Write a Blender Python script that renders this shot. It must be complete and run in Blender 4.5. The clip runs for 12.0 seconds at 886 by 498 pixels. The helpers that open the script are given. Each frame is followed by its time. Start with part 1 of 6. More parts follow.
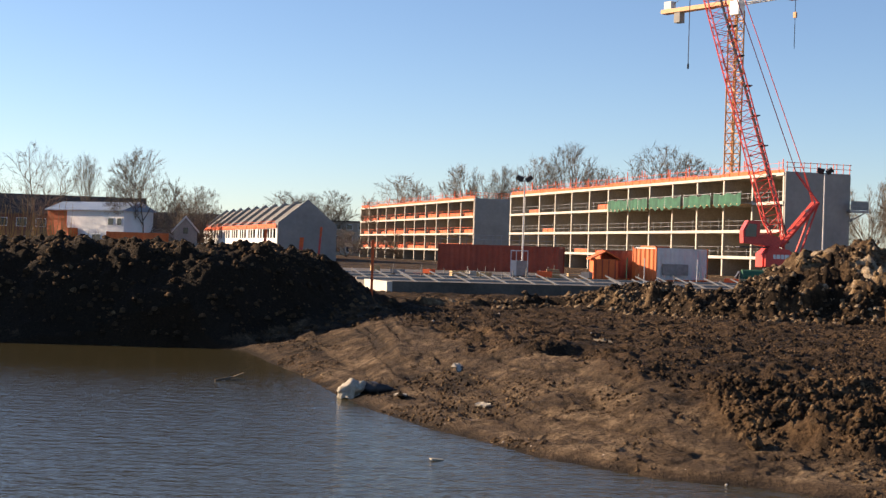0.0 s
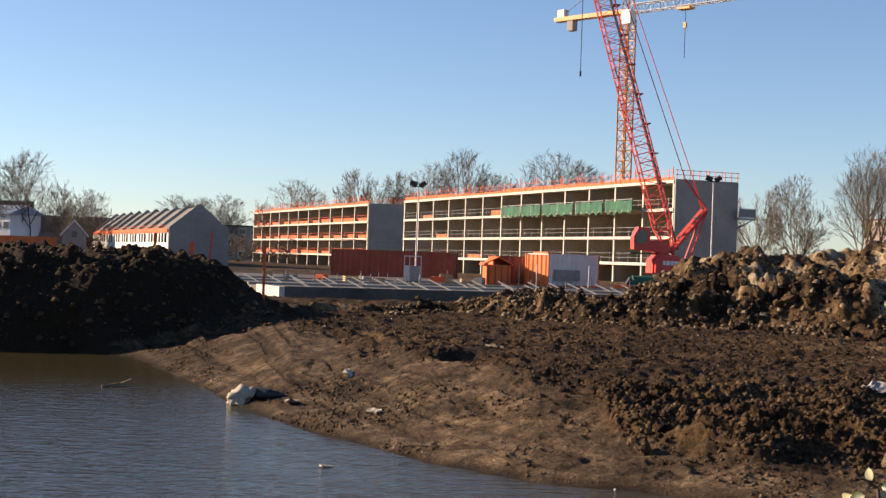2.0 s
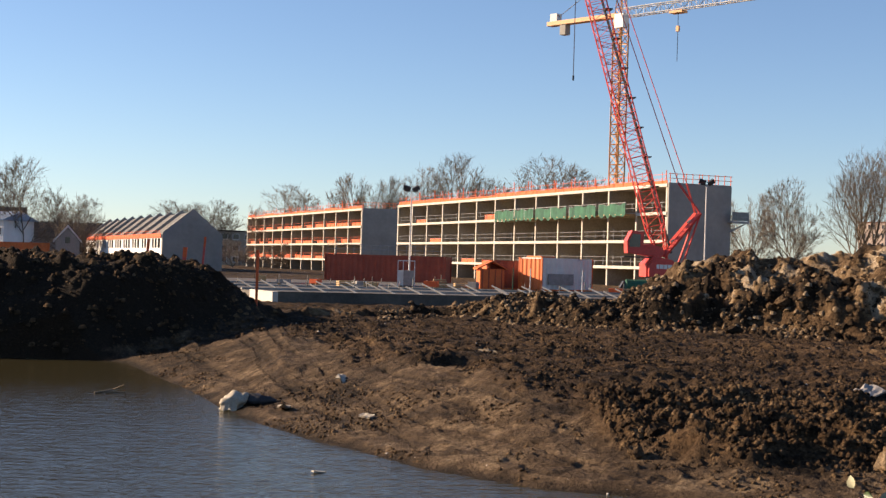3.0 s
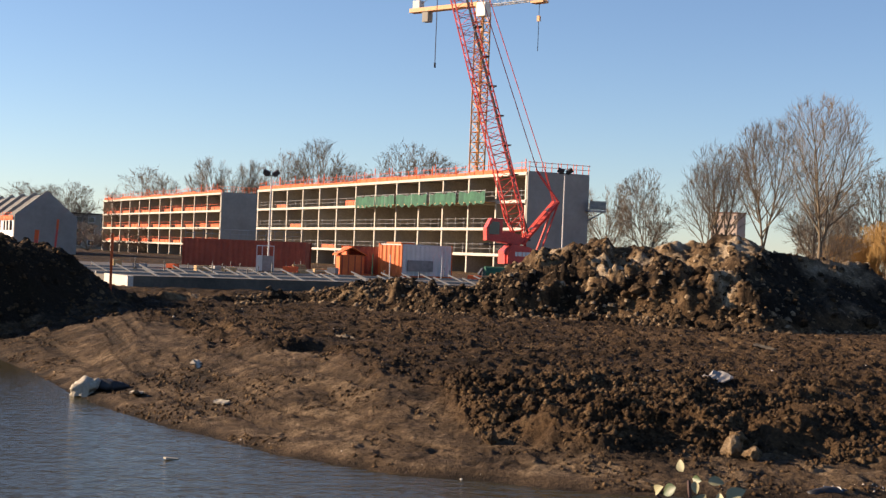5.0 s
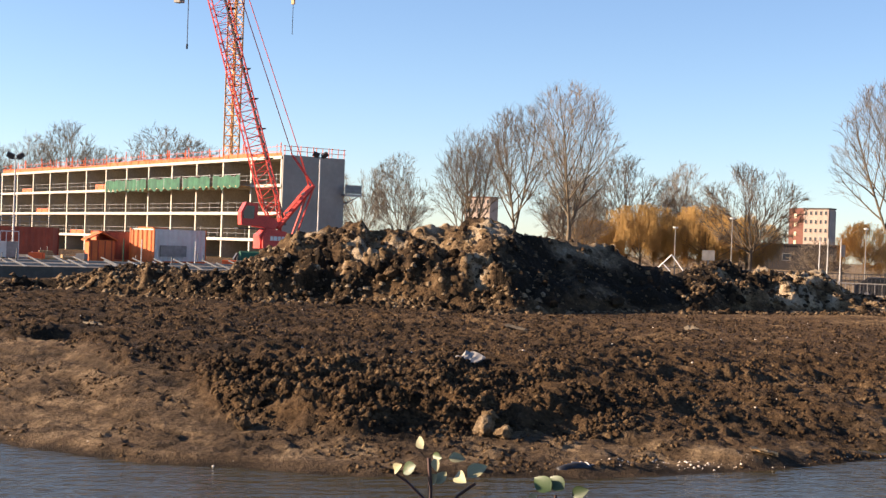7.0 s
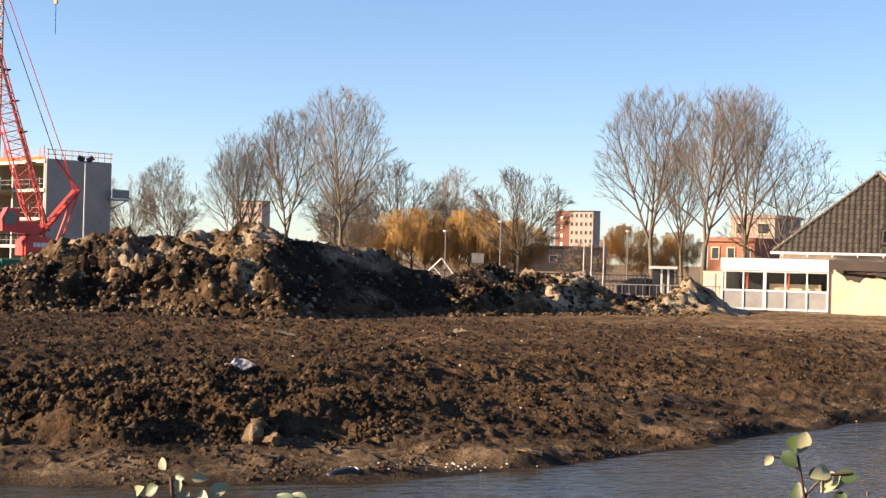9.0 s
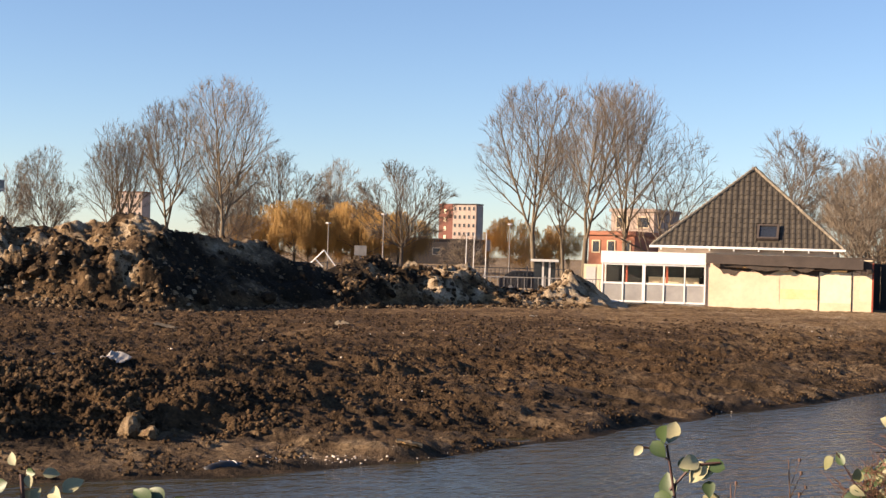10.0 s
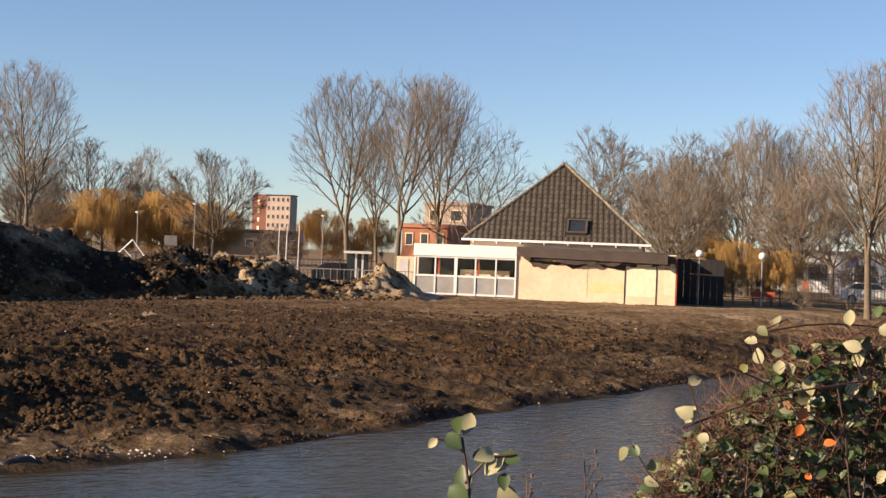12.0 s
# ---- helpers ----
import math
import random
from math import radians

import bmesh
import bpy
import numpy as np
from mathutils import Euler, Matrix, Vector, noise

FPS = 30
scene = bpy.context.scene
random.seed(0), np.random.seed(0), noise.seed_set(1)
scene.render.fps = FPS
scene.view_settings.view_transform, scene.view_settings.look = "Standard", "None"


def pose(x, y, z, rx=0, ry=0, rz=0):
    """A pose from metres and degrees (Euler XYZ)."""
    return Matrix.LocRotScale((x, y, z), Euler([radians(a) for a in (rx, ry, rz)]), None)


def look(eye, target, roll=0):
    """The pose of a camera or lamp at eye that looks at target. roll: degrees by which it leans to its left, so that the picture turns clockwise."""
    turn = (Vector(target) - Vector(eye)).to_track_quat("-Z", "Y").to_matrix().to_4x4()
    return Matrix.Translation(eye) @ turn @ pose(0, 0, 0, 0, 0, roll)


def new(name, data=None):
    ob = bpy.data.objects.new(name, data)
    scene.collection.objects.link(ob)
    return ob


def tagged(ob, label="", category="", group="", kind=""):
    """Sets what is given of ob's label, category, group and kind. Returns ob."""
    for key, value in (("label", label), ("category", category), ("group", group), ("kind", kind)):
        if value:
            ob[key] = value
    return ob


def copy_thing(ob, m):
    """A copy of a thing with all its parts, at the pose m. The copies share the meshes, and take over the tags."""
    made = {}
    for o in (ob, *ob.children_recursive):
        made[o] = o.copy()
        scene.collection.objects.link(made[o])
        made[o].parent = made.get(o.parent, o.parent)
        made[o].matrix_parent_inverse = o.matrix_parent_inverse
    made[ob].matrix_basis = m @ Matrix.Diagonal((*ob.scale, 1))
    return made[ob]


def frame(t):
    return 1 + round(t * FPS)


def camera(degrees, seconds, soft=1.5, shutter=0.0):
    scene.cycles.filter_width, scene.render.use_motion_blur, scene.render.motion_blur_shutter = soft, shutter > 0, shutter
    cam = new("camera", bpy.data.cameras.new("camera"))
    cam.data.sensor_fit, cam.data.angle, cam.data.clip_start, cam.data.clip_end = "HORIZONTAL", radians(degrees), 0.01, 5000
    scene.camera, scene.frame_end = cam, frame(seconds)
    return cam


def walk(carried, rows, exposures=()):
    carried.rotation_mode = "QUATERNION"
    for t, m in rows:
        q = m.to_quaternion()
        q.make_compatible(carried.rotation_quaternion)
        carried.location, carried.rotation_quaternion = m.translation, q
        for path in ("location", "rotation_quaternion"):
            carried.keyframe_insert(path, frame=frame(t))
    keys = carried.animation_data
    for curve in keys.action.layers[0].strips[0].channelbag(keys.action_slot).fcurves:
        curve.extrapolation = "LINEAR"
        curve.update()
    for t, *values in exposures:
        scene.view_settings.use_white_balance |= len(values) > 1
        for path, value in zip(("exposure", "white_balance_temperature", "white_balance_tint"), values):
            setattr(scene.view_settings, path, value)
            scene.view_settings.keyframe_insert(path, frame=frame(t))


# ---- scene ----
FOV = 33.974
EYE = 2.25
cam = camera(FOV, 12.0, soft=1.4)
ROWS = [
    (0.0, -0.0000, -0.0000, 0.0000, -0.000, 0.100, -1.766),
    (0.5, 0.0144, 0.0350, 0.0086, -1.769, 0.265, -1.816),
    (1.0, 0.0302, 0.0418, 0.0061, -2.902, 0.584, -1.812),
    (1.5, 0.0396, 0.0502, -0.0021, -3.662, 0.639, -2.262),
    (2.0, 0.0465, 0.1018, -0.0009, -4.190, 0.448, -1.974),
    (2.5, 0.0656, 0.1083, 0.0056, -4.227, 0.631, -1.718),
    (4.5, 0.1248, 0.1287, 0.0175, -7.791, 0.437, -2.283),
    (5.0, 0.1490, 0.1364, 0.0079, -9.931, 0.274, -2.286),
    (5.5, 0.1811, 0.2211, -0.0158, -11.797, 0.078, -2.144),
    (6.0, 0.2001, 0.2811, -0.0019, -14.521, -0.065, -2.250),
    (6.5, 0.2557, 0.2791, -0.0336, -16.939, 0.040, -1.896),
    (7.0, 0.2580, 0.3249, -0.0296, -19.539, 0.021, -1.947),
    (9.0, 0.2976, 0.2145, 0.0163, -28.490, 0.426, -1.420),
    (9.5, 0.3204, 0.2297, 0.0121, -30.398, 0.432, -1.528),
    (10.0, 0.3798, 0.2710, 0.0042, -33.094, 0.255, -1.621),
    (10.5, 0.4206, 0.2978, -0.0028, -35.024, 0.057, -1.723),
    (11.0, 0.4318, 0.3093, -0.0028, -36.901, 0.029, -1.848),
    (11.5, 0.4686, 0.3304, -0.0078, -38.401, 0.174, -1.942),
    (12.0, 0.5096, 0.3545, -0.0107, -40.437, 0.186, -2.168),
]
walk(cam, [(t, pose(x, y, EYE + z, 90 + pitch, roll, yaw)) for t, x, y, z, yaw, pitch, roll in ROWS],
     exposures=((0.0, 1.18, 7200, 18), (2.5, 1.12, 7200, 18), (5.0, 1.12, 7200, 18), (7.0, 1.52, 7200, 18), (9.0, 1.52, 7200, 18), (10.0, 1.32, 7200, 18), (12.0, 1.05, 7200, 18)))

# ---- daylight: a low winter sun in a clear sky ----
SUN_AZ, SUN_EL = -70.0, 20.0
world = bpy.data.worlds.new("sky")
scene.world = world
world.use_nodes = True
wn = world.node_tree
sky = wn.nodes.new("ShaderNodeTexSky")
sky.sky_type, sky.sun_disc = "NISHITA", False
sky.sun_elevation, sky.sun_rotation = radians(SUN_EL), radians(SUN_AZ)
sky.altitude, sky.air_density, sky.dust_density, sky.ozone_density = 0, 0.85, 0.15, 4.5
wn.nodes["Background"].inputs[1].default_value = 0.075
wn.links.new(sky.outputs[0], wn.nodes["Background"].inputs[0])
sun = new("sun", bpy.data.lights.new("sun", "SUN"))
sun.data.energy, sun.data.angle, sun.data.color = 5.0, radians(0.6), (1.0, 0.83, 0.62)
s_az, s_el = radians(SUN_AZ), radians(SUN_EL)
sun_dir = Vector((math.sin(s_az) * math.cos(s_el), math.cos(s_az) * math.cos(s_el), math.sin(s_el)))
sun.matrix_world = look(sun_dir * 200, (0, 0, 0))


# ---- materials ----
def mat(name, a, b=None, rough=0.8, size=1.0, fine=14.0, bump=0.15, metal=0.0, spread=0.35, depth=0.02, spec=0.4, per_object=0.0):
    """A surface whose colour drifts between a and b over patches of that size in metres, with finer grain and relief."""
    b = b or tuple(c * 0.72 for c in a)
    m = bpy.data.materials.new(name)
    m.use_nodes = True
    n, l = m.node_tree.nodes, m.node_tree.links
    p = n["Principled BSDF"]
    tc = n.new("ShaderNodeTexCoord")
    big, small = n.new("ShaderNodeTexNoise"), n.new("ShaderNodeTexNoise")
    big.inputs["Scale"].default_value, small.inputs["Scale"].default_value = 1 / size, fine / size
    big.inputs["Detail"].default_value, small.inputs["Detail"].default_value = 5, 6
    big.inputs["Roughness"].default_value = small.inputs["Roughness"].default_value = 0.62
    for t in (big, small):
        l.new(tc.outputs["Object"], t.inputs["Vector"])
    ramp = n.new("ShaderNodeMapRange")
    ramp.inputs[1].default_value, ramp.inputs[2].default_value = 0.5 - spread / 2, 0.5 + spread / 2
    l.new(big.outputs[0], ramp.inputs[0])
    mix = n.new("ShaderNodeMix")
    mix.data_type = "RGBA"
    l.new(ramp.outputs[0], mix.inputs[0])
    mix.inputs[6].default_value, mix.inputs[7].default_value = (*a, 1), (*b, 1)
    grain = n.new("ShaderNodeMapRange")
    grain.inputs[1].default_value, grain.inputs[2].default_value = 0.3, 0.7
    strong = min(1.0, bump / 0.15) if bump else 1.0
    grain.inputs[3].default_value, grain.inputs[4].default_value = 1 - 0.22 * strong, 1 + 0.18 * strong
    l.new(small.outputs[0], grain.inputs[0])
    mul = n.new("ShaderNodeVectorMath")
    mul.operation = "SCALE"
    l.new(mix.outputs[2], mul.inputs[0])
    l.new(grain.outputs[0], mul.inputs["Scale"])
    colour = mul.outputs[0]
    if per_object:
        info = n.new("ShaderNodeObjectInfo")
        vary = n.new("ShaderNodeMapRange")
        vary.inputs[3].default_value, vary.inputs[4].default_value = 1 - per_object, 1 + per_object
        l.new(info.outputs["Random"], vary.inputs[0])
        mul2 = n.new("ShaderNodeVectorMath")
        mul2.operation = "SCALE"
        l.new(colour, mul2.inputs[0])
        l.new(vary.outputs[0], mul2.inputs["Scale"])
        colour = mul2.outputs[0]
    l.new(colour, p.inputs["Base Color"])
    p.inputs["Roughness"].default_value, p.inputs["Metallic"].default_value = rough, metal
    p.inputs["Specular IOR Level"].default_value = spec
    if bump:
        bp = n.new("ShaderNodeBump")
        bp.inputs["Strength"].default_value, bp.inputs["Distance"].default_value = bump, depth
        l.new(small.outputs[0], bp.inputs["Height"])
        l.new(bp.outputs[0], p.inputs["Normal"])
    return m


CONCRETE = mat("concrete", (0.32, 0.305, 0.275), (0.25, 0.24, 0.22), 0.85, 3.0, fine=6, bump=0.05)
PRECAST = mat("precast_edge", (0.58, 0.54, 0.46), (0.46, 0.42, 0.36), 0.8, 2.0, bump=0.06)
INNER = mat("inner_concrete", (0.40, 0.35, 0.27), (0.31, 0.27, 0.21), 0.9, 3.0)
STEEL_RED = mat("red_paint", (0.70, 0.085, 0.065), (0.56, 0.060, 0.048), 0.45, 1.5)
STEEL_DARK = mat("dark_steel", (0.05, 0.05, 0.055), (0.03, 0.03, 0.032), 0.5, 1.0)
GALV = mat("galvanised_steel", (0.30, 0.30, 0.30), (0.22, 0.22, 0.23), 0.45, 0.8, metal=0.3)
ORANGE = mat("orange_mesh", (0.80, 0.13, 0.03), (0.66, 0.10, 0.03), 0.7, 1.2)
ORANGE_PAINT = mat("orange_paint", (0.72, 0.16, 0.03), (0.58, 0.12, 0.03), 0.55, 1.0)
RUST = mat("rust_red_paint", (0.40, 0.075, 0.035), (0.27, 0.05, 0.026), 0.65, 1.2)
YELLOW = mat("crane_yellow", (0.72, 0.36, 0.14), (0.6, 0.28, 0.11), 0.5, 1.0)
GREEN_NET = mat("green_netting", (0.010, 0.066, 0.042), (0.022, 0.12, 0.066), 0.8, 1.6, spread=0.2)
WHITE = mat("white_paint", (0.80, 0.79, 0.76), (0.70, 0.69, 0.66), 0.55, 1.2, bump=0.05)
OFFWHITE = mat("weathered_white_panel", (0.66, 0.65, 0.62), (0.52, 0.51, 0.49), 0.6, 1.5, bump=0.05)
TIMBER = mat("sawn_timber", (0.50, 0.33, 0.16), (0.38, 0.24, 0.11), 0.75, 0.4)
BRICK = mat("red_brick", (0.37, 0.155, 0.095), (0.29, 0.12, 0.075), 0.85, 0.6)
BRICK_DARK = mat("dark_red_brick", (0.20, 0.082, 0.058), (0.15, 0.06, 0.045), 0.85, 0.8)
PLASTER = mat("cream_plaster", (0.74, 0.60, 0.42), (0.62, 0.49, 0.33), 0.9, 1.4, fine=7, bump=0.06)
PLASTER_PALE = mat("pale_plaster", (0.76, 0.68, 0.50), (0.68, 0.58, 0.40), 0.9, 1.6, fine=7, bump=0.06)
PLASTER_PINK = mat("stripped_plaster", (0.78, 0.60, 0.43), (0.68, 0.48, 0.33), 0.9, 1.8, fine=7, bump=0.06)
TILE = mat("roof_tile", (0.064, 0.052, 0.038), (0.046, 0.038, 0.028), 0.75, 1.2, per_object=0.22)
MORTAR = mat("ridge_mortar", (0.27, 0.23, 0.17), (0.10, 0.083, 0.065), 0.9, 0.3)
FASCIA_BROWN = mat("weathered_dark_fascia", (0.085, 0.064, 0.052), (0.060, 0.046, 0.038), 0.8, 0.9, bump=0.08)
TAR = mat("torn_roofing_felt", (0.05, 0.042, 0.036), (0.085, 0.06, 0.045), 0.85, 0.5, bump=0.4)
# near black; stands for shade inside the annex and on the screen boards
DARK = mat("shade_black", (0.03, 0.028, 0.026), (0.02, 0.02, 0.02), 0.9, 1.0)
BARK = mat("bark", (0.17, 0.13, 0.095), (0.11, 0.085, 0.06), 0.95, 0.6, per_object=0.2)
BARK_PALE = mat("pale_bark", (0.165, 0.130, 0.090), (0.115, 0.090, 0.060), 0.95, 0.6, per_object=0.12)
TWIG = mat("twigs", (0.205, 0.162, 0.120), (0.150, 0.118, 0.086), 0.95, 0.6, bump=0, per_object=0.25)
WILLOW = mat("willow_twigs", (0.40, 0.245, 0.085), (0.30, 0.18, 0.062), 0.9, 0.8, bump=0, per_object=0.12)
GREY_BLOCK = mat("grey_facade", (0.30, 0.28, 0.26), (0.22, 0.21, 0.2), 0.85, 4.0)
FLATS = mat("beige_flats_facade", (0.39, 0.31, 0.26), (0.32, 0.25, 0.21), 0.85, 4.0)
DARK_ROOF = mat("dark_roofing", (0.055, 0.045, 0.04), (0.04, 0.033, 0.03), 0.8, 3.0)
ROOF_DECK = mat("grey_roof_deck", (0.17, 0.165, 0.155), (0.12, 0.115, 0.11), 0.85, 2.0)
BLUE_ROOF = mat("blue_grey_sheet", (0.30, 0.38, 0.48), (0.24, 0.31, 0.40), 0.5, 2.0)


def glass_mat(name, tint, rough=0.06):
    m = bpy.data.materials.new(name)
    m.use_nodes = True
    p = m.node_tree.nodes["Principled BSDF"]
    p.inputs["Base Color"].default_value, p.inputs["Roughness"].default_value = (*tint, 1), rough
    p.inputs["Transmission Weight"].default_value, p.inputs["IOR"].default_value = 1.0, 1.45
    return m


PANE = glass_mat("window_glass", (0.85, 0.9, 0.9))
DARK_PANE = mat("dark_window_glass", (0.03, 0.035, 0.045), (0.02, 0.024, 0.03), 0.12, 2.0, bump=0, spec=0.7)


def soil_mat(name):
    """Wet dark clay to dry pale silt, by the dry level, which also carries heap shade, with clods, grit and small wet
    glints.
    """
    m = bpy.data.materials.new(name)
    m.use_nodes = True
    n, l = m.node_tree.nodes, m.node_tree.links
    p = n["Principled BSDF"]
    geo = n.new("ShaderNodeNewGeometry")
    dry = n.new("ShaderNodeAttribute")
    dry.attribute_name = "dry"
    noises = []
    for scale, detail in ((0.35, 4), (2.6, 6), (14.0, 6), (55.0, 3)):
        t = n.new("ShaderNodeTexNoise")
        t.inputs["Scale"].default_value, t.inputs["Detail"].default_value, t.inputs["Roughness"].default_value = scale, detail, 0.65
        l.new(geo.outputs["Position"], t.inputs["Vector"])
        noises.append(t.outputs[0])
    def math_node(op, a, b):
        t = n.new("ShaderNodeMath")
        t.operation = op
        for i, v in enumerate((a, b)):
            if isinstance(v, (int, float)):
                t.inputs[i].default_value = v
            else:
                l.new(v, t.inputs[i])
        return t.outputs[0]
    patch = math_node("ADD", math_node("MULTIPLY", math_node("SUBTRACT", noises[0], 0.5), 0.9), math_node("MULTIPLY", math_node("SUBTRACT", noises[1], 0.5), 1.1))
    level = math_node("ADD", dry.outputs["Fac"], patch)
    ramp = n.new("ShaderNodeValToRGB")
    e = ramp.color_ramp.elements
    # lowest step set this dark for the shade of the left-hand heap
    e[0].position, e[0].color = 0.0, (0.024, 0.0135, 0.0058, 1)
    e[1].position, e[1].color = 1.0, (0.41, 0.32, 0.21, 1)
    mid = e.new(0.35)
    mid.color = (0.100, 0.0535, 0.0215, 1)
    mid2 = e.new(0.62)
    mid2.color = (0.224, 0.136, 0.060, 1)
    l.new(level, ramp.inputs[0])
    grain = n.new("ShaderNodeMapRange")
    grain.inputs[1].default_value, grain.inputs[2].default_value, grain.inputs[3].default_value, grain.inputs[4].default_value = 0.3, 0.7, 0.48, 1.52
    l.new(noises[2], grain.inputs[0])
    mul = n.new("ShaderNodeVectorMath")
    mul.operation = "SCALE"
    grey, bw, tone, blend = n.new("ShaderNodeAttribute"), n.new("ShaderNodeRGBToBW"), n.new("ShaderNodeCombineColor"), n.new("ShaderNodeMix")
    grey.attribute_name, blend.data_type = "grey", "RGBA"
    l.new(ramp.outputs[0], bw.inputs[0])
    for i, k in enumerate((1.22, 0.97, 0.70)):
        l.new(math_node("MULTIPLY", bw.outputs[0], k), tone.inputs[i])
    l.new(grey.outputs["Fac"], blend.inputs[0])
    l.new(ramp.outputs[0], blend.inputs[6])
    l.new(tone.outputs[0], blend.inputs[7])
    l.new(blend.outputs[2], mul.inputs[0])
    l.new(grain.outputs[0], mul.inputs["Scale"])
    l.new(mul.outputs[0], p.inputs["Base Color"])
    wet = n.new("ShaderNodeMapRange")
    wet.inputs[1].default_value, wet.inputs[2].default_value, wet.inputs[3].default_value, wet.inputs[4].default_value = 0.62, 0.72, 0.92, 0.35
    l.new(noises[2], wet.inputs[0])
    l.new(wet.outputs[0], p.inputs["Roughness"])
    p.inputs["Specular IOR Level"].default_value = 0.14
    height = math_node("ADD", math_node("MULTIPLY", noises[2], 1.0), math_node("MULTIPLY", noises[3], 0.35))
    bp = n.new("ShaderNodeBump")
    bp.inputs["Strength"].default_value, bp.inputs["Distance"].default_value = 0.9, 0.12
    l.new(height, bp.inputs["Height"])
    l.new(bp.outputs[0], p.inputs["Normal"])
    return m


SOIL = soil_mat("churned_clay_soil")


def water_mat():
    m = bpy.data.materials.new("rippled_water")
    m.use_nodes = True
    n, l = m.node_tree.nodes, m.node_tree.links
    p = n["Principled BSDF"]
    p.inputs["Base Color"].default_value = (0.040, 0.034, 0.016, 1)
    p.inputs["Roughness"].default_value, p.inputs["IOR"].default_value = 0.12, 1.33
    p.inputs["Specular IOR Level"].default_value = 0.17
    p.inputs["Specular Tint"].default_value = (0.92, 1.0, 0.76, 1)
    geo, mp = n.new("ShaderNodeNewGeometry"), n.new("ShaderNodeMapping")
    mp.inputs["Rotation"].default_value, mp.inputs["Scale"].default_value = (0, 0, radians(25)), (1.0, 2.4, 1.0)
    l.new(geo.outputs["Position"], mp.inputs[0])
    a, b = n.new("ShaderNodeTexNoise"), n.new("ShaderNodeTexNoise")
    a.inputs["Scale"].default_value, b.inputs["Scale"].default_value = 1.7, 6.0
    a.inputs["Detail"].default_value, b.inputs["Detail"].default_value = 3, 2
    l.new(mp.outputs[0], a.inputs[0])
    l.new(mp.outputs[0], b.inputs[0])
    mul = n.new("ShaderNodeMath")
    mul.operation = "MULTIPLY_ADD"
    l.new(b.outputs[0], mul.inputs[0])
    mul.inputs[1].default_value = 0.18
    l.new(a.outputs[0], mul.inputs[2])
    # sheltered and almost smooth under the long bank, ruffled out in the open
    sep, calm, lift = n.new("ShaderNodeSeparateXYZ"), n.new("ShaderNodeMapRange"), n.new("ShaderNodeMath")
    l.new(geo.outputs["Position"], sep.inputs[0])
    l.new(sep.outputs[1], calm.inputs[0])
    calm.inputs[1].default_value, calm.inputs[2].default_value, calm.inputs[3].default_value, calm.inputs[4].default_value = 28.0, 44.0, 1.0, 0.22
    lift.operation = "MULTIPLY"
    l.new(mul.outputs[0], lift.inputs[0])
    l.new(calm.outputs[0], lift.inputs[1])
    bp = n.new("ShaderNodeBump")
    bp.inputs["Strength"].default_value, bp.inputs["Distance"].default_value = 1.0, 0.046
    l.new(lift.outputs[0], bp.inputs["Height"])
    l.new(bp.outputs[0], p.inputs["Normal"])
    return m


WATER = water_mat()


# ---- mesh helpers ----
class Build:
    """Gathers boxes, tubes and faces into one mesh."""

    def __init__(self):
        self.v, self.f = [], []

    def add(self, verts, faces):
        k = len(self.v)
        self.v += [tuple(p) for p in verts]
        self.f += [tuple(i + k for i in f) for f in faces]
        return self

    def box(self, x0, x1, y0, y1, z0, z1, m=None):
        p = [Vector((x, y, z)) for z in (z0, z1) for x, y in ((x0, y0), (x1, y0), (x1, y1), (x0, y1))]
        if m is not None:
            p = [m @ q for q in p]
        return self.add(p, [(3, 2, 1, 0), (4, 5, 6, 7), (0, 1, 5, 4), (1, 2, 6, 5), (2, 3, 7, 6), (3, 0, 4, 7)])

    def tube(self, a, b, r, r2=None, n=6, caps=True):
        a, b = Vector(a), Vector(b)
        d = (b - a).normalized()
        s = d.cross(Vector((0, 0, 1)) if abs(d.z) < 0.95 else Vector((1, 0, 0))).normalized()
        t = s.cross(d)
        r2 = r if r2 is None else r2
        ring = [(math.cos(2 * math.pi * i / n), math.sin(2 * math.pi * i / n)) for i in range(n)]
        p = [a + (s * c + t * e) * r for c, e in ring] + [b + (s * c + t * e) * r2 for c, e in ring]
        f = [(i, (i + 1) % n, n + (i + 1) % n, n + i) for i in range(n)]
        if caps:
            f += [tuple(range(n - 1, -1, -1)), tuple(range(n, 2 * n))]
        return self.add(p, f)

    def beam(self, a, b, w, h=None):
        """A square bar from a to b."""
        return self.tube(a, b, w * 0.7071, None, 4)

    def prism(self, outline, y0, y1):
        """An outline in x and z, drawn out along y."""
        n = len(outline)
        p = [(x, y0, z) for x, z in outline] + [(x, y1, z) for x, z in outline]
        f = [(i, (i + 1) % n, n + (i + 1) % n, n + i) for i in range(n)] + [tuple(range(n - 1, -1, -1)), tuple(range(n, 2 * n))]
        return self.add(p, f)

    def wall(self, outline, z0, z1):
        """An outline in x and y, drawn up along z."""
        n = len(outline)
        p = [(x, y, z0) for x, y in outline] + [(x, y, z1) for x, y in outline]
        return self.add(p, [(i, (i + 1) % n, n + (i + 1) % n, n + i) for i in range(n)] + [tuple(range(n - 1, -1, -1)), tuple(range(n, 2 * n))])

    def mesh(self, name, material, smooth=False):
        me = bpy.data.meshes.new(name)
        me.from_pydata(self.v, [], self.f)
        me.materials.append(material)
        if smooth:
            me.polygons.foreach_set("use_smooth", [True] * len(me.polygons))
        me.update()
        bm = bmesh.new()
        bm.from_mesh(me)
        bmesh.ops.recalc_face_normals(bm, faces=bm.faces)
        bm.to_mesh(me)
        bm.free()
        return me


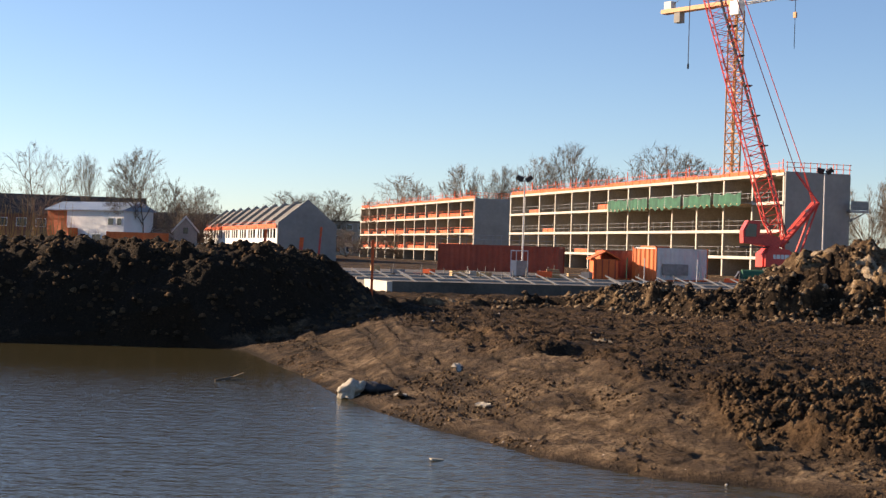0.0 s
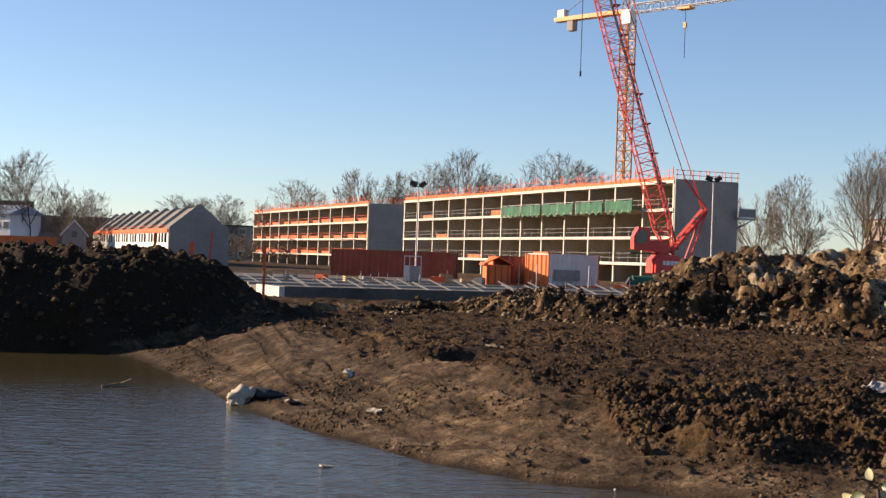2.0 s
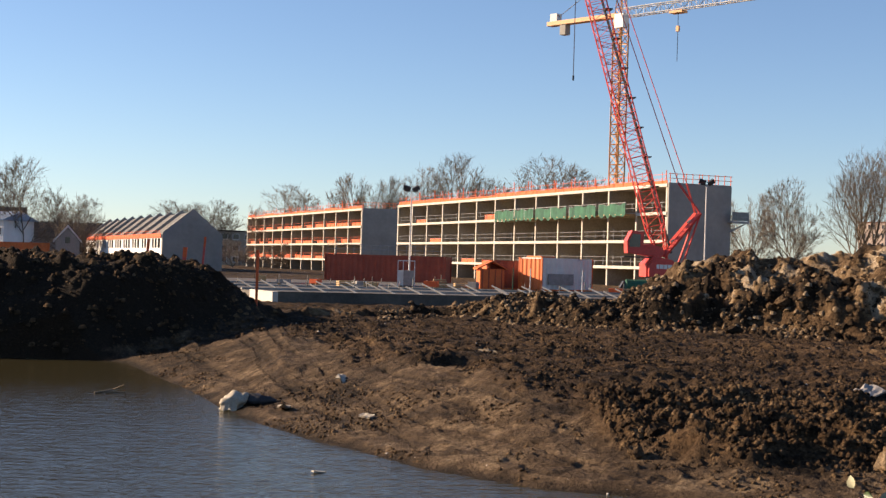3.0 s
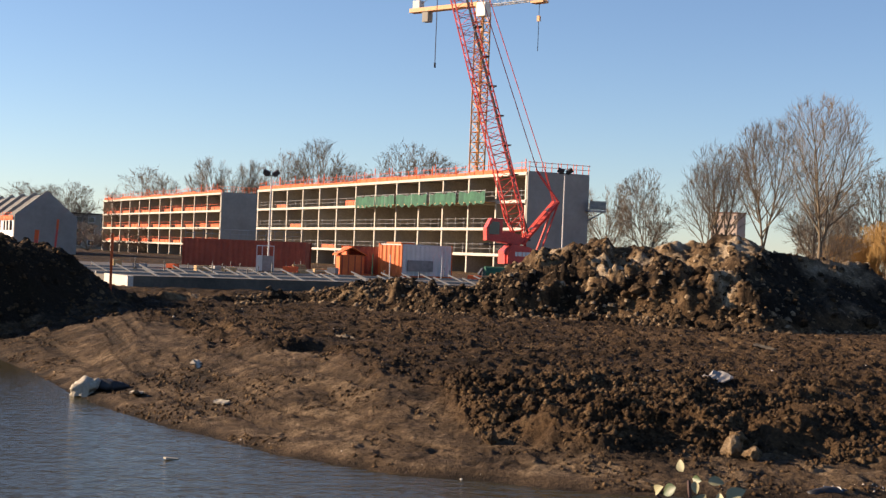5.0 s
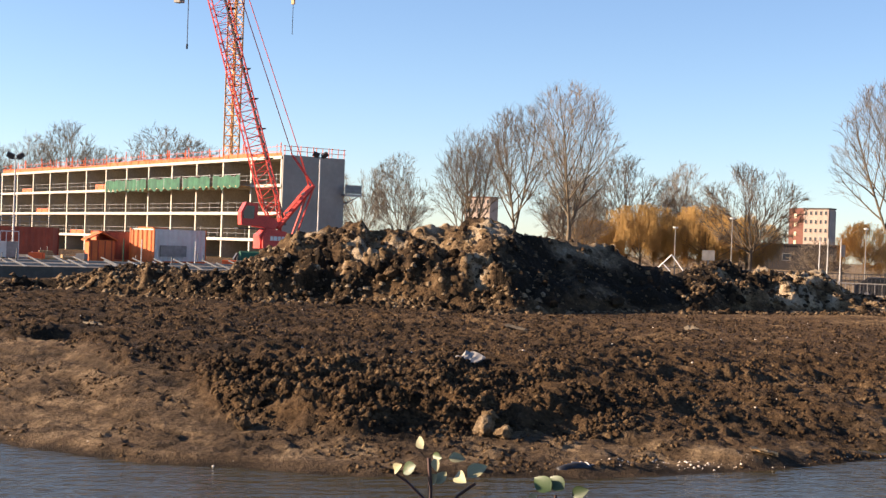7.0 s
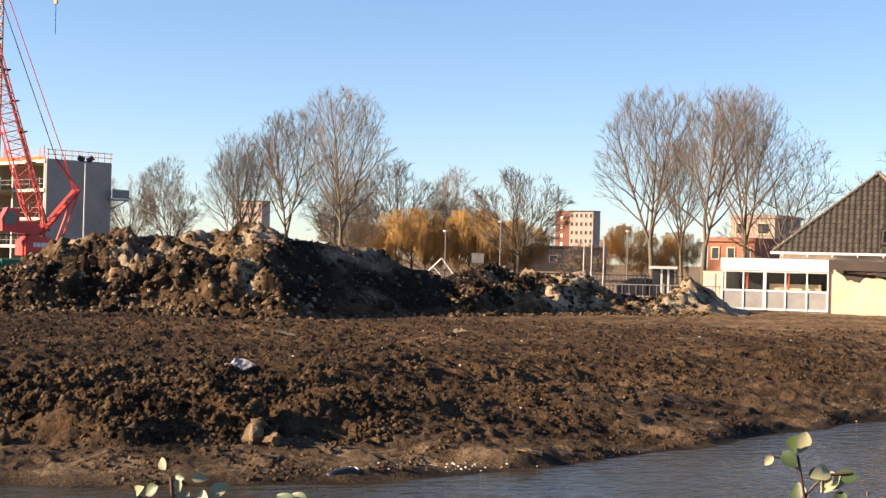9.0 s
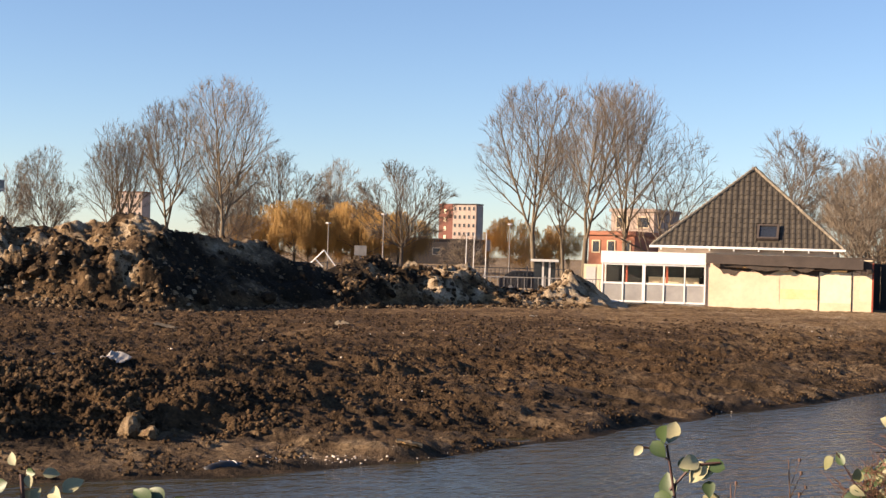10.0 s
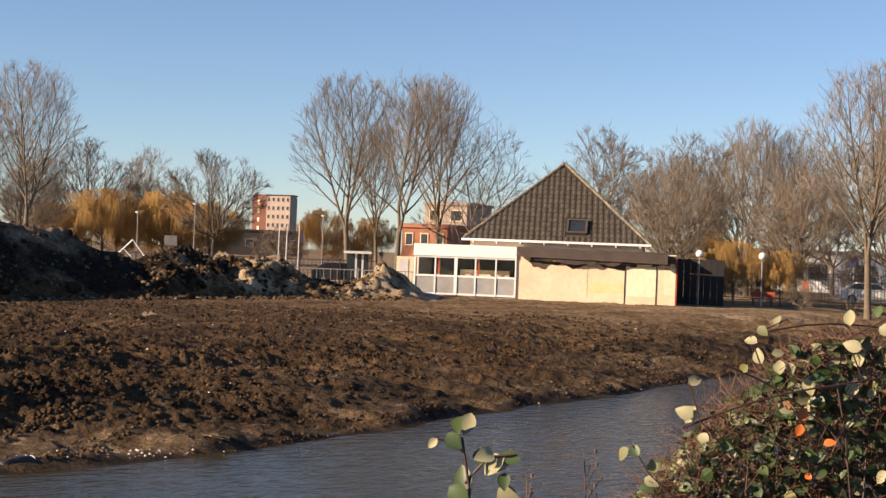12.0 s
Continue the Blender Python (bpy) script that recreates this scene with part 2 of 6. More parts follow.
def part(name, b, material, parent=None, label="", smooth=False):
    ob = new(name, b.mesh(name, material, smooth) if isinstance(b, Build) else b)
    ob.parent = parent
    if label:
        tagged(ob, label)
    return ob


def thing(name, m, label, category, group="", kind=""):
    ob = new(name)
    ob.matrix_world = m
    return tagged(ob, label, category, group, kind)


# ---- noise for the ground, as arrays ----
def hash2(ix, iy, k):
    h = (ix.astype(np.int64) * 374761393 + iy.astype(np.int64) * 668265263 + k * 1274126177) & 0xFFFFFFFF
    h = ((h ^ (h >> 13)) * 1274126177) & 0xFFFFFFFF
    return ((h ^ (h >> 16)) & 0xFFFFFF) / float(0xFFFFFF)


def vnoise(x, y, k=0):
    ix, iy = np.floor(x), np.floor(y)
    fx, fy = x - ix, y - iy
    fx, fy = fx * fx * (3 - 2 * fx), fy * fy * (3 - 2 * fy)
    a, b, c, d = hash2(ix, iy, k), hash2(ix + 1, iy, k), hash2(ix, iy + 1, k), hash2(ix + 1, iy + 1, k)
    return (a * (1 - fx) + b * fx) * (1 - fy) + (c * (1 - fx) + d * fx) * fy - 0.5


def fbm(x, y, octaves, k=0):
    out, amp = 0, 1.0
    for i in range(octaves):
        out = out + amp * vnoise(x * 2 ** i + 17.3 * i, y * 2 ** i - 9.1 * i, k + i)
        amp *= 0.5
    return out


def clods(x, y, k):
    """Round-topped lumps of uneven size, one to a cell of 1 x 1; 0 to 1."""
    ix, iy = np.floor(x), np.floor(y)
    out = np.zeros_like(x)
    for dx in (-1, 0, 1):
        for dy in (-1, 0, 1):
            cx, cy = ix + dx, iy + dy
            px, py = cx + hash2(cx, cy, k), cy + hash2(cx, cy, k + 1)
            size = 0.25 + 0.5 * hash2(cx, cy, k + 2) ** 2
            d2 = ((x - px) ** 2 + (y - py) ** 2) / size ** 2
            out = np.maximum(out, np.maximum(0, 1 - d2) ** 0.7 * size * (0.7 + 1.2 * hash2(cx, cy, k + 3)))
    return out


def step(a, b, x):
    t = np.clip((x - a) / (b - a), 0, 1)
    return t * t * (3 - 2 * t)


# ---- the lie of the land ----
WATER_Z = -1.15
SHORE_X = (-60, -25, -14, -8.5, -6.3, -3.9, -1.6, 0.1, 1.7, 3.5, 6.4, 9.5, 13.2, 17.6, 20.6, 27.0, 34.4, 60, 120)
SHORE_Y = (44, 46.0, 47.3, 49.0, 46.6, 39.2, 31.0, 27.3, 24.4, 22.2, 20.7, 20.2, 20.4, 21.85, 23.2, 24.9, 27.5, 36, 58)
# heap beyond the field: bearing from the path, top, distance of its foot and of its ridge
HEAP_AZ = (-3, 1.5, 4.2, 6.6, 8.4, 10.4, 11.8, 12.9, 13.9, 16.0, 17.6, 19.5, 21.6, 22.8, 24.8, 26.4, 27.1, 28.8, 30.4, 31.1, 32.5, 34.2, 35.4, 36.5, 37.3, 38.2, 39.2, 40.2)
HEAP_EL = (-2.1, -1.95, -1.85, -1.2, -0.98, -1.15, -0.8, -0.3, 0.40, 0.70, 0.55, 0.80, 1.34, 0.9, 0.55, 0.42, -0.2, -0.62, -0.15, -0.3, -0.5, -0.45, -1.15, -1.45, -1.1, -0.5, -1.1, -1.9)
FOOT_AZ, FOOT_D = (-3, 2, 5, 9.3, 12.5, 17.9, 22.0, 25, 31, 35.5, 41), (57, 59, 61, 57, 54.5, 54.5, 52.4, 56.0, 60.5, 66, 69)


# how far the smooth pale silt of the bank reaches up from the water, along x
SILT_X = (-9, -6, -4, -2.7, -1.5, -0.3, 0.8, 1.8, 3.2, 4.2, 4.9, 5.3, 9, 11, 13, 20, 40)
SILT_S = (1.2, 1.8, 3.4, 5.0, 6.2, 6.4, 5.2, 6.2, 6.4, 6.0, 4.6, 2.7, 2.8, 3.0, 2.2, 3.0, 3.6)


def land(x, y):
    """Height of the ground, and how dry and how grey it lies, 0 to 1; on the heaps both also hold shade."""
    r, az = np.hypot(x, y), np.degrees(np.arctan2(x, y))
    ys = np.interp(x, SHORE_X, SHORE_Y) + 0.35 * fbm(x * 0.5, y * 0.5, 4, 11)
    slope = (np.interp(x + 0.5, SHORE_X, SHORE_Y) - np.interp(x - 0.5, SHORE_X, SHORE_Y))
    s = (y - ys) / np.sqrt(1 + slope ** 2)
    # far bank: a short steep toe, then a long ramp up to the field
    gentle = step(12, 20, x)
    left_end = step(1.5, -3.0, x)
    bank = 0.14 * step(0, 0.5, s) + 0.46 * step(0.2, 4.5 - 1.2 * left_end, s) + 0.55 * step(2.5 - 1.3 * left_end, 7.6 + 2.4 * gentle - 2.6 * left_end, s)
    z = np.where(s > 0, WATER_Z + bank, WATER_Z + np.maximum(-1.2, 0.35 * s))
    onland = step(0.0, 0.8, s)
    near = (7.5 + 0.16 * np.maximum(x, 0)) - y
    z = np.where((near > -3.5) & (y < 16), WATER_Z + np.maximum(-1.0, near * 0.32), z)
    z = np.where(near > 0, np.minimum(0.65, WATER_Z + near * 0.32), z)
    isnear = near > -4
    # churned surface
    reach = np.interp(x, SILT_X, SILT_S) + 2.6 * fbm(x * 0.8, y * 0.5, 5, 141)
    field = step(-1.1, 1.2, s - reach)
    broken = step(4.6, 5.4, x + 0.3 * fbm(x, y, 3, 143)) * step(13, 9.0, x)
    lump = broken * step(2.1, 3.0, s + 0.8 * fbm(x * 0.7, y * 0.7, 3, 145)) * step(7.5, 5.0, s)
    trench = step(0.2, 0.6, clods(x * 0.22 + 3.1, y * 0.3, 61)) * field * step(12, 7, s) * step(9, 7, x)
    right = step(8, 14, x)
    rough = onland * (0.52 + 0.48 * np.maximum(np.maximum(field, 0.8 * lump), 0.25 * right)) * ~isnear * (1 - 0.45 * step(15, 25, x) * step(3, 8, s))
    far = step(95, 70, r)
    patch = 0.45 + 1.1 * np.clip(fbm(x * 0.33, y * 0.33, 3, 71) + 0.35, 0, 1)
    wx, wy = x + 0.5 * fbm(x * 1.7, y * 1.7, 3, 23), y + 0.5 * fbm(x * 1.7 + 40, y * 1.7, 3, 24)
    crumb = np.clip(fbm(x * 0.8, y * 1.6, 3, 27) * 2.2 + 0.55, 0, 1)
    h = 0.24 * fbm(x * 0.4, y * 0.7, 4, 21) + lump * (0.05 * clods(wx * 1.2, wy * 1.2, 31) * patch + 0.26 * np.abs(fbm(x * 1.3, y * 1.5, 5, 33)) + 0.20 * np.abs(fbm(wx * 3.1, wy * 3.3, 4, 34))) + crumb * (0.03 * clods(wx * 2.3 + 5, wy * 2.3, 35) * patch + 0.27 * np.abs(fbm(wx * 2.3, wy * 2.9, 5, 41)) + 0.025 * clods(wx * 5.5, wy * 5.5 + 3, 37)) + 0.10 * fbm(x * 6, y * 6, 3, 43)
    furrow = fbm((x + 0.75 * s) * 1.5, s * 0.28 + x * 0.05, 4, 131)
    z = z + far * onland * ~isnear * step(9.5, 6.0, s) * (0.05 + 0.42 * right) * np.minimum(furrow, 0.14) - far * right * 0.10 * step(4.0, 4.6, s + 1.2 * fbm(x * 0.35, y * 0.1, 3, 135)) * step(7.0, 5.2, s)
    z = z + rough * far * h * (0.75 + 0.4 * lump) - 0.22 * trench * far
    # wheel-scraped gouges and crumbs fallen onto the silt
    gouge = step(0.10, 0.26, fbm((x + 0.6 * s) * 0.8, s * 1.6, 5, 147)) * (1 - field) * step(0.8, 1.6, s)
    z = z - 0.05 * gouge * far + 0.18 * far * lump * step(0.05, 0.3, fbm(x * 0.55, y * 0.55, 3, 149))
    silt = (1 - field) * (1 - 0.8 * lump) * (s > 0)
    dry = 0.14 + 0.21 * silt + 0.30 * silt * fbm(x * 1.6, y * 1.6, 5, 155) + 0.10 * fbm(x * 0.2, y * 0.2, 3, 51) - 0.30 * step(0.45, 0.0, s) - 0.16 * gouge + 0.15 * lump
    dry = dry - 0.06 * silt * step(3, -1, x) - 0.09 * silt * step(12, 16, x)
    dry = dry + 0.17 * field * step(9, 20, x) + 0.24 * step(26, 44, x) * step(2, 8, s) + 0.16 * step(44, 60, x)
    grey = 0.55 * silt + 0.30 * field
    # heap of dug-out clay and sand beyond the field
    top = np.interp(az, HEAP_AZ, HEAP_EL)
    slant = az + 0.22 * np.clip(r - 55.5, -4, 5) + 0.7 * fbm(x * 0.4, y * 0.4, 3, 83)
    foot = np.interp(slant, FOOT_AZ, FOOT_D) + 0.9 * fbm(x * 0.35, y * 0.35, 3, 81)
    smooth_side = step(21.0, 23.6, slant) * step(33, 27, az)
    ridge_d = foot + (2.5 + 2.2 * np.clip(top + 2.0, 0, 4)) * (1 - 0.45 * smooth_side)
    ridge = np.maximum(0, EYE + ridge_d * np.tan(np.radians(top)))
    inside = (az > -3) & (az < 40.5)
    back = ridge_d + 2.0 + 1.2 * ridge
    front = np.clip((r - foot) / (ridge_d - foot), 0, 1)
    face = front * (1.35 - 0.35 * front) * (1 - smooth_side) + smooth_side * front
    prof = np.where(r < ridge_d, np.maximum(face, 0), step(1, 0, (r - ridge_d) / np.maximum(back - ridge_d, 0.1)))
    hx, hy = x + 0.9 * fbm(x * 0.9, y * 0.9, 4, 88), y + 0.9 * fbm(x * 0.9 + 40, y * 0.9, 4, 89)
    bumps = 0.75 * clods(hx * 0.6, hy * 0.6, 91) + 0.50 * clods(hx * 1.3 + 3, hy * 1.3, 95) + 0.28 * clods(hx * 3.0, hy * 3.0, 97) + 1.1 * np.abs(fbm(x * 0.75, y * 0.75, 5, 99)) + 0.9 * fbm(x * 0.6, y * 0.6, 5, 101)
    heap = ridge * prof + np.where(prof > 0.02, 1, 0) * step(0, 0.25, prof) * bumps * (0.25 + 0.55 * np.clip(ridge / 2.5, 0, 1)) * (1 - 0.5 * smooth_side) * (1 - 0.45 * prof ** 3) - 0.30 * step(0.2, 0.8, prof)
    z = z + np.where(inside, np.maximum(heap, 0), 0)
    # smooth right flank and lumps beyond it: shade painted as darker, greyer soil
    pile = np.where(inside, step(0.03, 0.2, prof), 0)
    # pale lumps up to the ridge are paler still for sun on their left
    dry = dry + pile * (-0.17 + 0.24 * step(15.0, 17, az) * step(23, 21, az) - 0.25 * step(11.5, 12.5, az) * step(16.0, 14.5, az) * prof + 1.5 * fbm(x * 0.6, y * 0.6, 5, 105) - 0.10 * smooth_side - 0.15 * step(26, 28, az) * step(33, 30.5, az) + 0.35 * step(31, 34.5, az))
    grey = np.maximum(grey, (0.35 + 0.35 * smooth_side) * pile)
    # long heap along the left-hand water's edge
    edge = x + 0.10 * (y - 54)
    tall = step(-1.2, -5.2, edge) * (2.92 + 0.35 * fbm(x * 0.25, y * 0.1, 3, 111))
    rise = step(-0.6, 3.9, y - 47.4 - 0.9 * np.clip(x + 7.0, 0, 5) - 0.5 * fbm(x * 0.5, y * 0.5, 3, 115)) * step(68, 58.5, y)
    left = tall * rise
    lb = left * 0.10 * (0.7 * clods(x * 1.5, y * 1.5, 121) + 0.5 * clods(x * 3.4, y * 3.4, 123) + 1.5 * fbm(x * 1.1, y * 1.1, 5, 125))
    z = np.where(x < 0, np.maximum(z, np.where(left > 0.02, np.minimum(z, 0) * (1 - rise) * step(0, -6, edge) + z * (1 - step(0, -6, edge)) + left - 1.0 * step(-1.2, -5.2, edge) * rise + lb, z)), z)
    # the heap's shaded face is painted in: lowest dry level, near black
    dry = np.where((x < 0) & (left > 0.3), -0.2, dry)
    # building ground beyond
    z = z + 0.45 * step(100, 120, r) * (y > 0) * step(60, 45, az)
    return z, np.clip(dry, -0.2, 1), grey


def make_ground():
    az = np.concatenate([np.arange(-180, -24, 4.0), np.arange(-24, -20, 0.5), np.arange(-20, 58, 0.078), np.arange(58, 62, 0.5), np.arange(62, 180, 4.0)])
    r, rs = 0.4, [0.01]
    while r < 4200:
        rs.append(r)
        r += 0.7 if r < 17 else r * 0.0023 if r < 36 else r * 0.0022 if r < 75 else r * 0.02 if r < 130 else r * 0.12
    rs = np.array(rs)
    A, R = np.meshgrid(np.radians(az), rs, indexing="ij")
    X, Y = R * np.sin(A), R * np.cos(A)
    Z, dry, grey = land(X, Y)
    na, nr = A.shape
    co = np.stack([X, Y, Z], -1).reshape(-1, 3)
    i = np.arange(na * nr).reshape(na, nr)
    j = np.roll(i, -1, 0)
    quads = np.stack([i[:, :-1], i[:, 1:], j[:, 1:], j[:, :-1]], -1).reshape(-1, 4)
    me = bpy.data.meshes.new("ground")
    me.vertices.add(len(co))
    me.vertices.foreach_set("co", co.ravel())
    me.loops.add(quads.size)
    me.loops.foreach_set("vertex_index", quads[:, ::-1].ravel())
    me.polygons.add(len(quads))
    me.polygons.foreach_set("loop_start", np.arange(0, quads.size, 4))
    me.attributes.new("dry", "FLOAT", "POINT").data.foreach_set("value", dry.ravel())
    me.attributes.new("grey", "FLOAT", "POINT").data.foreach_set("value", (grey + 0 * dry).ravel())
    me.materials.append(SOIL)
    me.update()
    me.validate()
    me.polygons.foreach_set("use_smooth", np.ones(len(quads), dtype=bool))
    return new("ground", me)


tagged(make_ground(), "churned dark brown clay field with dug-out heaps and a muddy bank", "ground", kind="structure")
wb = Build()
wb.add([(-400, -60, WATER_Z), (400, -60, WATER_Z), (400, 60, WATER_Z), (-400, 60, WATER_Z)], [(0, 1, 2, 3)])
tagged(part("water", wb, WATER), "rippled grey-brown water of a wide ditch", "water", kind="structure")

# ---- two concrete frame buildings in one line ----
ROW = pose(36.17, 154.83, 0.2, 0, 0, 106.75)     # x along the row, away; y out of the open front
FLOORS = (2.55, 5.5, 8.55, 11.6)                 # tops of the floor slabs
BLOCK_D = 8.0


def guard_rail(b, x0, x1, y, z, posts, lean):
    for i in range(posts):
        x = x0 + (x1 - x0) * (i + 0.5) / posts
        b.box(x - 0.022, x + 0.022, y - 0.022, y + 0.022, z, z + 1.15 + lean * random.uniform(-0.12, 0.2))
    for h in (0.55, 1.05):
        b.box(x0 + 0.1, x1 - 0.1, y - 0.016, y + 0.016, z + h - 0.016, z + h + 0.016)


def frame_block(start, bay, count, label, orange_floors):
    block = thing("apartment_block", ROW @ pose(start, 0, 0), label, "building", "apartment blocks under construction")
    length = bay * count
    for i, z in enumerate(FLOORS):
        part("floor_slab", Build().box(-0.15, length + 0.15, -BLOCK_D + 0.26, -0.003, z - 0.34, z), INNER, block)
        part("slab_edge", Build().box(-0.15, length + 0.15, 0.0, 0.14, z - 0.31, z + 0.01), PRECAST, block, "pale precast floor edge")
    heights = (0.0,) + FLOORS
    for k in range(count + 1):
        x = k * bay
        for i in range(4):
            z0, z1 = heights[i] + 0.012, heights[i + 1] - 0.363
            part("cross_wall", Build().box(x - 0.13, x + 0.13, -BLOCK_D + 0.26, -0.05, z0, z1), INNER, block)
            part("wall_edge", Build().box(x - 0.14, x + 0.14, -0.047, 0.06, z0, z1), PRECAST, block, "pale precast wall edge")
    part("end_wall", Build().box(-0.40, -0.153, -BLOCK_D + 0.2, 0.02, 0, FLOORS[3] + 0.12), CONCRETE, block, "plain grey concrete end wall")
    part("end_wall", Build().box(length + 0.153, length + 0.40, -BLOCK_D + 0.2, 0.02, 0, FLOORS[3] + 0.12), CONCRETE, block)
    part("back_wall", Build().box(-0.15, length + 0.15, -BLOCK_D, -BLOCK_D + 0.25, 0, FLOORS[3] - 0.02), INNER, block)
    for i in range(1, 3 + 1):
        for k in range(count):
            b = Build()
            z = FLOORS[i - 1]
            guard_rail(b, k * bay + 0.15, (k + 1) * bay - 0.15, -0.1, z, 3, 1)
            rail = part("guard_rail", b, ORANGE if orange_floors else GALV, block)
            if orange_floors or random.random() < 0.2:
                w = random.uniform(0.55, 1.0)
                m = Build().box(k * bay + 0.2, k * bay + 0.2 + (bay - 0.4) * w, -0.19, -0.14, z + 0.02, z + random.uniform(0.45, 0.75))
                part("safety_mesh", m, ORANGE, rail, "orange plastic safety mesh")
    for k in range(count):
        b = Build()
        z = FLOORS[3]
        guard_rail(b, k * bay, (k + 1) * bay, 0.02, z, 3, 1)
        for x in (k * bay + bay * random.uniform(0.1, 0.9), k * bay + bay * random.uniform(0.1, 0.9)):
            b.box(x - 0.04, x + 0.04, -0.3, -0.22, z, z + random.uniform(1.3, 1.9))
        rail = part("roof_rail", b, ORANGE, block, "orange roof edge guard rail")
        part("safety_mesh", Build().box(k * bay + 0.1, (k + 1) * bay - 0.1, -0.08, -0.03, z + 0.02, z + random.uniform(0.3, 0.6)), ORANGE, rail)
    for j in range(4):
        b = Build()
        y = -BLOCK_D * (j + 0.5) / 4
        for dy in (-0.8, 0.0, 0.8):
            b.box(-0.28, -0.22, y + dy - 0.03, y + dy + 0.03, FLOORS[3] + 0.1, FLOORS[3] + 1.2)
        for h in (0.6, 1.1):
            b.box(-0.27, -0.23, y - 1.0, y + 1.0, FLOORS[3] + h - 0.03, FLOORS[3] + h + 0.03)
        part("roof_rail", b, ORANGE, block)
    return block


block_near = frame_block(0.0, 6.73, 13, "four-storey grey concrete apartment frame with open bays", False)
block_far = frame_block(107.1, 7.79, 11, "four-storey concrete apartment frame with orange safety rails", True)

# netted loading platforms on the near block's front
for k, (x0, x1) in enumerate(((6.6, 13.2), (13.8, 21.0), (21.6, 30.6), (31.2, 37.0), (37.4, 43.6))):
    plat = thing("netted_platform", ROW @ pose((x0 + x1) / 2, 0, 8.3), "scaffold platform wrapped in green safety netting", "scaffold platform", "green netted platforms")
    w = (x1 - x0) / 2
    part("deck", Build().box(-w, w, 0.16, 1.5, 0.0, 0.12), TIMBER, plat)
    for dx in (-w + 0.1, 0, w - 0.1):
        part("post", Build().box(dx - 0.04, dx + 0.04, 1.42, 1.5, 0.125, 1.5), GALV, plat)
    b = Build()
    n, rows = 14, 5
    vs = [(-w + 2 * w * i / n, 1.53 + 0.05 * math.sin(i * 2.1 + k), 0.02 + 1.3 * j / rows - (0.30 * math.sin(i * 0.9 + k * 2) ** 2 + 0.12 * math.sin(i * 2.3 + k) if j == 0 else 0.22 * math.sin(i * 0.5 + k * 1.7) ** 4 if j == rows else 0)) for i in range(n + 1) for j in range(rows + 1)]
    q = rows + 1
    b.add(vs, [(i * q + j, (i + 1) * q + j, (i + 1) * q + j + 1, i * q + j + 1) for i in range(n) for j in range(rows)])
    part("netting", b, GREEN_NET, plat, "sagging green debris netting")
    part("top_rail", Build().box(-w, w, 1.41, 1.47, 1.34, 1.40), GALV, plat)

MESH_GREY = mat("grey_green_mesh", (0.22, 0.25, 0.24), (0.16, 0.18, 0.175), 0.7, 0.5)
# steel platform on the far corner of the near block
hung = thing("steel_platform", ROW @ pose(-0.4, -BLOCK_D + 0.75, 7.6), "grey steel cantilever platform bolted to the end wall", "steel platform")
part("deck", Build().box(-0.9, -0.003, -2.4, -0.2, 0, 0.22), GALV, hung)
for y in (-2.35, -1.6, -0.9, -0.25):
    part("post", Build().box(-0.9, -0.84, y, y + 0.06, 0.22, 1.2), GALV, hung)
part("rail", Build().box(-0.92, -0.86, -2.4, -0.2, 1.2, 1.26), GALV, hung)
part("rail", Build().box(-0.92, -0.86, -2.4, -0.2, 0.65, 0.71), GALV, hung)
part("mesh_panel", Build().box(-0.895, -0.885, -2.34, -0.26, 0.26, 1.18), MESH_GREY, hung)
part("brace", Build().beam((-0.5, -2.2, 0), (-0.5, -0.1, -1.0), 0.1), GALV, hung)

# ---- terrace of house shells with bare gables ----
terr = thing("terraced_house_shells", pose(-22.9, 200.2, 0.2, 0, 0, 106.75), "row of grey concrete gable walls with white front panels", "terraced houses")
UNIT, UNITS, GW = 8.65, 9, 8.3
for k in range(UNITS + 1):
    x = k * UNIT
    wall = Build()
    outline = [(0.0, 0.0), (0.0, 5.35), (-GW / 2, 8.75), (-GW, 5.2), (-GW, 0.0)]
    wall.add([(x, y, z) for y, z in outline] + [(x + 0.28, y, z) for y, z in outline], [(0, 1, 2, 3, 4), (9, 8, 7, 6, 5)] + [(i, (i + 1) % 5, 5 + (i + 1) % 5, 5 + i) for i in range(5)])
    part("gable_wall", wall, CONCRETE, terr)
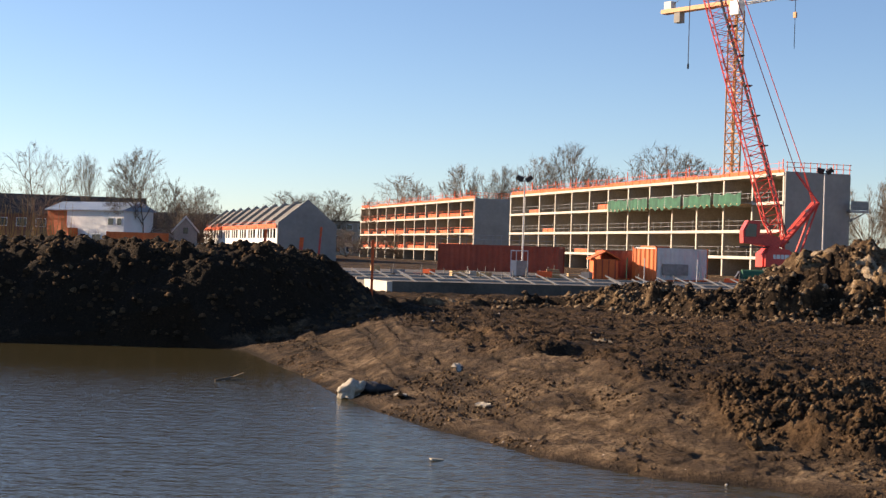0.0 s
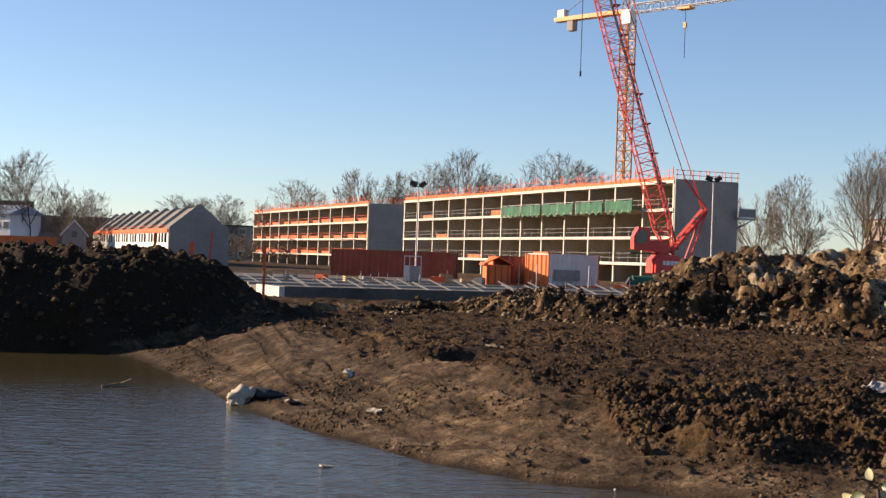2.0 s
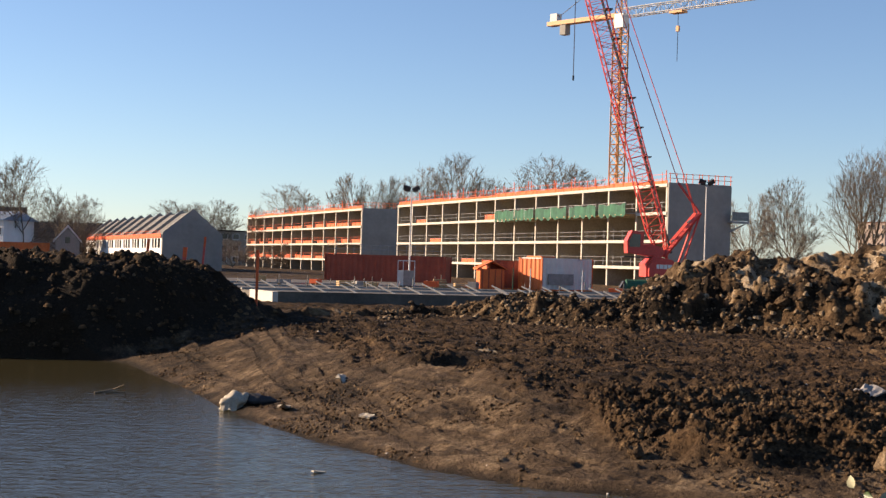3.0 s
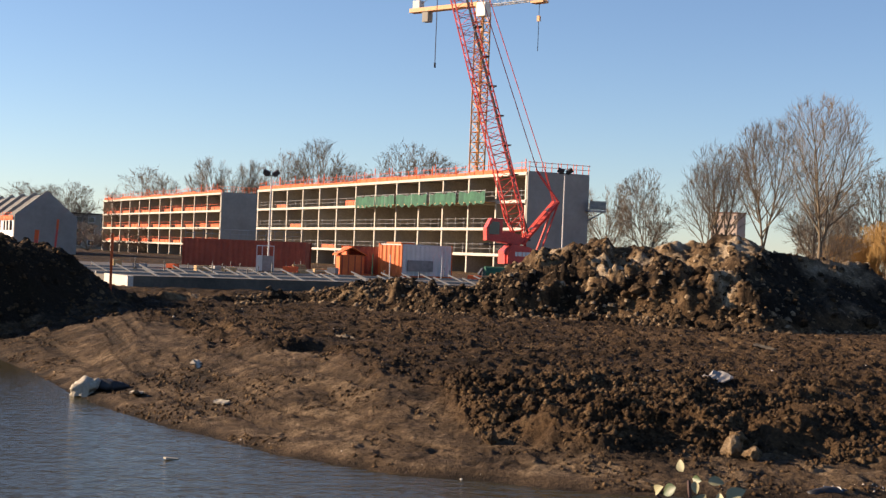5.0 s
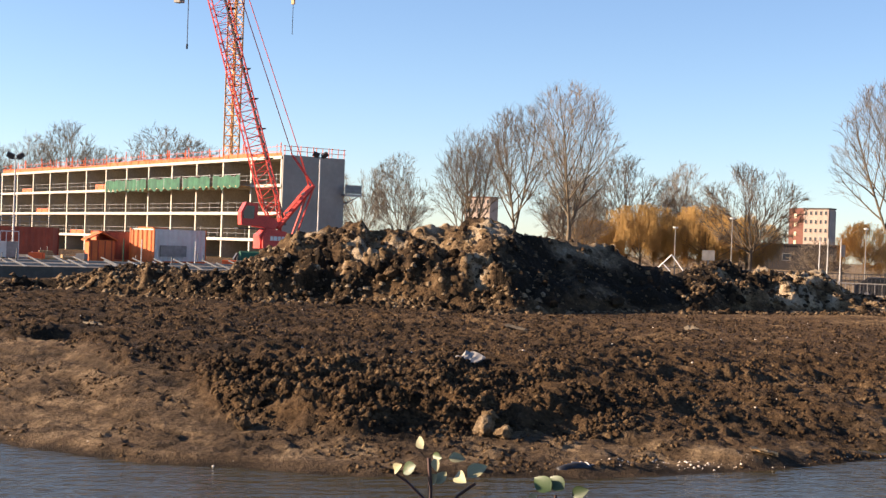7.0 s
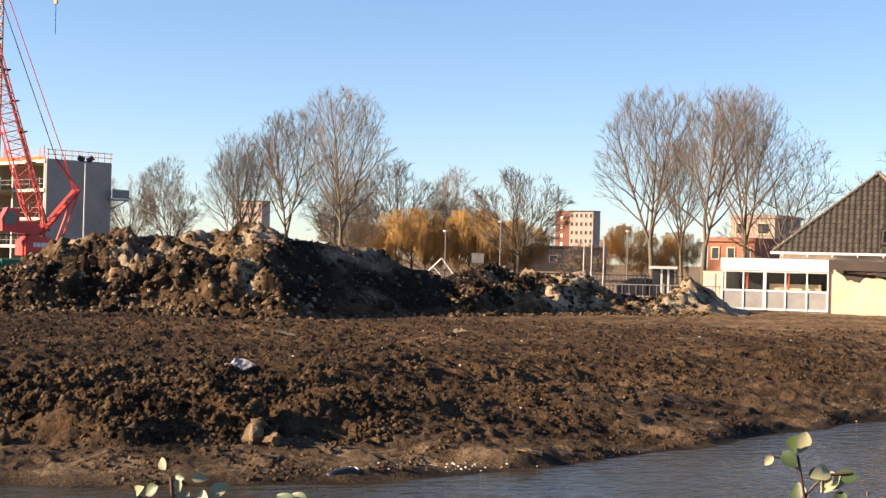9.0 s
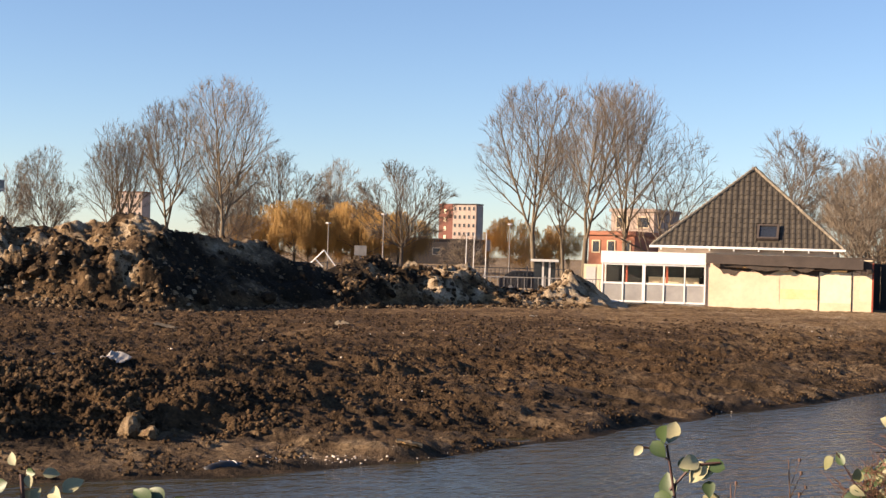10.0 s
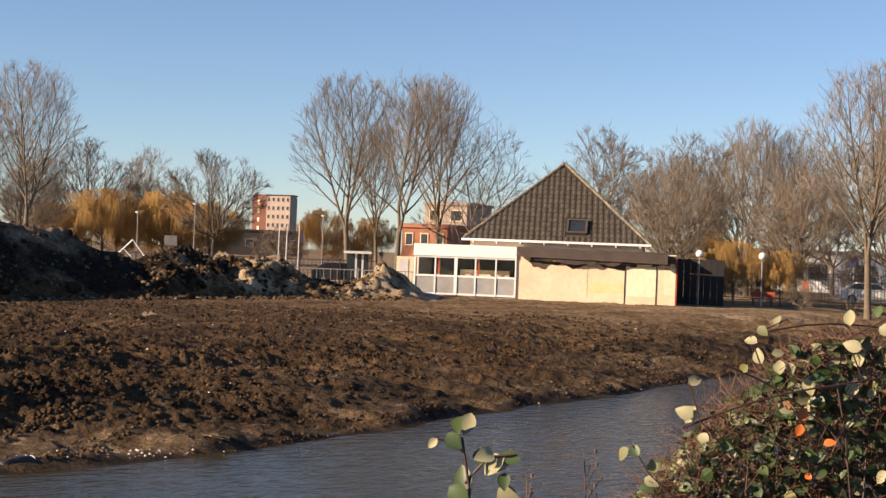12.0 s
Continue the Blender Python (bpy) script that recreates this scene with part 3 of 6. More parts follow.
for k in range(UNITS):
    x0, x1 = k * UNIT + 0.283, (k + 1) * UNIT - 0.003
    roof = Build()
    roof.add([(x0, 0.0, 4.85), (x1, 0.0, 4.85), (x1, -GW / 2, 8.2), (x0, -GW / 2, 8.2)], [(0, 1, 2, 3)])
    roof.add([(x0, -GW / 2, 8.2), (x1, -GW / 2, 8.2), (x1, -GW, 4.7), (x0, -GW, 4.7)], [(0, 1, 2, 3)])
    part("roof_deck", roof, ROOF_DECK, terr)
    front = Build()
    for a, b2 in ((0.0, 0.12), (0.36, 0.44), (0.64, 0.72), (0.90, 1.0)):
        front.box(x0 + (x1 - x0) * a, x0 + (x1 - x0) * b2, -0.05, 0.06, 0.1, 4.9)
    for z0, z1 in ((2.3, 3.2), (4.5, 4.9)):
        for a, b2 in ((0.12, 0.36), (0.44, 0.64), (0.72, 0.90)):
            front.box(x0 + (x1 - x0) * a, x0 + (x1 - x0) * b2, -0.05, 0.05, z0, z1)
    part("front_panel", front, WHITE, terr, "white prefabricated front panel")
    part("floor_slab", Build().box(x0, x1, -GW + 0.1, -0.3, 2.3, 2.6), CONCRETE, terr)
    rail = Build()
    guard_rail(rail, x0, x1, 0.25, 4.5, 4, 1)
    rail.box(x0, x1, 0.2, 0.24, 4.62, 5.2)
    part("eaves_rail", rail, ORANGE, terr, "orange edge protection")

# ---- half-demolished house with a pyramid roof ----
HOUSE = pose(48.74, 59.22, 0, 0, 0, -49.0)          # x along the front, y into the house
house = thing("demolished_house", HOUSE, "half-demolished cream house with a dark tiled pyramid roof", "house")
AL, WL, HX0, HX1, HY = 5.37, 13.62, 2.16, 12.14, 3.0


def box_part(name, x0, x1, y0, y1, z0, z1, material, label=""):
    return part(name, Build().box(x0, x1, y0, y1, z0, z1), material, house, label)


YELLOW_PLASTER = mat("ochre_plaster", (0.74, 0.52, 0.24), (0.74, 0.58, 0.36), 0.9, 0.9, fine=7, bump=0.05)
# glazed annex
box_part("fascia", -0.05, AL, -0.12, 3.0, 2.12, 2.74, WHITE, "flat white fascia of the glazed annex")
box_part("annex_floor", 0, AL, 0, 3.0, -0.3, 0.10, CONCRETE)
# near-black partition added behind the panes; the room's dimness is in its colour
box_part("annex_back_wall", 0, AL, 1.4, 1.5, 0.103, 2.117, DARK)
box_part("inner_counter", 2.3, 4.9, 1.0, 1.38, 0.103, 1.45, PLASTER)
box_part("inner_frame", 1.2, 1.3, 0.3, 0.4, 0.103, 2.1, RUST)
box_part("inner_frame", 3.3, 3.4, 0.3, 0.4, 0.103, 2.1, RUST)
BARS = (0.0, 1.08, 2.12, 3.20, 4.27, 5.30)
for k, x in enumerate(BARS):
    w = 0.16 if k == 2 else 0.07
    box_part("mullion", x, x + w, -0.08, 0.02, 0.103, 2.117, WHITE)
for z0, z1 in ((0.103, 0.20), (1.04, 1.14), (2.03, 2.117)):
    for k in range(5):
        x0 = BARS[k] + (0.163 if k == 2 else 0.073)
        box_part("glazing_bar", x0, BARS[k + 1] - 0.003, -0.06, 0.01, z0, z1, WHITE)
FROST = mat("frosted_panel", (0.36, 0.35, 0.33), (0.27, 0.26, 0.25), 0.3, 1.0, bump=0.03)
for k in range(5):
    x0, x1 = BARS[k] + (0.163 if k == 2 else 0.073), BARS[k + 1] - 0.003
    part("lower_pane", Build().box(x0, x1, -0.03, -0.018, 0.203, 1.037), FROST, house, "frosted lower pane")
    p = part("upper_pane", Build().box(x0, x1, -0.03, -0.022, 1.143, 2.027), PANE, house)
    p.visible_shadow = False
for y in (0.95, 1.95, 2.75):
    box_part("side_mullion", -0.02, 0.05, y, y + 0.07, 0.103, 2.117, WHITE)
box_part("side_panel", -0.01, 0.03, 0.02, 2.75, 0.103, 1.1, WHITE)
# stripped wall, patch by patch
TOP = 2.36
for x0, x1, m2, lab in ((AL + 0.003, 9.0, PLASTER_PINK, "pinkish stripped plaster"), (9.003, 10.95, PLASTER, "yellowed plaster"), (11.0, 12.55, PLASTER_PALE, "pale yellow plaster"), (12.6, 12.95, PLASTER, ""), (12.953, WL - 0.08, PLASTER_PALE, "")):
    box_part("wall_panel", x0, x1, 0.0, 0.12, -0.2, TOP + 0.25, m2, lab)
for x in (10.953, 12.553):
    box_part("broken_edge", x, x + 0.044, -0.03, 0.06, -0.2, TOP, DARK)
box_part("lower_band", 12.953, WL - 0.085, -0.006, -0.002, -0.1, 0.55, PLASTER)
box_part("lower_band", 11.0, 12.55, -0.006, -0.002, -0.1, 0.42, PLASTER)
box_part("corner_post", WL - 0.077, WL, -0.02, 0.14, -0.2, TOP + 0.1, RUST)
box_part("pilaster", 8.9, 9.06, -0.012, -0.003, 0.3, 2.1, PLASTER)
# dark fascia of the flat roof, sagging towards the far end, and the torn edge under it
box_part("yellow_patch", 9.1, 11.0 - 0.06, -0.008, -0.004, 0.55, 1.05, YELLOW_PLASTER, "ochre patch of old paint")


def sag(x):
    return 0.15 * (x - AL) / (WL - AL)


n = 40
vs, fs = [], []
for i in range(n + 1):
    x = AL + 0.02 + 7.72 * i / n
    y, h = -0.40 + 0.012 * noise.noise((x * 1.7, 5, 3)), 2.25 - sag(x) + 0.025 * noise.noise((x * 2.3, 1, 7))
    vs += [(x, 0.0, 2.75 - sag(x)), (x, y, 2.75 - sag(x)), (x, y, h), (x, -0.32, h)]
    if i:
        fs += [(4 * i - 4 + j, 4 * i - 3 + j, 4 * i + 1 + j, 4 * i + j) for j in range(3)]
b = Build().add(vs, fs)
part("roof_fascia", b, FASCIA_BROWN, house, "straight dark brown fascia of the flat roof")


def tear(x, seed):
    f = sum(noise.noise((x * k, seed, 1.7)) / k ** 0.8 for k in (1.1, 2.7, 6.3, 14.0))
    return f


b = Build()
n = 260
X0, X1 = AL + 0.35, WL - 0.02
for i in range(n):
    q = []
    for x in (X0 + (X1 - X0) * i / n, X0 + (X1 - X0) * (i + 1) / n):
        deep = 0.34 if x < 10.95 else 0.14
        ends = min(1, (x - X0) / 0.6 + 0.1)
        q.append((x, 2.22 - sag(x) * 0.5 - ends * max(0.03, deep + 0.30 * tear(x, 3.3))))
    (xa, za), (xb, zb) = q
    b.add([(xa, -0.004, 2.55), (xb, -0.004, 2.55), (xb, -0.03, zb), (xa, -0.03, za), (xb, 0.0, zb - 0.01), (xa, 0.0, za - 0.01)], [(3, 2, 1, 0), (5, 4, 2, 3)])
part("torn_roof_edge", b, TAR, house, "torn dark bitumen felt and bare boards under the fascia")
for x0, x1, drop in ((6.1, 7.5, 0.14), (7.4, 9.5, 0.42), (9.7, 10.8, 0.30), (11.3, 12.4, 0.12), (12.75, 13.5, 0.42)):
    b = Build()
    m = 14
    vs = []
    for i in range(m + 1):
        f = i / m
        x = x0 + (x1 - x0) * f
        top, low, y = 2.29 - sag(x), 2.27 - sag(x) - drop * math.sin(math.pi * (0.08 + 0.84 * f)) ** 0.6 * (0.8 + 0.5 * tear(x, 9.1)), -0.30 + 0.06 * tear(x, 6.0)
        vs += [(x, -0.33, top), (x, y, low), (x, y + 0.02, low), (x, -0.31, top)]
    b.add(vs, [(4 * i + j, 4 * i + (j + 1) % 4, 4 * i + 4 + (j + 1) % 4, 4 * i + 4 + j) for i in range(m) for j in range(4)])
    part("hanging_felt", b, TAR, house, "ragged strip of hanging roofing felt")
for k, x in enumerate((6.3, 6.9, 8.8, 10.3, 11.6, 12.9)):
    z = 2.16 - sag(x)
    part("broken_board", Build().beam((x, -0.22, z + random.uniform(-0.08, 0.03)), (x + random.uniform(0.5, 1.1), -0.26, z + random.uniform(-0.10, 0.03)), 0.06), TIMBER if k % 3 == 1 else TAR, house)
box_part("flat_roof", AL + 0.003, WL, 0.0, 3.0, TOP + 0.27, 2.72, TAR)
box_part("side_wall", WL - 0.15, WL - 0.01, 0.15, 3.0, -0.2, TOP + 0.2, BRICK)
# main body and pyramid roof
box_part("main_wall", HX0 + 0.35, HX1 - 0.35, HY + 0.05, HY + 9.6, 0.0, 3.02, PLASTER_PINK)
box_part("gutter", HX0 - 0.1, HX1 + 0.1, HY - 0.32, HY - 0.12, 3.02, 3.14, WHITE, "white eaves gutter")
for k in range(8):
    x = HX0 + 0.5 + k * 1.28
    box_part("gutter_bracket", x, x + 0.06, HY - 0.3, HY + 0.04, 2.90, 3.017, WHITE)
RISE, EAVE = 4.5, 3.10
cx, half, back = (HX0 + HX1) / 2, (HX1 - HX0) / 2, 10.0
apex = (cx, HY + back / 2, EAVE + RISE)
hip = [(HX0, HY - 0.15, EAVE), (HX1, HY - 0.15, EAVE), (HX1, HY + back, EAVE), (HX0, HY + back, EAVE), apex]
roof = part("roof", Build().add(hip, [(0, 1, 4), (1, 2, 4), (2, 3, 4), (3, 0, 4), (3, 2, 1, 0)]), TILE, house, "dark brown pantile pyramid roof")
rb = Build()
for c in hip[:4]:
    a, e = Vector(c), Vector(apex)
    for k in range(26):
        p, q = a.lerp(e, k / 26), a.lerp(e, (k + 0.93) / 26)
        rb.tube(p + Vector((0, 0, 0.03)), q + Vector((0, 0, 0.08)), 0.075, 0.10, 6)
part("hip_tiles", rb, MORTAR, roof, "mortared ridge and hip tiles")
# roof window
slope_len = math.hypot(back / 2 + 0.15, RISE)
F_AX = Matrix.Translation((HX0, HY - 0.15, EAVE)) @ Matrix.Rotation(math.atan2(RISE, back / 2 + 0.15), 4, "X")
b = Build()
for x0, x1, y0, y1 in ((5.48, 6.62, 0.60, 0.72), (5.48, 6.62, 1.66, 1.78), (5.48, 5.60, 0.723, 1.657), (6.50, 6.62, 0.723, 1.657)):
    b.box(x0, x1, y0, y1, 0.02, 0.20, F_AX)
win = part("roof_window", b, FASCIA_BROWN, roof, "grey-framed roof window")
part("pane", Build().box(5.603, 6.497, 0.723, 1.657, 0.08, 0.14, F_AX), DARK_PANE, win)

# ---- bare trees ----
def spike(b, a, e, r):
    """A thin three-sided twig that runs out to a point."""
    d = (e - a).normalized()
    u = d.cross(Vector((0.3, 0.5, 0.81))).normalized() * r
    v = d.cross(u)
    b.add([a + u, a - u * 0.5 + v * 0.87, a - u * 0.5 - v * 0.87, e], [(0, 1, 3), (1, 2, 3), (2, 0, 3)])


def grow(seed, height, bole, rx, leaders, limbs, angle, up, twigs, twig_len, droop=0.0, flare=0.3, low=0.2, ragged=0.25, thick=0.0105):
    """A leafless tree that branches four times: bole, leaders, limbs, branches and twigs. Two Builds: wood and crown."""
    rng = random.Random(seed)
    wood, crown = Build(), Build()
    base_r = 0.009 * height + 0.05
    heart, tall = (1 + low) / 2 * height, (1 - low) / 2 * height
    shift = Vector((seed * 3.1, seed * 1.7, 0.4))

    def room(p, d):
        """How far the crown's uneven egg reaches from p along d."""
        q, e = Vector((p.x / rx, p.y / rx, (p.z - heart) / tall)), Vector((d.x / rx, d.y / rx, d.z / tall))
        a, b, c = e.dot(e), q.dot(e), q.dot(q) - 1
        far = (-b + math.sqrt(max(b * b - a * c, 0))) / a
        hit = q + e * far
        return max(0.3, far * (1 + ragged * noise.noise(hit * 1.8 + shift)))

    def bough(p, d, length, r, depth, bend):
        """One tapering, slightly crooked bough; what grows from it comes at uneven steps along it."""
        n = (6, 5, 4, 2)[depth]
        pts = [p]
        for i in range(n):
            d = (d + Vector((rng.gauss(0, 0.075), rng.gauss(0, 0.075), rng.gauss(0, 0.05) + bend / n))).normalized()
            pts.append(pts[-1] + d * length / n)
        for i in range(n):
            r0, r1 = r * (1 - 0.8 * i / n), r * (1 - 0.8 * (i + 1) / n)
            (wood if depth < 2 else crown).tube(pts[i], pts[i + 1], max(r0, 0.008), max(r1, 0.007), (6, 5, 3, 3)[depth], False)
        return pts

    def at(pts, f):
        k = min(int(f * (len(pts) - 1)), len(pts) - 2)
        g = f * (len(pts) - 1) - k
        return pts[k].lerp(pts[k + 1], g), (pts[k + 1] - pts[k]).normalized()

    def side(d, tilt, turn):
        s = d.cross(Vector((0.21, 0.13, 0.97)) if abs(d.z) < 0.93 else Vector((1, 0.2, 0))).normalized()
        return (d * math.cos(tilt) + (s * math.cos(turn) + d.cross(s) * math.sin(turn)) * math.sin(tilt)).normalized()

    def fringe(pts, count):
        for j in range(count):
            q, d = at(pts, rng.uniform(0.25, 1.0))
            e = side(d, radians(rng.uniform(18, 48)), rng.uniform(0, 6.28))
            L = twig_len * rng.uniform(0.5, 1.15)
            if droop:
                m = q + Vector((e.x * 0.35, e.y * 0.35, 0.25)) * L * 0.4
                tip = m + Vector((e.x * 0.12, e.y * 0.12, -1)) * L * rng.uniform(0.6, 1.1)
                tip.z = max(tip.z, 0.25)
                crown.tube(q, m, 0.010, 0.009, 3, False)
                spike(crown, m, tip, 0.012)
            else:
                e = (e + Vector((0, 0, 0.35 * up))).normalized()
                spike(crown, q, q + e * L, thick)

    fork = Vector((rng.gauss(0, 0.01) * height, rng.gauss(0, 0.01) * height, bole * height))
    for i in range(3):
        wood.tube(Vector((0, 0, -0.3)).lerp(fork, i / 3), Vector((0, 0, -0.3)).lerp(fork, (i + 1) / 3), base_r * (1.3, 1.08, 1.0)[i], base_r * (1.08, 1.0, 0.92)[i], 8, False)
    turn0 = rng.uniform(0, 6.28)
    for a in range(leaders):
        tilt = radians(flare * 58 * (a / max(1, leaders - 1)) ** 0.8 + 3)
        lead = side(Vector((0, 0, 1)), tilt, turn0 + a * 2.4 + rng.gauss(0, 0.25))
        L0 = room(fork, (lead + Vector((0, 0, 0.3 * up))).normalized()) * rng.uniform(0.9, 1.0)
        trunk = bough(fork - Vector((0, 0, 0.05 * height * rng.random())), lead, L0, base_r * (0.95 if leaders == 1 else 0.9 / leaders ** 0.4), 0, 0.35 * up)
        for k in range(limbs):
            f = 0.10 + 0.86 * (k + rng.uniform(0.1, 0.9)) / limbs
            q, d = at(trunk, f)
            e = side(d, radians(angle * rng.uniform(0.75, 1.2)), turn0 + k * 2.4 + a)
            L1 = min(L0 * 0.62, room(q, (e + Vector((0, 0, 0.5 * up))).normalized())) * rng.uniform(0.75, 1.0)
            limb = bough(q, e, L1, base_r * 0.42 * (1.1 - f), 1, up)
            count = max(3, int(7 * L1 / (0.3 * height) + 1.5))
            for j in range(count):
                g = 0.18 + 0.8 * (j + rng.random()) / count
                q2, d2 = at(limb, g)
                e2 = side(d2, radians(angle * rng.uniform(0.6, 1.1)), j * 2.4 + k)
                L2 = min(L1 * (0.62 - 0.38 * g) * rng.uniform(0.7, 1.2) + 0.03 * height, room(q2, e2))
                br = bough(q2, e2, L2, 0.018, 2, up * 0.7)
                fringe(br, twigs)
                for m in range(2):
                    q3, d3 = at(br, rng.uniform(0.25, 0.85))
                    tw = bough(q3, side(d3, radians(rng.uniform(25, 45)), rng.uniform(0, 6.28)), L2 * 0.5, 0.010, 3, up * 0.6)
                    fringe(tw, max(2, twigs // 2))
            fringe(limb, twigs)
        fringe(trunk, twigs)
    return wood, crown


def tree_kind(label, seed, bark, twigs_mat, group, **kw):
    wood, twig = grow(seed, **kw)
    top = max(v[2] for v in twig.v)
    t = thing("tree", pose(0, 0, -60), label, "tree", group)
    part("trunk", wood, bark, t, "", True)
    part("crown", twig, twigs_mat, t, "bare winter twigs")
    return t, top, max(abs(v[0]) for v in twig.v)


KINDS = {
    "a": tree_kind("tall leafless poplar with a forked greyish trunk", 3, BARK_PALE, TWIG, "bare trees", height=15, bole=0.27, rx=4.4, leaders=2, limbs=18, angle=40, up=0.6, twigs=5, twig_len=0.8, flare=0.3, low=0.16),
    "b": tree_kind("tall leafless tree with upswept branches", 8, BARK_PALE, TWIG, "bare trees", height=15, bole=0.25, rx=4.8, leaders=3, limbs=14, angle=40, up=0.6, twigs=5, twig_len=0.8, flare=0.38, low=0.14),
    "c": tree_kind("round leafless tree with dense fine twigs", 15, BARK, TWIG, "bare trees", height=12, bole=0.20, rx=4.5, leaders=6, limbs=10, angle=40, up=0.25, twigs=7, twig_len=0.7, flare=1.05, low=0.18, ragged=0.08, thick=0.017),
    "d": tree_kind("pollarded leafless tree with a fan of straight shoots", 22, BARK, TWIG, "bare trees", height=10, bole=0.25, rx=3.9, leaders=12, limbs=5, angle=26, up=0.2, twigs=5, twig_len=0.6, flare=1.15, low=0.2, ragged=0.12, thick=0.016),
    "e": tree_kind("spreading leafless tree with arching side branches", 31, BARK, TWIG, "bare trees", height=12, bole=0.2, rx=4.4, leaders=4, limbs=10, angle=52, up=0.3, twigs=5, twig_len=0.7, flare=0.9, low=0.18),
    "s": tree_kind("low leafless brown shrub with tangled twigs", 52, BARK, TWIG, "bare shrubs", height=4, bole=0.05, rx=2.6, leaders=8, limbs=4, angle=40, up=0.2, twigs=5, twig_len=0.5, flare=1.15, low=0.0),
    "w": tree_kind("leafless willow with hanging orange-brown twigs", 41, BARK, WILLOW, "orange willows", height=7, bole=0.25, rx=3.9, leaders=6, limbs=7, angle=50, up=0.1, twigs=8, twig_len=1.9, droop=0.9, flare=1.15, low=0.25),
}
USED = set()
PLACES = (  # kind, x, y, top above the water meadow, width factor
    ("e", -51.6, 183, 13.7, 1.0), ("a", -48.0, 194, 13.9, 0.6), ("c", -36.5, 176.3, 12.6, 1.0), ("c", -43, 256, 11.5, 1.0), ("d", -53.7, 295, 12.5, 1.2), ("e", -60, 180, 14.6, 1.0), ("c", -45, 402, 16.5, 1.3), ("c", -31, 400, 17.0, 1.1), ("d", -38, 410, 16.0, 1.2),
    ("c", -10.2, 330, 18.1, 1.3), ("d", 6.1, 320, 19.9, 1.0), ("d", 11.1, 320, 19.7, 0.8), ("c", 21.6, 329, 22.9, 0.9), ("d", 28.4, 319, 24.6, 0.9), ("c", 36, 330, 21, 0.9), ("c", 38.1, 257, 20.7, 1.2), ("c", 46.2, 256, 17.9, 0.9), ("c", 52, 258, 16.5, 0.8),
    ("d", 56.4, 192, 11.9, 0.9), ("c", 55.4, 171.6, 13.0, 0.8), ("d", 49, 185, 9.5, 0.9),
    ("b", 45.1, 121.2, 11.2, 0.8), ("a", 45.7, 121, 13.2, 0.95), ("b", 48.0, 115.7, 14.6, 0.9), ("b", 50.0, 110, 16.2, 0.85), ("e", 53.2, 118, 11.8, 0.8), ("c", 58, 125, 8.5, 0.9),
    ("d", 85.3, 170, 13.8, 1.1), ("c", 80.5, 174, 12.6, 1.0), ("c", 107, 192.6, 15.3, 0.8), ("d", 73.4, 119.7, 10.3, 1.15), ("c", 92, 165, 9.5, 0.9),
    ("b", 66.1, 88.3, 15.6, 0.88), ("a", 62.8, 78.4, 15.1, 0.85), ("b", 68.2, 80.5, 15.3, 0.78), ("e", 70.2, 78.9, 12.4, 0.9), ("b", 74, 95, 12.5, 0.8),
    ("c", 108.8, 104, 14.8, 1.1), ("b", 91.6, 78.3, 10.9, 0.9), ("c", 97.5, 76, 11.8, 0.9), ("b", 83.5, 64.6, 12.8, 0.85), ("a", 86.5, 62, 12.6, 0.85), ("b", 67.6, 44.2, 14.0, 0.9), ("e", 74, 53.5, 9.0, 1.0), ("c", 88, 56, 11.5, 1.0), ("c", 80, 44, 11, 1.0),
    ("c", 76.6, 64.3, 10.5, 1.0), ("e", 84, 63, 11.5, 1.0), ("c", 77.5, 56.5, 8.5, 1.0), ("e", 90, 52, 11, 1.0), ("c", 96, 66, 11, 1.1), ("b", 79, 49.5, 11.5, 1.0), ("c", 100, 84, 11, 1.0), ("d", 70, 60.5, 8.0, 0.9),
    ("s", 56, 138, 4.2, 1.2), ("s", 61, 136, 4.6, 1.2), ("s", 50.5, 140, 4.0, 1.3), ("s", 45, 142, 3.8, 1.3), ("s", 95, 140, 4.5, 1.4), ("s", 101, 135, 4.0, 1.4), ("s", 88, 146, 4.2, 1.4), ("s", 80, 150, 4.4, 1.4), ("s", 106, 126, 4.0, 1.4), ("s", 71, 62, 3.2, 1.1), ("s", 75, 57.5, 3.4, 1.1), ("s", 80, 60, 3.4, 1.2), ("s", 84, 56, 3.6, 1.2), ("s", 86, 48, 3.4, 1.2), ("s", 94, 58, 3.6, 1.3), ("s", 90, 75, 4, 1.3), ("s", 98, 92, 4, 1.4), ("s", 88, 105, 4.2, 1.4), ("s", -20, 300, 6, 2.0), ("s", -8, 305, 6, 2.0), ("s", 52, 230, 5.5, 2.0), ("s", 62, 215, 5.0, 2.0), ("s", -45, 262, 6, 2.0), ("s", -62, 232, 5, 2.0),
    ("w", 66.4, 52.2, 3.7, 0.95), ("w", 68.6, 50.6, 3.2, 0.9), ("s", 66.6, 47.7, 1.9, 0.8), ("w", 69.0, 133.5, 7.2, 1.25), ("w", 75.2, 130.6, 7.3, 1.3), ("w", 71.8, 136, 6.2, 1.0), ("w", 80.5, 132, 6.2, 1.2), ("w", 87.9, 122, 6.0, 1.0), ("w", 92, 119, 5.4, 0.9), ("w", 84.5, 69, 4.8, 0.8), ("w", 64.5, 135, 5.6, 1.0), ("w", 77.8, 137, 6.8, 1.2),
)
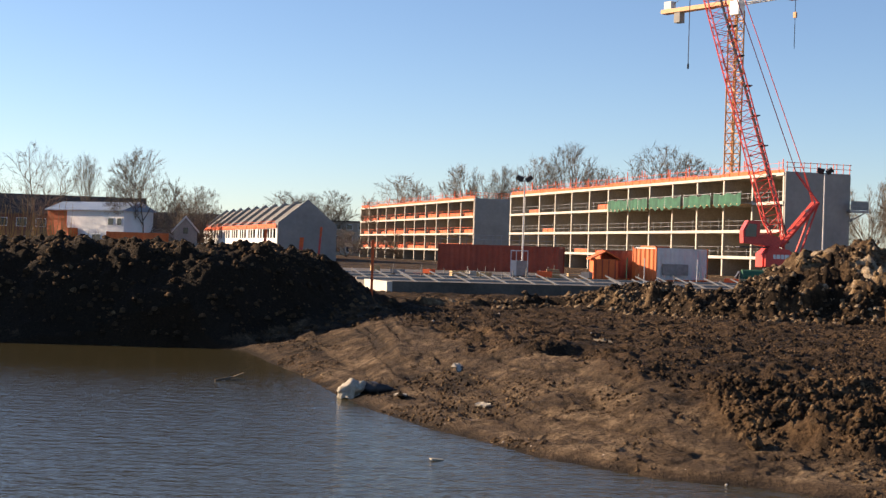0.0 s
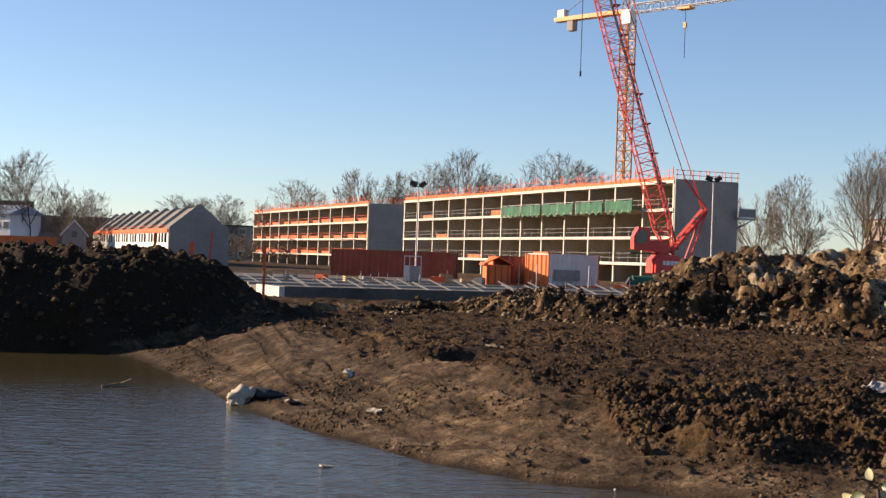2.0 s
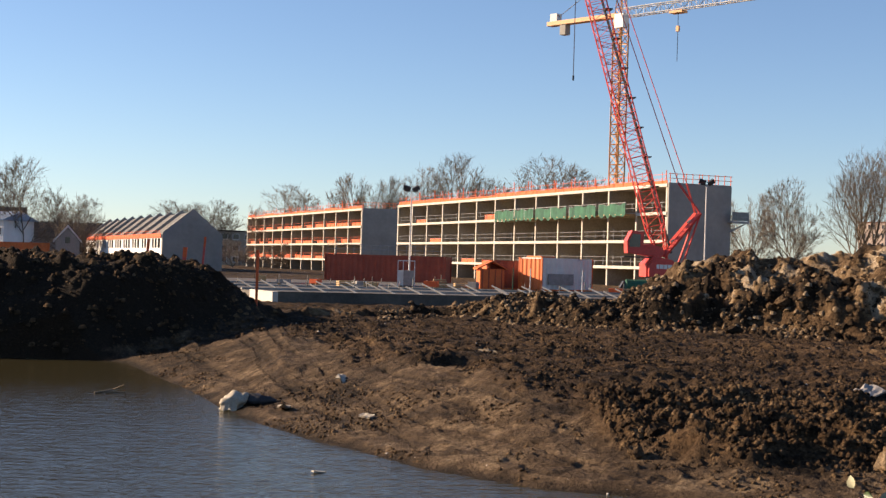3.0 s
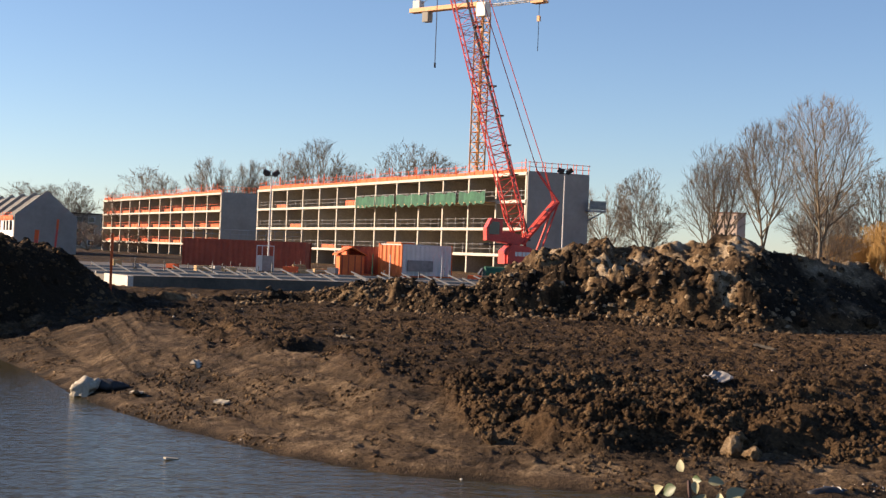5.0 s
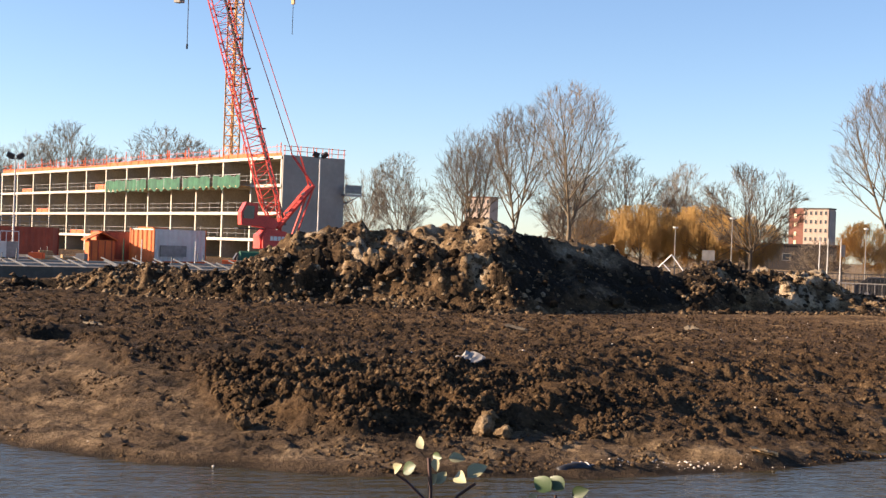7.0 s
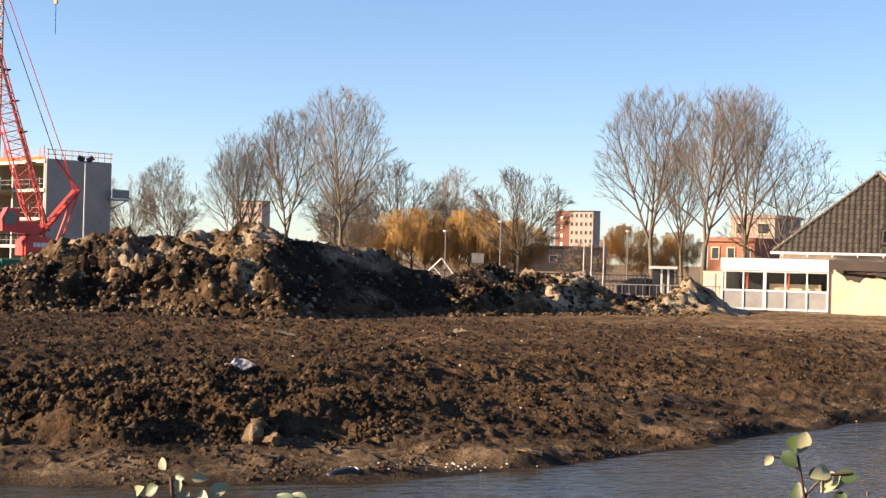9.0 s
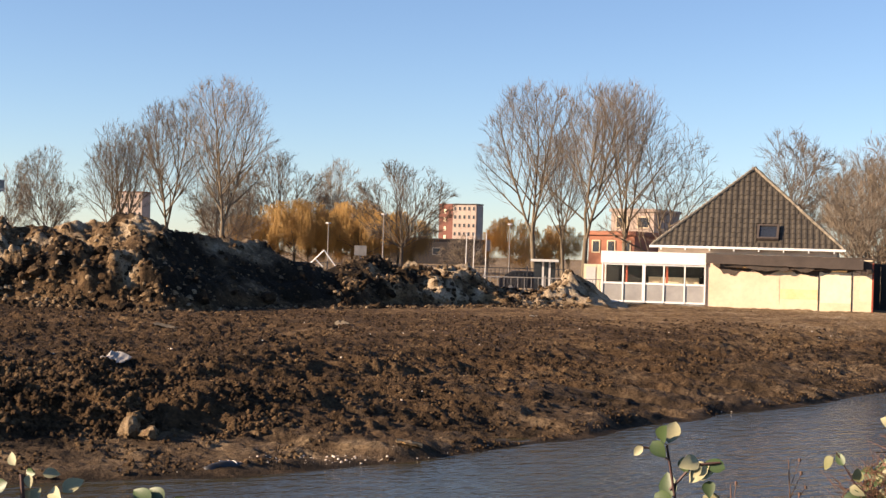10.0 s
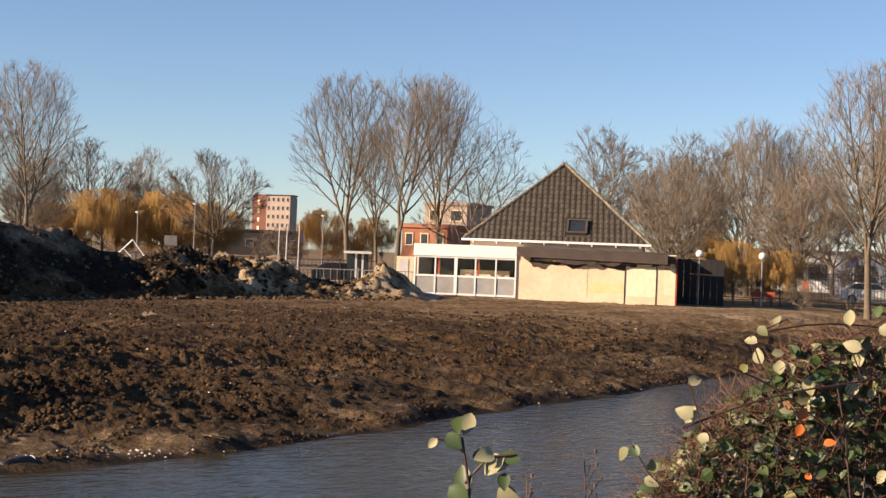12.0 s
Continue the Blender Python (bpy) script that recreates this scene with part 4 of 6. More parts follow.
for k, x, y, top, wide in PLACES:
    src, h, w = KINDS[k]
    s = top / h * (1.10 if k in 'cd' else 1.05 if k == 'e' else 1.02)
    z = float(land(np.array([float(x)]), np.array([float(y)]))[0][0])
    m = pose(x, y, min(z, 0.45), 0, 0, random.uniform(0, 360)) @ Matrix.Diagonal((s * wide, s * wide, s, 1))
    if k in USED:
        t = copy_thing(src, Matrix.Identity(4))
    else:
        t = src
        USED.add(k)
    t.matrix_basis = m @ Matrix.Diagonal((1.14, 1.14, 1.0, 1)) if k in 'ab' else m

# ---- building ground: slab, containers, masts, cranes ----
GRID = 16.75
MUD_SHADE_SLAB = mat("muddy_shaded_concrete", (0.14, 0.118, 0.092), (0.06, 0.050, 0.038), 0.7, 2.5)
slab = thing("foundation_slab", pose(-2.6, 76.0, 0, 0, 0, GRID), "low grey concrete foundation with pale top edges", "foundation")
part("front_wall", Build().box(0, 34, 0, 0.35, -0.3, 0.62), MUD_SHADE_SLAB, slab)
part("side_wall", Build().box(-0.3, -0.003, 0.0, 5, -0.3, 0.60), PRECAST, slab, "pale concrete side wall")
# deck tone is mud plus the shade lying on it, both in the colour
part("deck", Build().box(0, 36, 0.353, 56, 0.2, 0.50), MUD_SHADE_SLAB, slab, "wet muddy concrete deck, darkened for the shade on it")
for k, y in enumerate((9.0, 20.0, 31.0)):
    part("strip_wall", Build().box(0.2 + k, 33, y, y + 0.25, 0.503, 0.62), CONCRETE, slab, "pale concrete strip wall")
for k in range(16):
    x = 1.0 + k * 1.75
    for y in (2.2, 14.0):
        part("brace_board", Build().beam((x + 0.3 * math.sin(k * 1.7 + y), y + 0.8, 0.98), (x + 0.75 + 0.3 * math.sin(k * 1.7 + y), y, 0.54), 0.065), PRECAST, slab)
for k in range(26):
    x, y = random.uniform(1, 32), random.choice((9.2, 20.2, 31.2))
    part("starter_bar", Build().tube((x, y, 0.72), (x + 0.03, y, 1.0 + random.uniform(0, 0.5)), 0.03, None, 5), STEEL_DARK, slab)


def container(x, y, z, yaw, length, end_mat, side_mat, label, height=2.59, width=2.44):
    """Corrugated container; its near corner at x, y, its long side along yaw."""
    c = thing("shipping_container", pose(x, y, z, 0, 0, yaw), label, "container", "site containers")
    n = int(length / 0.14)
    wave = [(0.1 + (length - 0.2) * i / n, 0.03 if i // 2 % 2 else 0.075) for i in range(n + 1)]
    part("body", Build().wall([(x, y) for x, y in wave] + [(x, width - y) for x, y in reversed(wave)], 0.15, height - 0.12), side_mat, c, "corrugated body")
    m = int(width / 0.12)
    ends = [(0.0 if i // 2 % 2 else 0.045, 0.1 + (width - 0.2) * i / m) for i in range(m + 1)]
    part("end_panel", Build().wall(ends + [(0.097, width - 0.1), (0.097, 0.1)], 0.15, height - 0.12), end_mat, c, "corrugated end")
    for px in (0, length - 0.1):
        for py in (0, width - 0.1):
            part("corner_post", Build().box(px, px + 0.1, py, py + 0.1, 0, height), end_mat, c)
    part("roof_panel", Build().box(0.1, length - 0.1, 0.05, width - 0.05, height - 0.11, height - 0.02), side_mat, c)
    part("base_rail", Build().box(0.1, length - 0.1, 0.0, width, 0.02, 0.14), end_mat, c)
    return c


box1 = container(16.2, 110.1, 0.47, 40, 6.06, ORANGE_PAINT, OFFWHITE, "white-sided container with an orange corrugated end")
part("pipe_rack", Build().box(0.7, 3.6, -0.12, -0.003, 0.5, 1.35), GREY_BLOCK, box1, "grey panel leaning on the container side")
part("roof_load", Build().box(0.3, 1.9, 0.4, 1.9, 2.575, 2.70), ORANGE_PAINT, box1)
container(12.4, 112.6, 0.47, 8, 2.9, ORANGE_PAINT, RUST, "small rust-orange site container", 2.3)
long_box = container(-0.5, 141.5, 0.45, -18, 12.1, RUST, RUST, "long rust-red corrugated container with a rail on its roof")
for k in range(14):
    part("rail_post", Build().box(0.2 + k * 0.88, 0.25 + k * 0.88, 0.1, 0.16, 2.575, 3.5), GALV, long_box)
for z in (3.05, 3.48):
    part("roof_rail", Build().box(0.2, 11.7, 0.09, 0.15, z, z + 0.05), GALV, long_box)
container(-34.0, 146.2, 0.9, 12, 6.2, ORANGE_PAINT, ORANGE_PAINT, "orange open site skip container behind the earth bank", 2.35)

hut = thing("orange_site_hut", pose(11.5, 111.5, 0.5, 0, 0, 4), "small orange hut with an orange pitched roof", "site hut")
part("hut_body", Build().box(0.1, 2.0, 0, 1.8, 0, 1.55), ORANGE_PAINT, hut)
part("roof", Build().prism([(-0.15, 1.5), (1.05, 2.1), (2.2, 1.52), (2.2, 1.60), (1.05, 2.2), (-0.15, 1.6)], -0.2, 2.0), ORANGE_PAINT, hut)
for k in range(4):
    part("wall_batten", Build().box(0.25 + k * 0.5, 0.33 + k * 0.5, -0.05, -0.003, 0.05, 1.5), RUST, hut)


def light_mast(x, y, z, height, label):
    m = thing("light_mast", pose(x, y, z, 0, 0, -10), label, "light mast", "floodlight masts")
    part("pole", Build().tube((0, 0, 0), (0, 0, height), 0.075, 0.05, 8), OFFWHITE, m)
    part("crossbar", Build().box(-0.5, 0.5, -0.04, 0.04, height - 0.05, height + 0.03), STEEL_DARK, m)
    for dx, tilt in ((-0.4, 20), (0.45, -35)):
        part("floodlight", Build().box(-0.28, 0.28, -0.12, 0.12, 0, 0.36, pose(dx, 0, height + 0.05, 25, tilt, 0)), STEEL_DARK, m, "black floodlight head")
    return m


light_mast(6.15, 112.2, 0.5, 7.4, "pale floodlight mast with black lamp heads")
light_mast(30.4, 116.2, 0.45, 9.0, "tall pale floodlight mast with two black lamp heads")
gen = thing("generator_cabinet", pose(5.1, 110.2, 0.5, 0, 0, -3), "white and grey wheeled generator cabinet", "generator")
part("body", Build().box(0.5, 1.4, 0, 1.2, 0.1, 1.25), GREY_BLOCK, gen)
part("door", Build().box(0.05, 0.45, 0, 0.9, 0.1, 1.25), OFFWHITE, gen)
for x in (0.05, 0.45, 1.32):
    part("post", Build().box(x, x + 0.06, -0.06, -0.003, 0.0, 1.95), OFFWHITE, gen)
part("rail", Build().box(0.05, 1.38, -0.06, -0.003, 1.953, 2.02), OFFWHITE, gen)

for k, (x, y, n) in enumerate(((8.6, 111.5, 5), (10.3, 112.4, 3), (22.6, 109.0, 3), (1.2, 106, 3))):
    st = thing("timber_stack", pose(x, y, 0.5, 0, 0, 5 * k), "stack of sawn timber boards on bearers", "timber stack", "timber stacks")
    for i in range(n):
        part("board_layer", Build().box(-0.6, 0.6 - 0.06 * i, -0.4, 0.4, 0.14 * i, 0.14 * i + 0.09), TIMBER, st)
CLUTTER = ((-3.2, 104, "w"), (-1.0, 108, "o"), (3.0, 104, "w"), (7.6, 108, "o"), (21.4, 107.2, "o"), (23.8, 110, "w"), (24.6, 108.5, "w"), (-5.2, 112, "w"), (2.3, 111, "w"), (10.9, 109.5, "w"))
for x, y, c in CLUTTER:
    cl = thing("material_crate", pose(x, y, 0.5, 0, 0, random.uniform(-30, 30)), "small crate of building material on the slab" if c == "w" else "orange plastic barrier crate on the slab", "crate", "crates of material")
    w, h = random.uniform(0.3, 0.6), random.uniform(0.3, 0.6)
    part("body", Build().box(-w, w, -0.4, 0.4, 0.1, h), (TIMBER, GREY_BLOCK, OFFWHITE)[int(abs(x * 7)) % 3] if c == "w" else ORANGE, cl)
    for dx in (-w + 0.05, w - 0.15):
        part("skid", Build().box(dx, dx + 0.1, -0.4, 0.4, 0, 0.097), TIMBER, cl)
for k in range(3):
    pole = thing("marker_pole", pose((13.2, 18.6, 13.9)[k], (104, 106, 100)[k], 0.5), "thin pale survey pole on the slab", "pole", "survey poles")
    part("shaft", Build().tube((0, 0, 0), (0.02, 0, 1.7), 0.035, None, 6), GREEN_NET if k == 0 else OFFWHITE, pole)


def lattice(b, a, e, w0, w1, bays, chord, lace):
    """A four-chord lattice boom from a to e."""
    a, e = Vector(a), Vector(e)
    d = (e - a).normalized()
    s = d.cross(Vector((0, 1, 0))).normalized()
    t = s.cross(d)
    def corner(f, i):
        w = w0 + (w1 - w0) * f
        return a.lerp(e, f) + (s * (1, 1, -1, -1)[i] + t * (1, -1, -1, 1)[i]) * w / 2
    for i in range(4):
        for k in range(bays):
            b.tube(corner(k / bays, i), corner((k + 1) / bays, i), chord, None, 4, False)
            j = (i + 1) % 4
            p, q = (i, j) if k % 2 else (j, i)
            b.tube(corner(k / bays, p), corner((k + 1) / bays, q), lace, None, 3, False)
            b.tube(corner(k / bays, i), corner(k / bays, j), lace, None, 3, False)


# crawler crane
crane = thing("crawler_crane", pose(26.6, 115.2, 0.45), "red crawler crane with a raised lattice boom", "crawler crane")
for y in (-2.0, 1.4):
    tr = part("track", Build().prism([(-3.0, 0.45), (-2.7, 0.0), (2.7, 0.0), (3.0, 0.45), (2.7, 0.95), (-2.7, 0.95)], y, y + 0.7), STEEL_DARK, crane, "black crawler track")
part("turntable", Build().tube((0, 0, 0.9), (0, 0, 1.35), 1.2, None, 16), STEEL_DARK, crane)
body = part("upper_body", Build().prism([(-1.5, 1.36), (1.1, 1.36), (1.2, 2.15), (0.6, 2.75), (-0.9, 3.0), (-1.5, 2.4)], -1.3, 1.3), STEEL_RED, crane)
cw = part("counterweight", Build().prism([(-1.35, 1.4), (1.15, 1.4), (1.3, 1.7), (1.15, 2.55), (-1.1, 2.62), (-1.35, 2.3)], -1.7, -1.303), STEEL_RED, crane, "red counterweight with white lettering bars")
for x0, x1 in ((-0.75, -0.55), (-0.5, -0.2), (-0.15, 0.1), (0.15, 0.5), (0.55, 0.75)):
    part("lettering", Build().box(x0, x1, -1.72, -1.704, 2.02, 2.36), WHITE, cw)
cabin = part("cab", Build().prism([(-3.1, 3.2), (-1.85, 3.1), (-1.8, 4.95), (-2.75, 5.0), (-3.15, 4.2)], -1.6, -0.2), STEEL_RED, crane, "red operator cab")
part("cab_window", Build().prism([(-2.95, 3.7), (-2.1, 3.7), (-2.08, 4.7), (-2.68, 4.75), (-2.98, 4.2)], -1.63, -1.603), DARK_PANE, cabin)
part("machinery_house", Build().prism([(-1.75, 3.1), (-0.3, 2.95), (0.1, 3.3), (-0.2, 3.75), (-1.1, 4.0), (-1.75, 3.9)], -1.0, 1.0), STEEL_RED, crane, "red winch housing behind the cab")
part("cab_step", Build().box(-3.4, -1.2, -1.7, -0.3, 2.85, 2.95), STEEL_DARK, crane)
foot, tip = Vector((0.2, 0, 2.7)), Vector((-7.9, 0.6, 30.5))
b = Build()
lattice(b, foot.lerp(tip, 0.10), foot.lerp(tip, 0.94), 1.35, 1.35, 34, 0.058, 0.026)
lattice(b, foot, foot.lerp(tip, 0.10), 0.5, 1.35, 4, 0.065, 0.032)
lattice(b, foot.lerp(tip, 0.94), tip, 1.35, 0.4, 3, 0.07, 0.035)
boom = part("boom", b, STEEL_RED, crane, "red lattice boom")
b = Build()
for k in range(9):
    p = foot.lerp(tip, 0.12 + 0.085 * k) + Vector((0.75, 0, 0.2))
    b.box(p.x - 0.3, p.x + 0.3, p.y - 0.5, p.y + 0.5, p.z, p.z + 0.08)
b.tube(foot + Vector((0.6, 0, 0.6)), foot.lerp(tip, 0.9) + Vector((0.45, 0, 0)), 0.10, None, 4)
part("boom_walkway", b, STEEL_DARK, crane, "dark walkway and cables along the boom")
for y in (-0.8, 0.8):
    part("mast_beam", Build().beam((0.0, y, 3.0), (2.9, y * 0.9, 6.6), 0.27), STEEL_RED, crane, "red back mast beam")
    part("mast_strut", Build().beam((1.6, y, 2.6), (2.9, y * 0.9, 6.5), 0.12), STEEL_RED, crane)
    part("upper_strut", Build().beam((2.85, y * 0.9, 6.6), (1.58 + y * 0.6, y * 0.7, 8.95), 0.14), STEEL_RED, crane)
    part("pendant", Build().tube((1.58 + y * 0.6, y * 0.7, 8.95), (-6.2 + y * 0.5, tip.y + y * 0.5, 30.0), 0.038, None, 5), STEEL_RED, crane, "red boom pendant line")
for f in (0.35, 0.8):
    part("mast_tie", Build().beam((2.9 * f, -0.75, 3 + 3.6 * f), (2.9 * f, 0.75, 3 + 3.6 * f), 0.25), STEEL_DARK, crane)
rope = part("hoist_rope", Build().tube((tip.x + 0.4, tip.y, tip.z), (tip.x + 0.4, tip.y, 17.4), 0.035, None, 5), STEEL_DARK, crane)
part("hook_block", Build().box(tip.x + 0.33, tip.x + 0.47, tip.y - 0.07, tip.y + 0.07, 17.0, 17.4), STEEL_DARK, rope)
drum = thing("green_fuel_tank", pose(22.8, 110.5, 0.5), "green steel fuel tank beside the crane", "tank")
part("tank", Build().tube((0, 0, 0.55), (2.4, 0, 0.55), 0.55, None, 14), GREEN_NET, drum)
for x in (0.3, 1.9):
    part("cradle", Build().box(x, x + 0.2, -0.5, 0.5, 0, 0.15), STEEL_DARK, drum)

bar = thing("site_barrier", pose(27.6, 122.0, 0.45, 0, 0, -4), "orange mesh site barrier behind the crane", "barrier")
for k in range(6):
    part("post", Build().box(k * 1.5 - 0.03, k * 1.5 + 0.03, -0.03, 0.03, 0, 2.0), ORANGE, bar)
    if k:
        part("mesh_panel", Build().box(k * 1.5 - 1.47, k * 1.5 - 0.03, -0.012, 0.012, 1.35, 1.9), ORANGE, bar)
        part("rail", Build().box(k * 1.5 - 1.47, k * 1.5 - 0.03, -0.02, 0.02, 0.9, 0.95), ORANGE, bar)

# tower crane behind the near block
tower = thing("tower_crane", pose(36.8, 186.5, 0.2, 0, 0, -50.5), "yellow-orange tower crane behind the concrete frame", "tower crane")
b = Build()
lattice(b, (0, 0, 0), (0, 0.01, 34.2), 1.4, 1.4, 26, 0.13, 0.07)
part("mast", b, YELLOW, tower, "orange lattice mast")
part("slewing_ring", Build().tube((0, 0, 34.2), (0, 0, 35.0), 1.0, None, 12), YELLOW, tower)
part("operator_cab", Build().box(0.2, 1.6, -1.6, -0.5, 33.4, 35.2), WHITE, tower, "white operator cab")
b = Build()
lattice(b, (0.8, 0, 35.5), (44, 0, 35.9), 1.1, 0.9, 36, 0.07, 0.04)
part("jib", b, OFFWHITE, tower, "pale lattice jib")
part("counter_jib", Build().box(-12.5, -0.4, -0.6, 0.6, 35.0, 35.55), YELLOW, tower)
part("winch", Build().box(-12.0, -10.8, -0.5, 0.5, 35.553, 36.6), OFFWHITE, tower)
part("counterweight", Build().box(-10.2, -9.2, -0.5, 0.5, 33.6, 34.997), CONCRETE, tower)
b = Build()
lattice(b, (0, 0, 35.0), (0, 0.01, 42), 1.2, 0.3, 6, 0.08, 0.04)
part("apex", b, YELLOW, tower)
for x in (-11.5, 18, 34):
    part("tie_bar", Build().tube((0, 0, 41.9), (x, 0, 35.8), 0.05, None, 4), GALV, tower)
part("trolley", Build().box(8.2, 10.2, -0.6, 0.6, 34.6, 34.9), YELLOW, tower)
tr = part("hoist_rope", Build().tube((9.2, 0, 34.6), (9.2, 0, 28.5), 0.05, None, 4), STEEL_DARK, tower)
part("hook_block", Build().box(9.0, 9.4, -0.15, 0.15, 32.3, 33.0), YELLOW, tr)

# ---- behind the left-hand heap ----
cab = thing("site_office", pose(-46.4, 178.5, 0.4, 0, 0, -32) @ Matrix.Diagonal((1, 1, 1.16, 1)), "two-storey white site office with a blue-grey roof", "site office")
part("lower_unit", Build().box(0, 9.6, 0, 5, 0, 2.5), WHITE, cab)
part("upper_unit", Build().box(0, 9.6, 0, 5, 2.503, 4.75), WHITE, cab)
part("roof", Build().add([(x, y, z) for x in (-3.5, 9.9) for y, z in ((-0.4, 4.753), (-0.4, 4.85), (2.5, 5.75), (5.4, 4.85), (5.4, 4.753))],
                         [(i, (i + 1) % 5, 5 + (i + 1) % 5, 5 + i) for i in range(5)] + [(4, 3, 2, 1, 0), (5, 6, 7, 8, 9)]), BLUE_ROOF, cab)
for x, w, z in ((2.4, 1.0, 2.0), (4.4, 1.5, 2.0), (7.0, 1.0, 3.7), (8.5, 0.8, 3.7)):
    wd = part("window", Build().box(x, x + w, -0.06, -0.003, z - 0.45, z + 0.35), WHITE, cab)
    part("pane", Build().box(x + 0.06, x + w - 0.06, -0.075, -0.064, z - 0.39, z + 0.29), DARK_PANE, wd)
part("orange_side", Build().box(-3.4, -0.003, 0.0, 5, 0, 4.8), ORANGE_PAINT, cab, "orange painted end bay")
part("orange_porch", Build().box(-0.2, 2.0, -1.6, -0.07, 0, 2.9), ORANGE_PAINT, cab)


def slab_house(name, m, w, d, h, ridge, wall, roof, label, cols, rows, group="", rim=None):
    """A plain building with rows of windows; a pitched roof where ridge is above zero."""
    t = thing(name, m, label, "building", group)
    part("wall", Build().box(0, w, 0, d, 0, h), wall, t)
    if ridge:
        part("roof", Build().add([(-0.3, -0.4, h + 0.003), (w + 0.3, -0.4, h + 0.003), (w + 0.3, d / 2, h + ridge), (-0.3, d / 2, h + ridge), (-0.3, d + 0.4, h + 0.003), (w + 0.3, d + 0.4, h + 0.003)], [(0, 1, 2, 3), (3, 2, 5, 4), (0, 3, 4), (1, 5, 2), (0, 4, 5, 1)]), roof, t)
    else:
        part("roof", Build().box(-0.2, w + 0.2, -0.2, d + 0.2, h + 0.003, h + 0.35), roof, t)
    for i in range(cols):
        for j in range(rows):
            x, z = w * (i + 0.5) / cols, h * (j + 0.55) / rows
            ww, hh = min(1.8, w / cols * 0.55) / 2, min(1.5, h / rows * 0.5) / 2
            wd = part("window", Build().box(x - ww, x + ww, -0.08, -0.003, z - hh, z + hh), rim or WHITE, t)
            part("pane", Build().box(x - ww + 0.1, x + ww - 0.1, -0.10, -0.083, z - hh + 0.1, z + hh - 0.1), DARK_PANE, wd)
    return t


slab_house("long_brick_building", pose(-96, 243.5, 0.3, 0, 0, 14.2), 45, 10, 6.2, 3.6, BRICK_DARK, DARK_ROOF, "long low dark brick building with a dark roof", 14, 2)
slab_house("low_dark_building", pose(-68, 298, 0.3, 0, 0, 8), 28, 9, 5.0, 3.4, GREY_BLOCK, DARK_ROOF, "low grey house with a dark pitched roof", 7, 1)
gab = thing("white_gabled_house", pose(-46.6, 250.5, 0.3, 0, 0, 10) @ Matrix.Diagonal((0.8, 0.8, 0.8, 1)), "small house with a white triangular gable", "house")
part("wall", Build().prism([(0, 0), (5, 0), (5, 5.0), (2.5, 8.0), (0, 5.0)], 0, 6), GREY_BLOCK, gab)
part("roof", Build().prism([(-0.5, 4.7), (2.5, 8.05), (5.5, 4.7), (5.5, 5.1), (2.5, 8.5), (-0.5, 5.1)], -0.4, 6.4), OFFWHITE, gab, "white gable boards")
part("window", Build().box(2.0, 3.0, -0.06, -0.003, 4.6, 5.9), DARK_PANE, gab)
slab_house("grey_apartment_building", pose(-30.5, 396, 0.3, 0, 0, 3), 16, 12, 9.2, 0, INNER, DARK_ROOF, "low grey apartment building far behind the site", 5, 3)
slab_house("grey_apartment_building", pose(-14.5, 392, 0.3, 0, 0, 3), 24, 10, 5.7, 0, INNER, DARK_ROOF, "low grey apartment building far behind the site", 8, 2)

# ---- right-hand distance ----
tower1 = slab_house("high_rise_flats", pose(157.0, 423.0, 0, 0, 0, -52), 9.0, 5, 18.6, 0, FLATS, BRICK_DARK, "distant beige high-rise flats behind bare trees", 6, 7, "high-rise flats", FLATS)
tower2 = slab_house("high_rise_flats", pose(231.8, 350.7, 0, 0, 0, -62), 7.6, 4, 17.0, 0, FLATS, DARK_ROOF, "distant pale and red brick high-rise flats", 5, 7, "high-rise flats", FLATS)
part("brick_wing", Build().box(-4.6, -0.003, 0, 4, 0, 17.3), BRICK_DARK, tower2, "red brick stair wing")
for j in range(6):
    part("stair_window", Build().box(-2.9, -2.2, -0.08, -0.003, 2 + j * 2.5, 3.2 + j * 2.5), PLASTER_PALE, tower2)
part("dark_side", Build().box(7.603, 7.9, 0.3, 3.8, 0, 16.6), GREY_BLOCK, tower2)
slab_house("dark_flat_building", pose(150, 260, 0.2, 0, 0, -33), 26, 10, 5.2, 0, DARK_ROOF, DARK_ROOF, "low dark flat-roofed building under the flats", 6, 1, "", GREY_BLOCK)
slab_house("brick_houses", pose(79.0, 98.0, 0, 0, 0, -62), 4.2, 8, 4.4, 0.0, BRICK, BRICK, "orange-red brick house behind the bare trees", 3, 2, "", PLASTER)
bh = slab_house("beige_flats", pose(103.0, 124.0, 0, 0, 0, -62), 5.0, 8, 7.6, 0, FLATS, FLATS, "beige brick flats behind the bare trees", 2, 3, "", PLASTER)


def fence(x0, y0, x1, y1, z, h, bars, label, m=STEEL_DARK, name="fence"):
    f = thing(name, pose(x0, y0, z, 0, 0, math.degrees(math.atan2(y1 - y0, x1 - x0))), label, "fence")
    L = math.hypot(x1 - x0, y1 - y0)
    n = max(2, int(L / 2.4))
    for i in range(n + 1):
        part("post", Build().box(L * i / n - 0.04, L * i / n + 0.04, -0.04, 0.04, 0, h + 0.1), m, f)
    for i in range(n):
        for j in range(1, bars):
            x = L * (i + j / bars) / n
            part("bar", Build().box(x - 0.015, x + 0.015, -0.015, 0.015, 0.1, h), m, f)
        for zz in (0.15, h - 0.06):
            part("rail", Build().box(L * i / n + 0.04, L * (i + 1) / n - 0.04, -0.02, 0.02, zz, zz + 0.05), m, f)
    return f


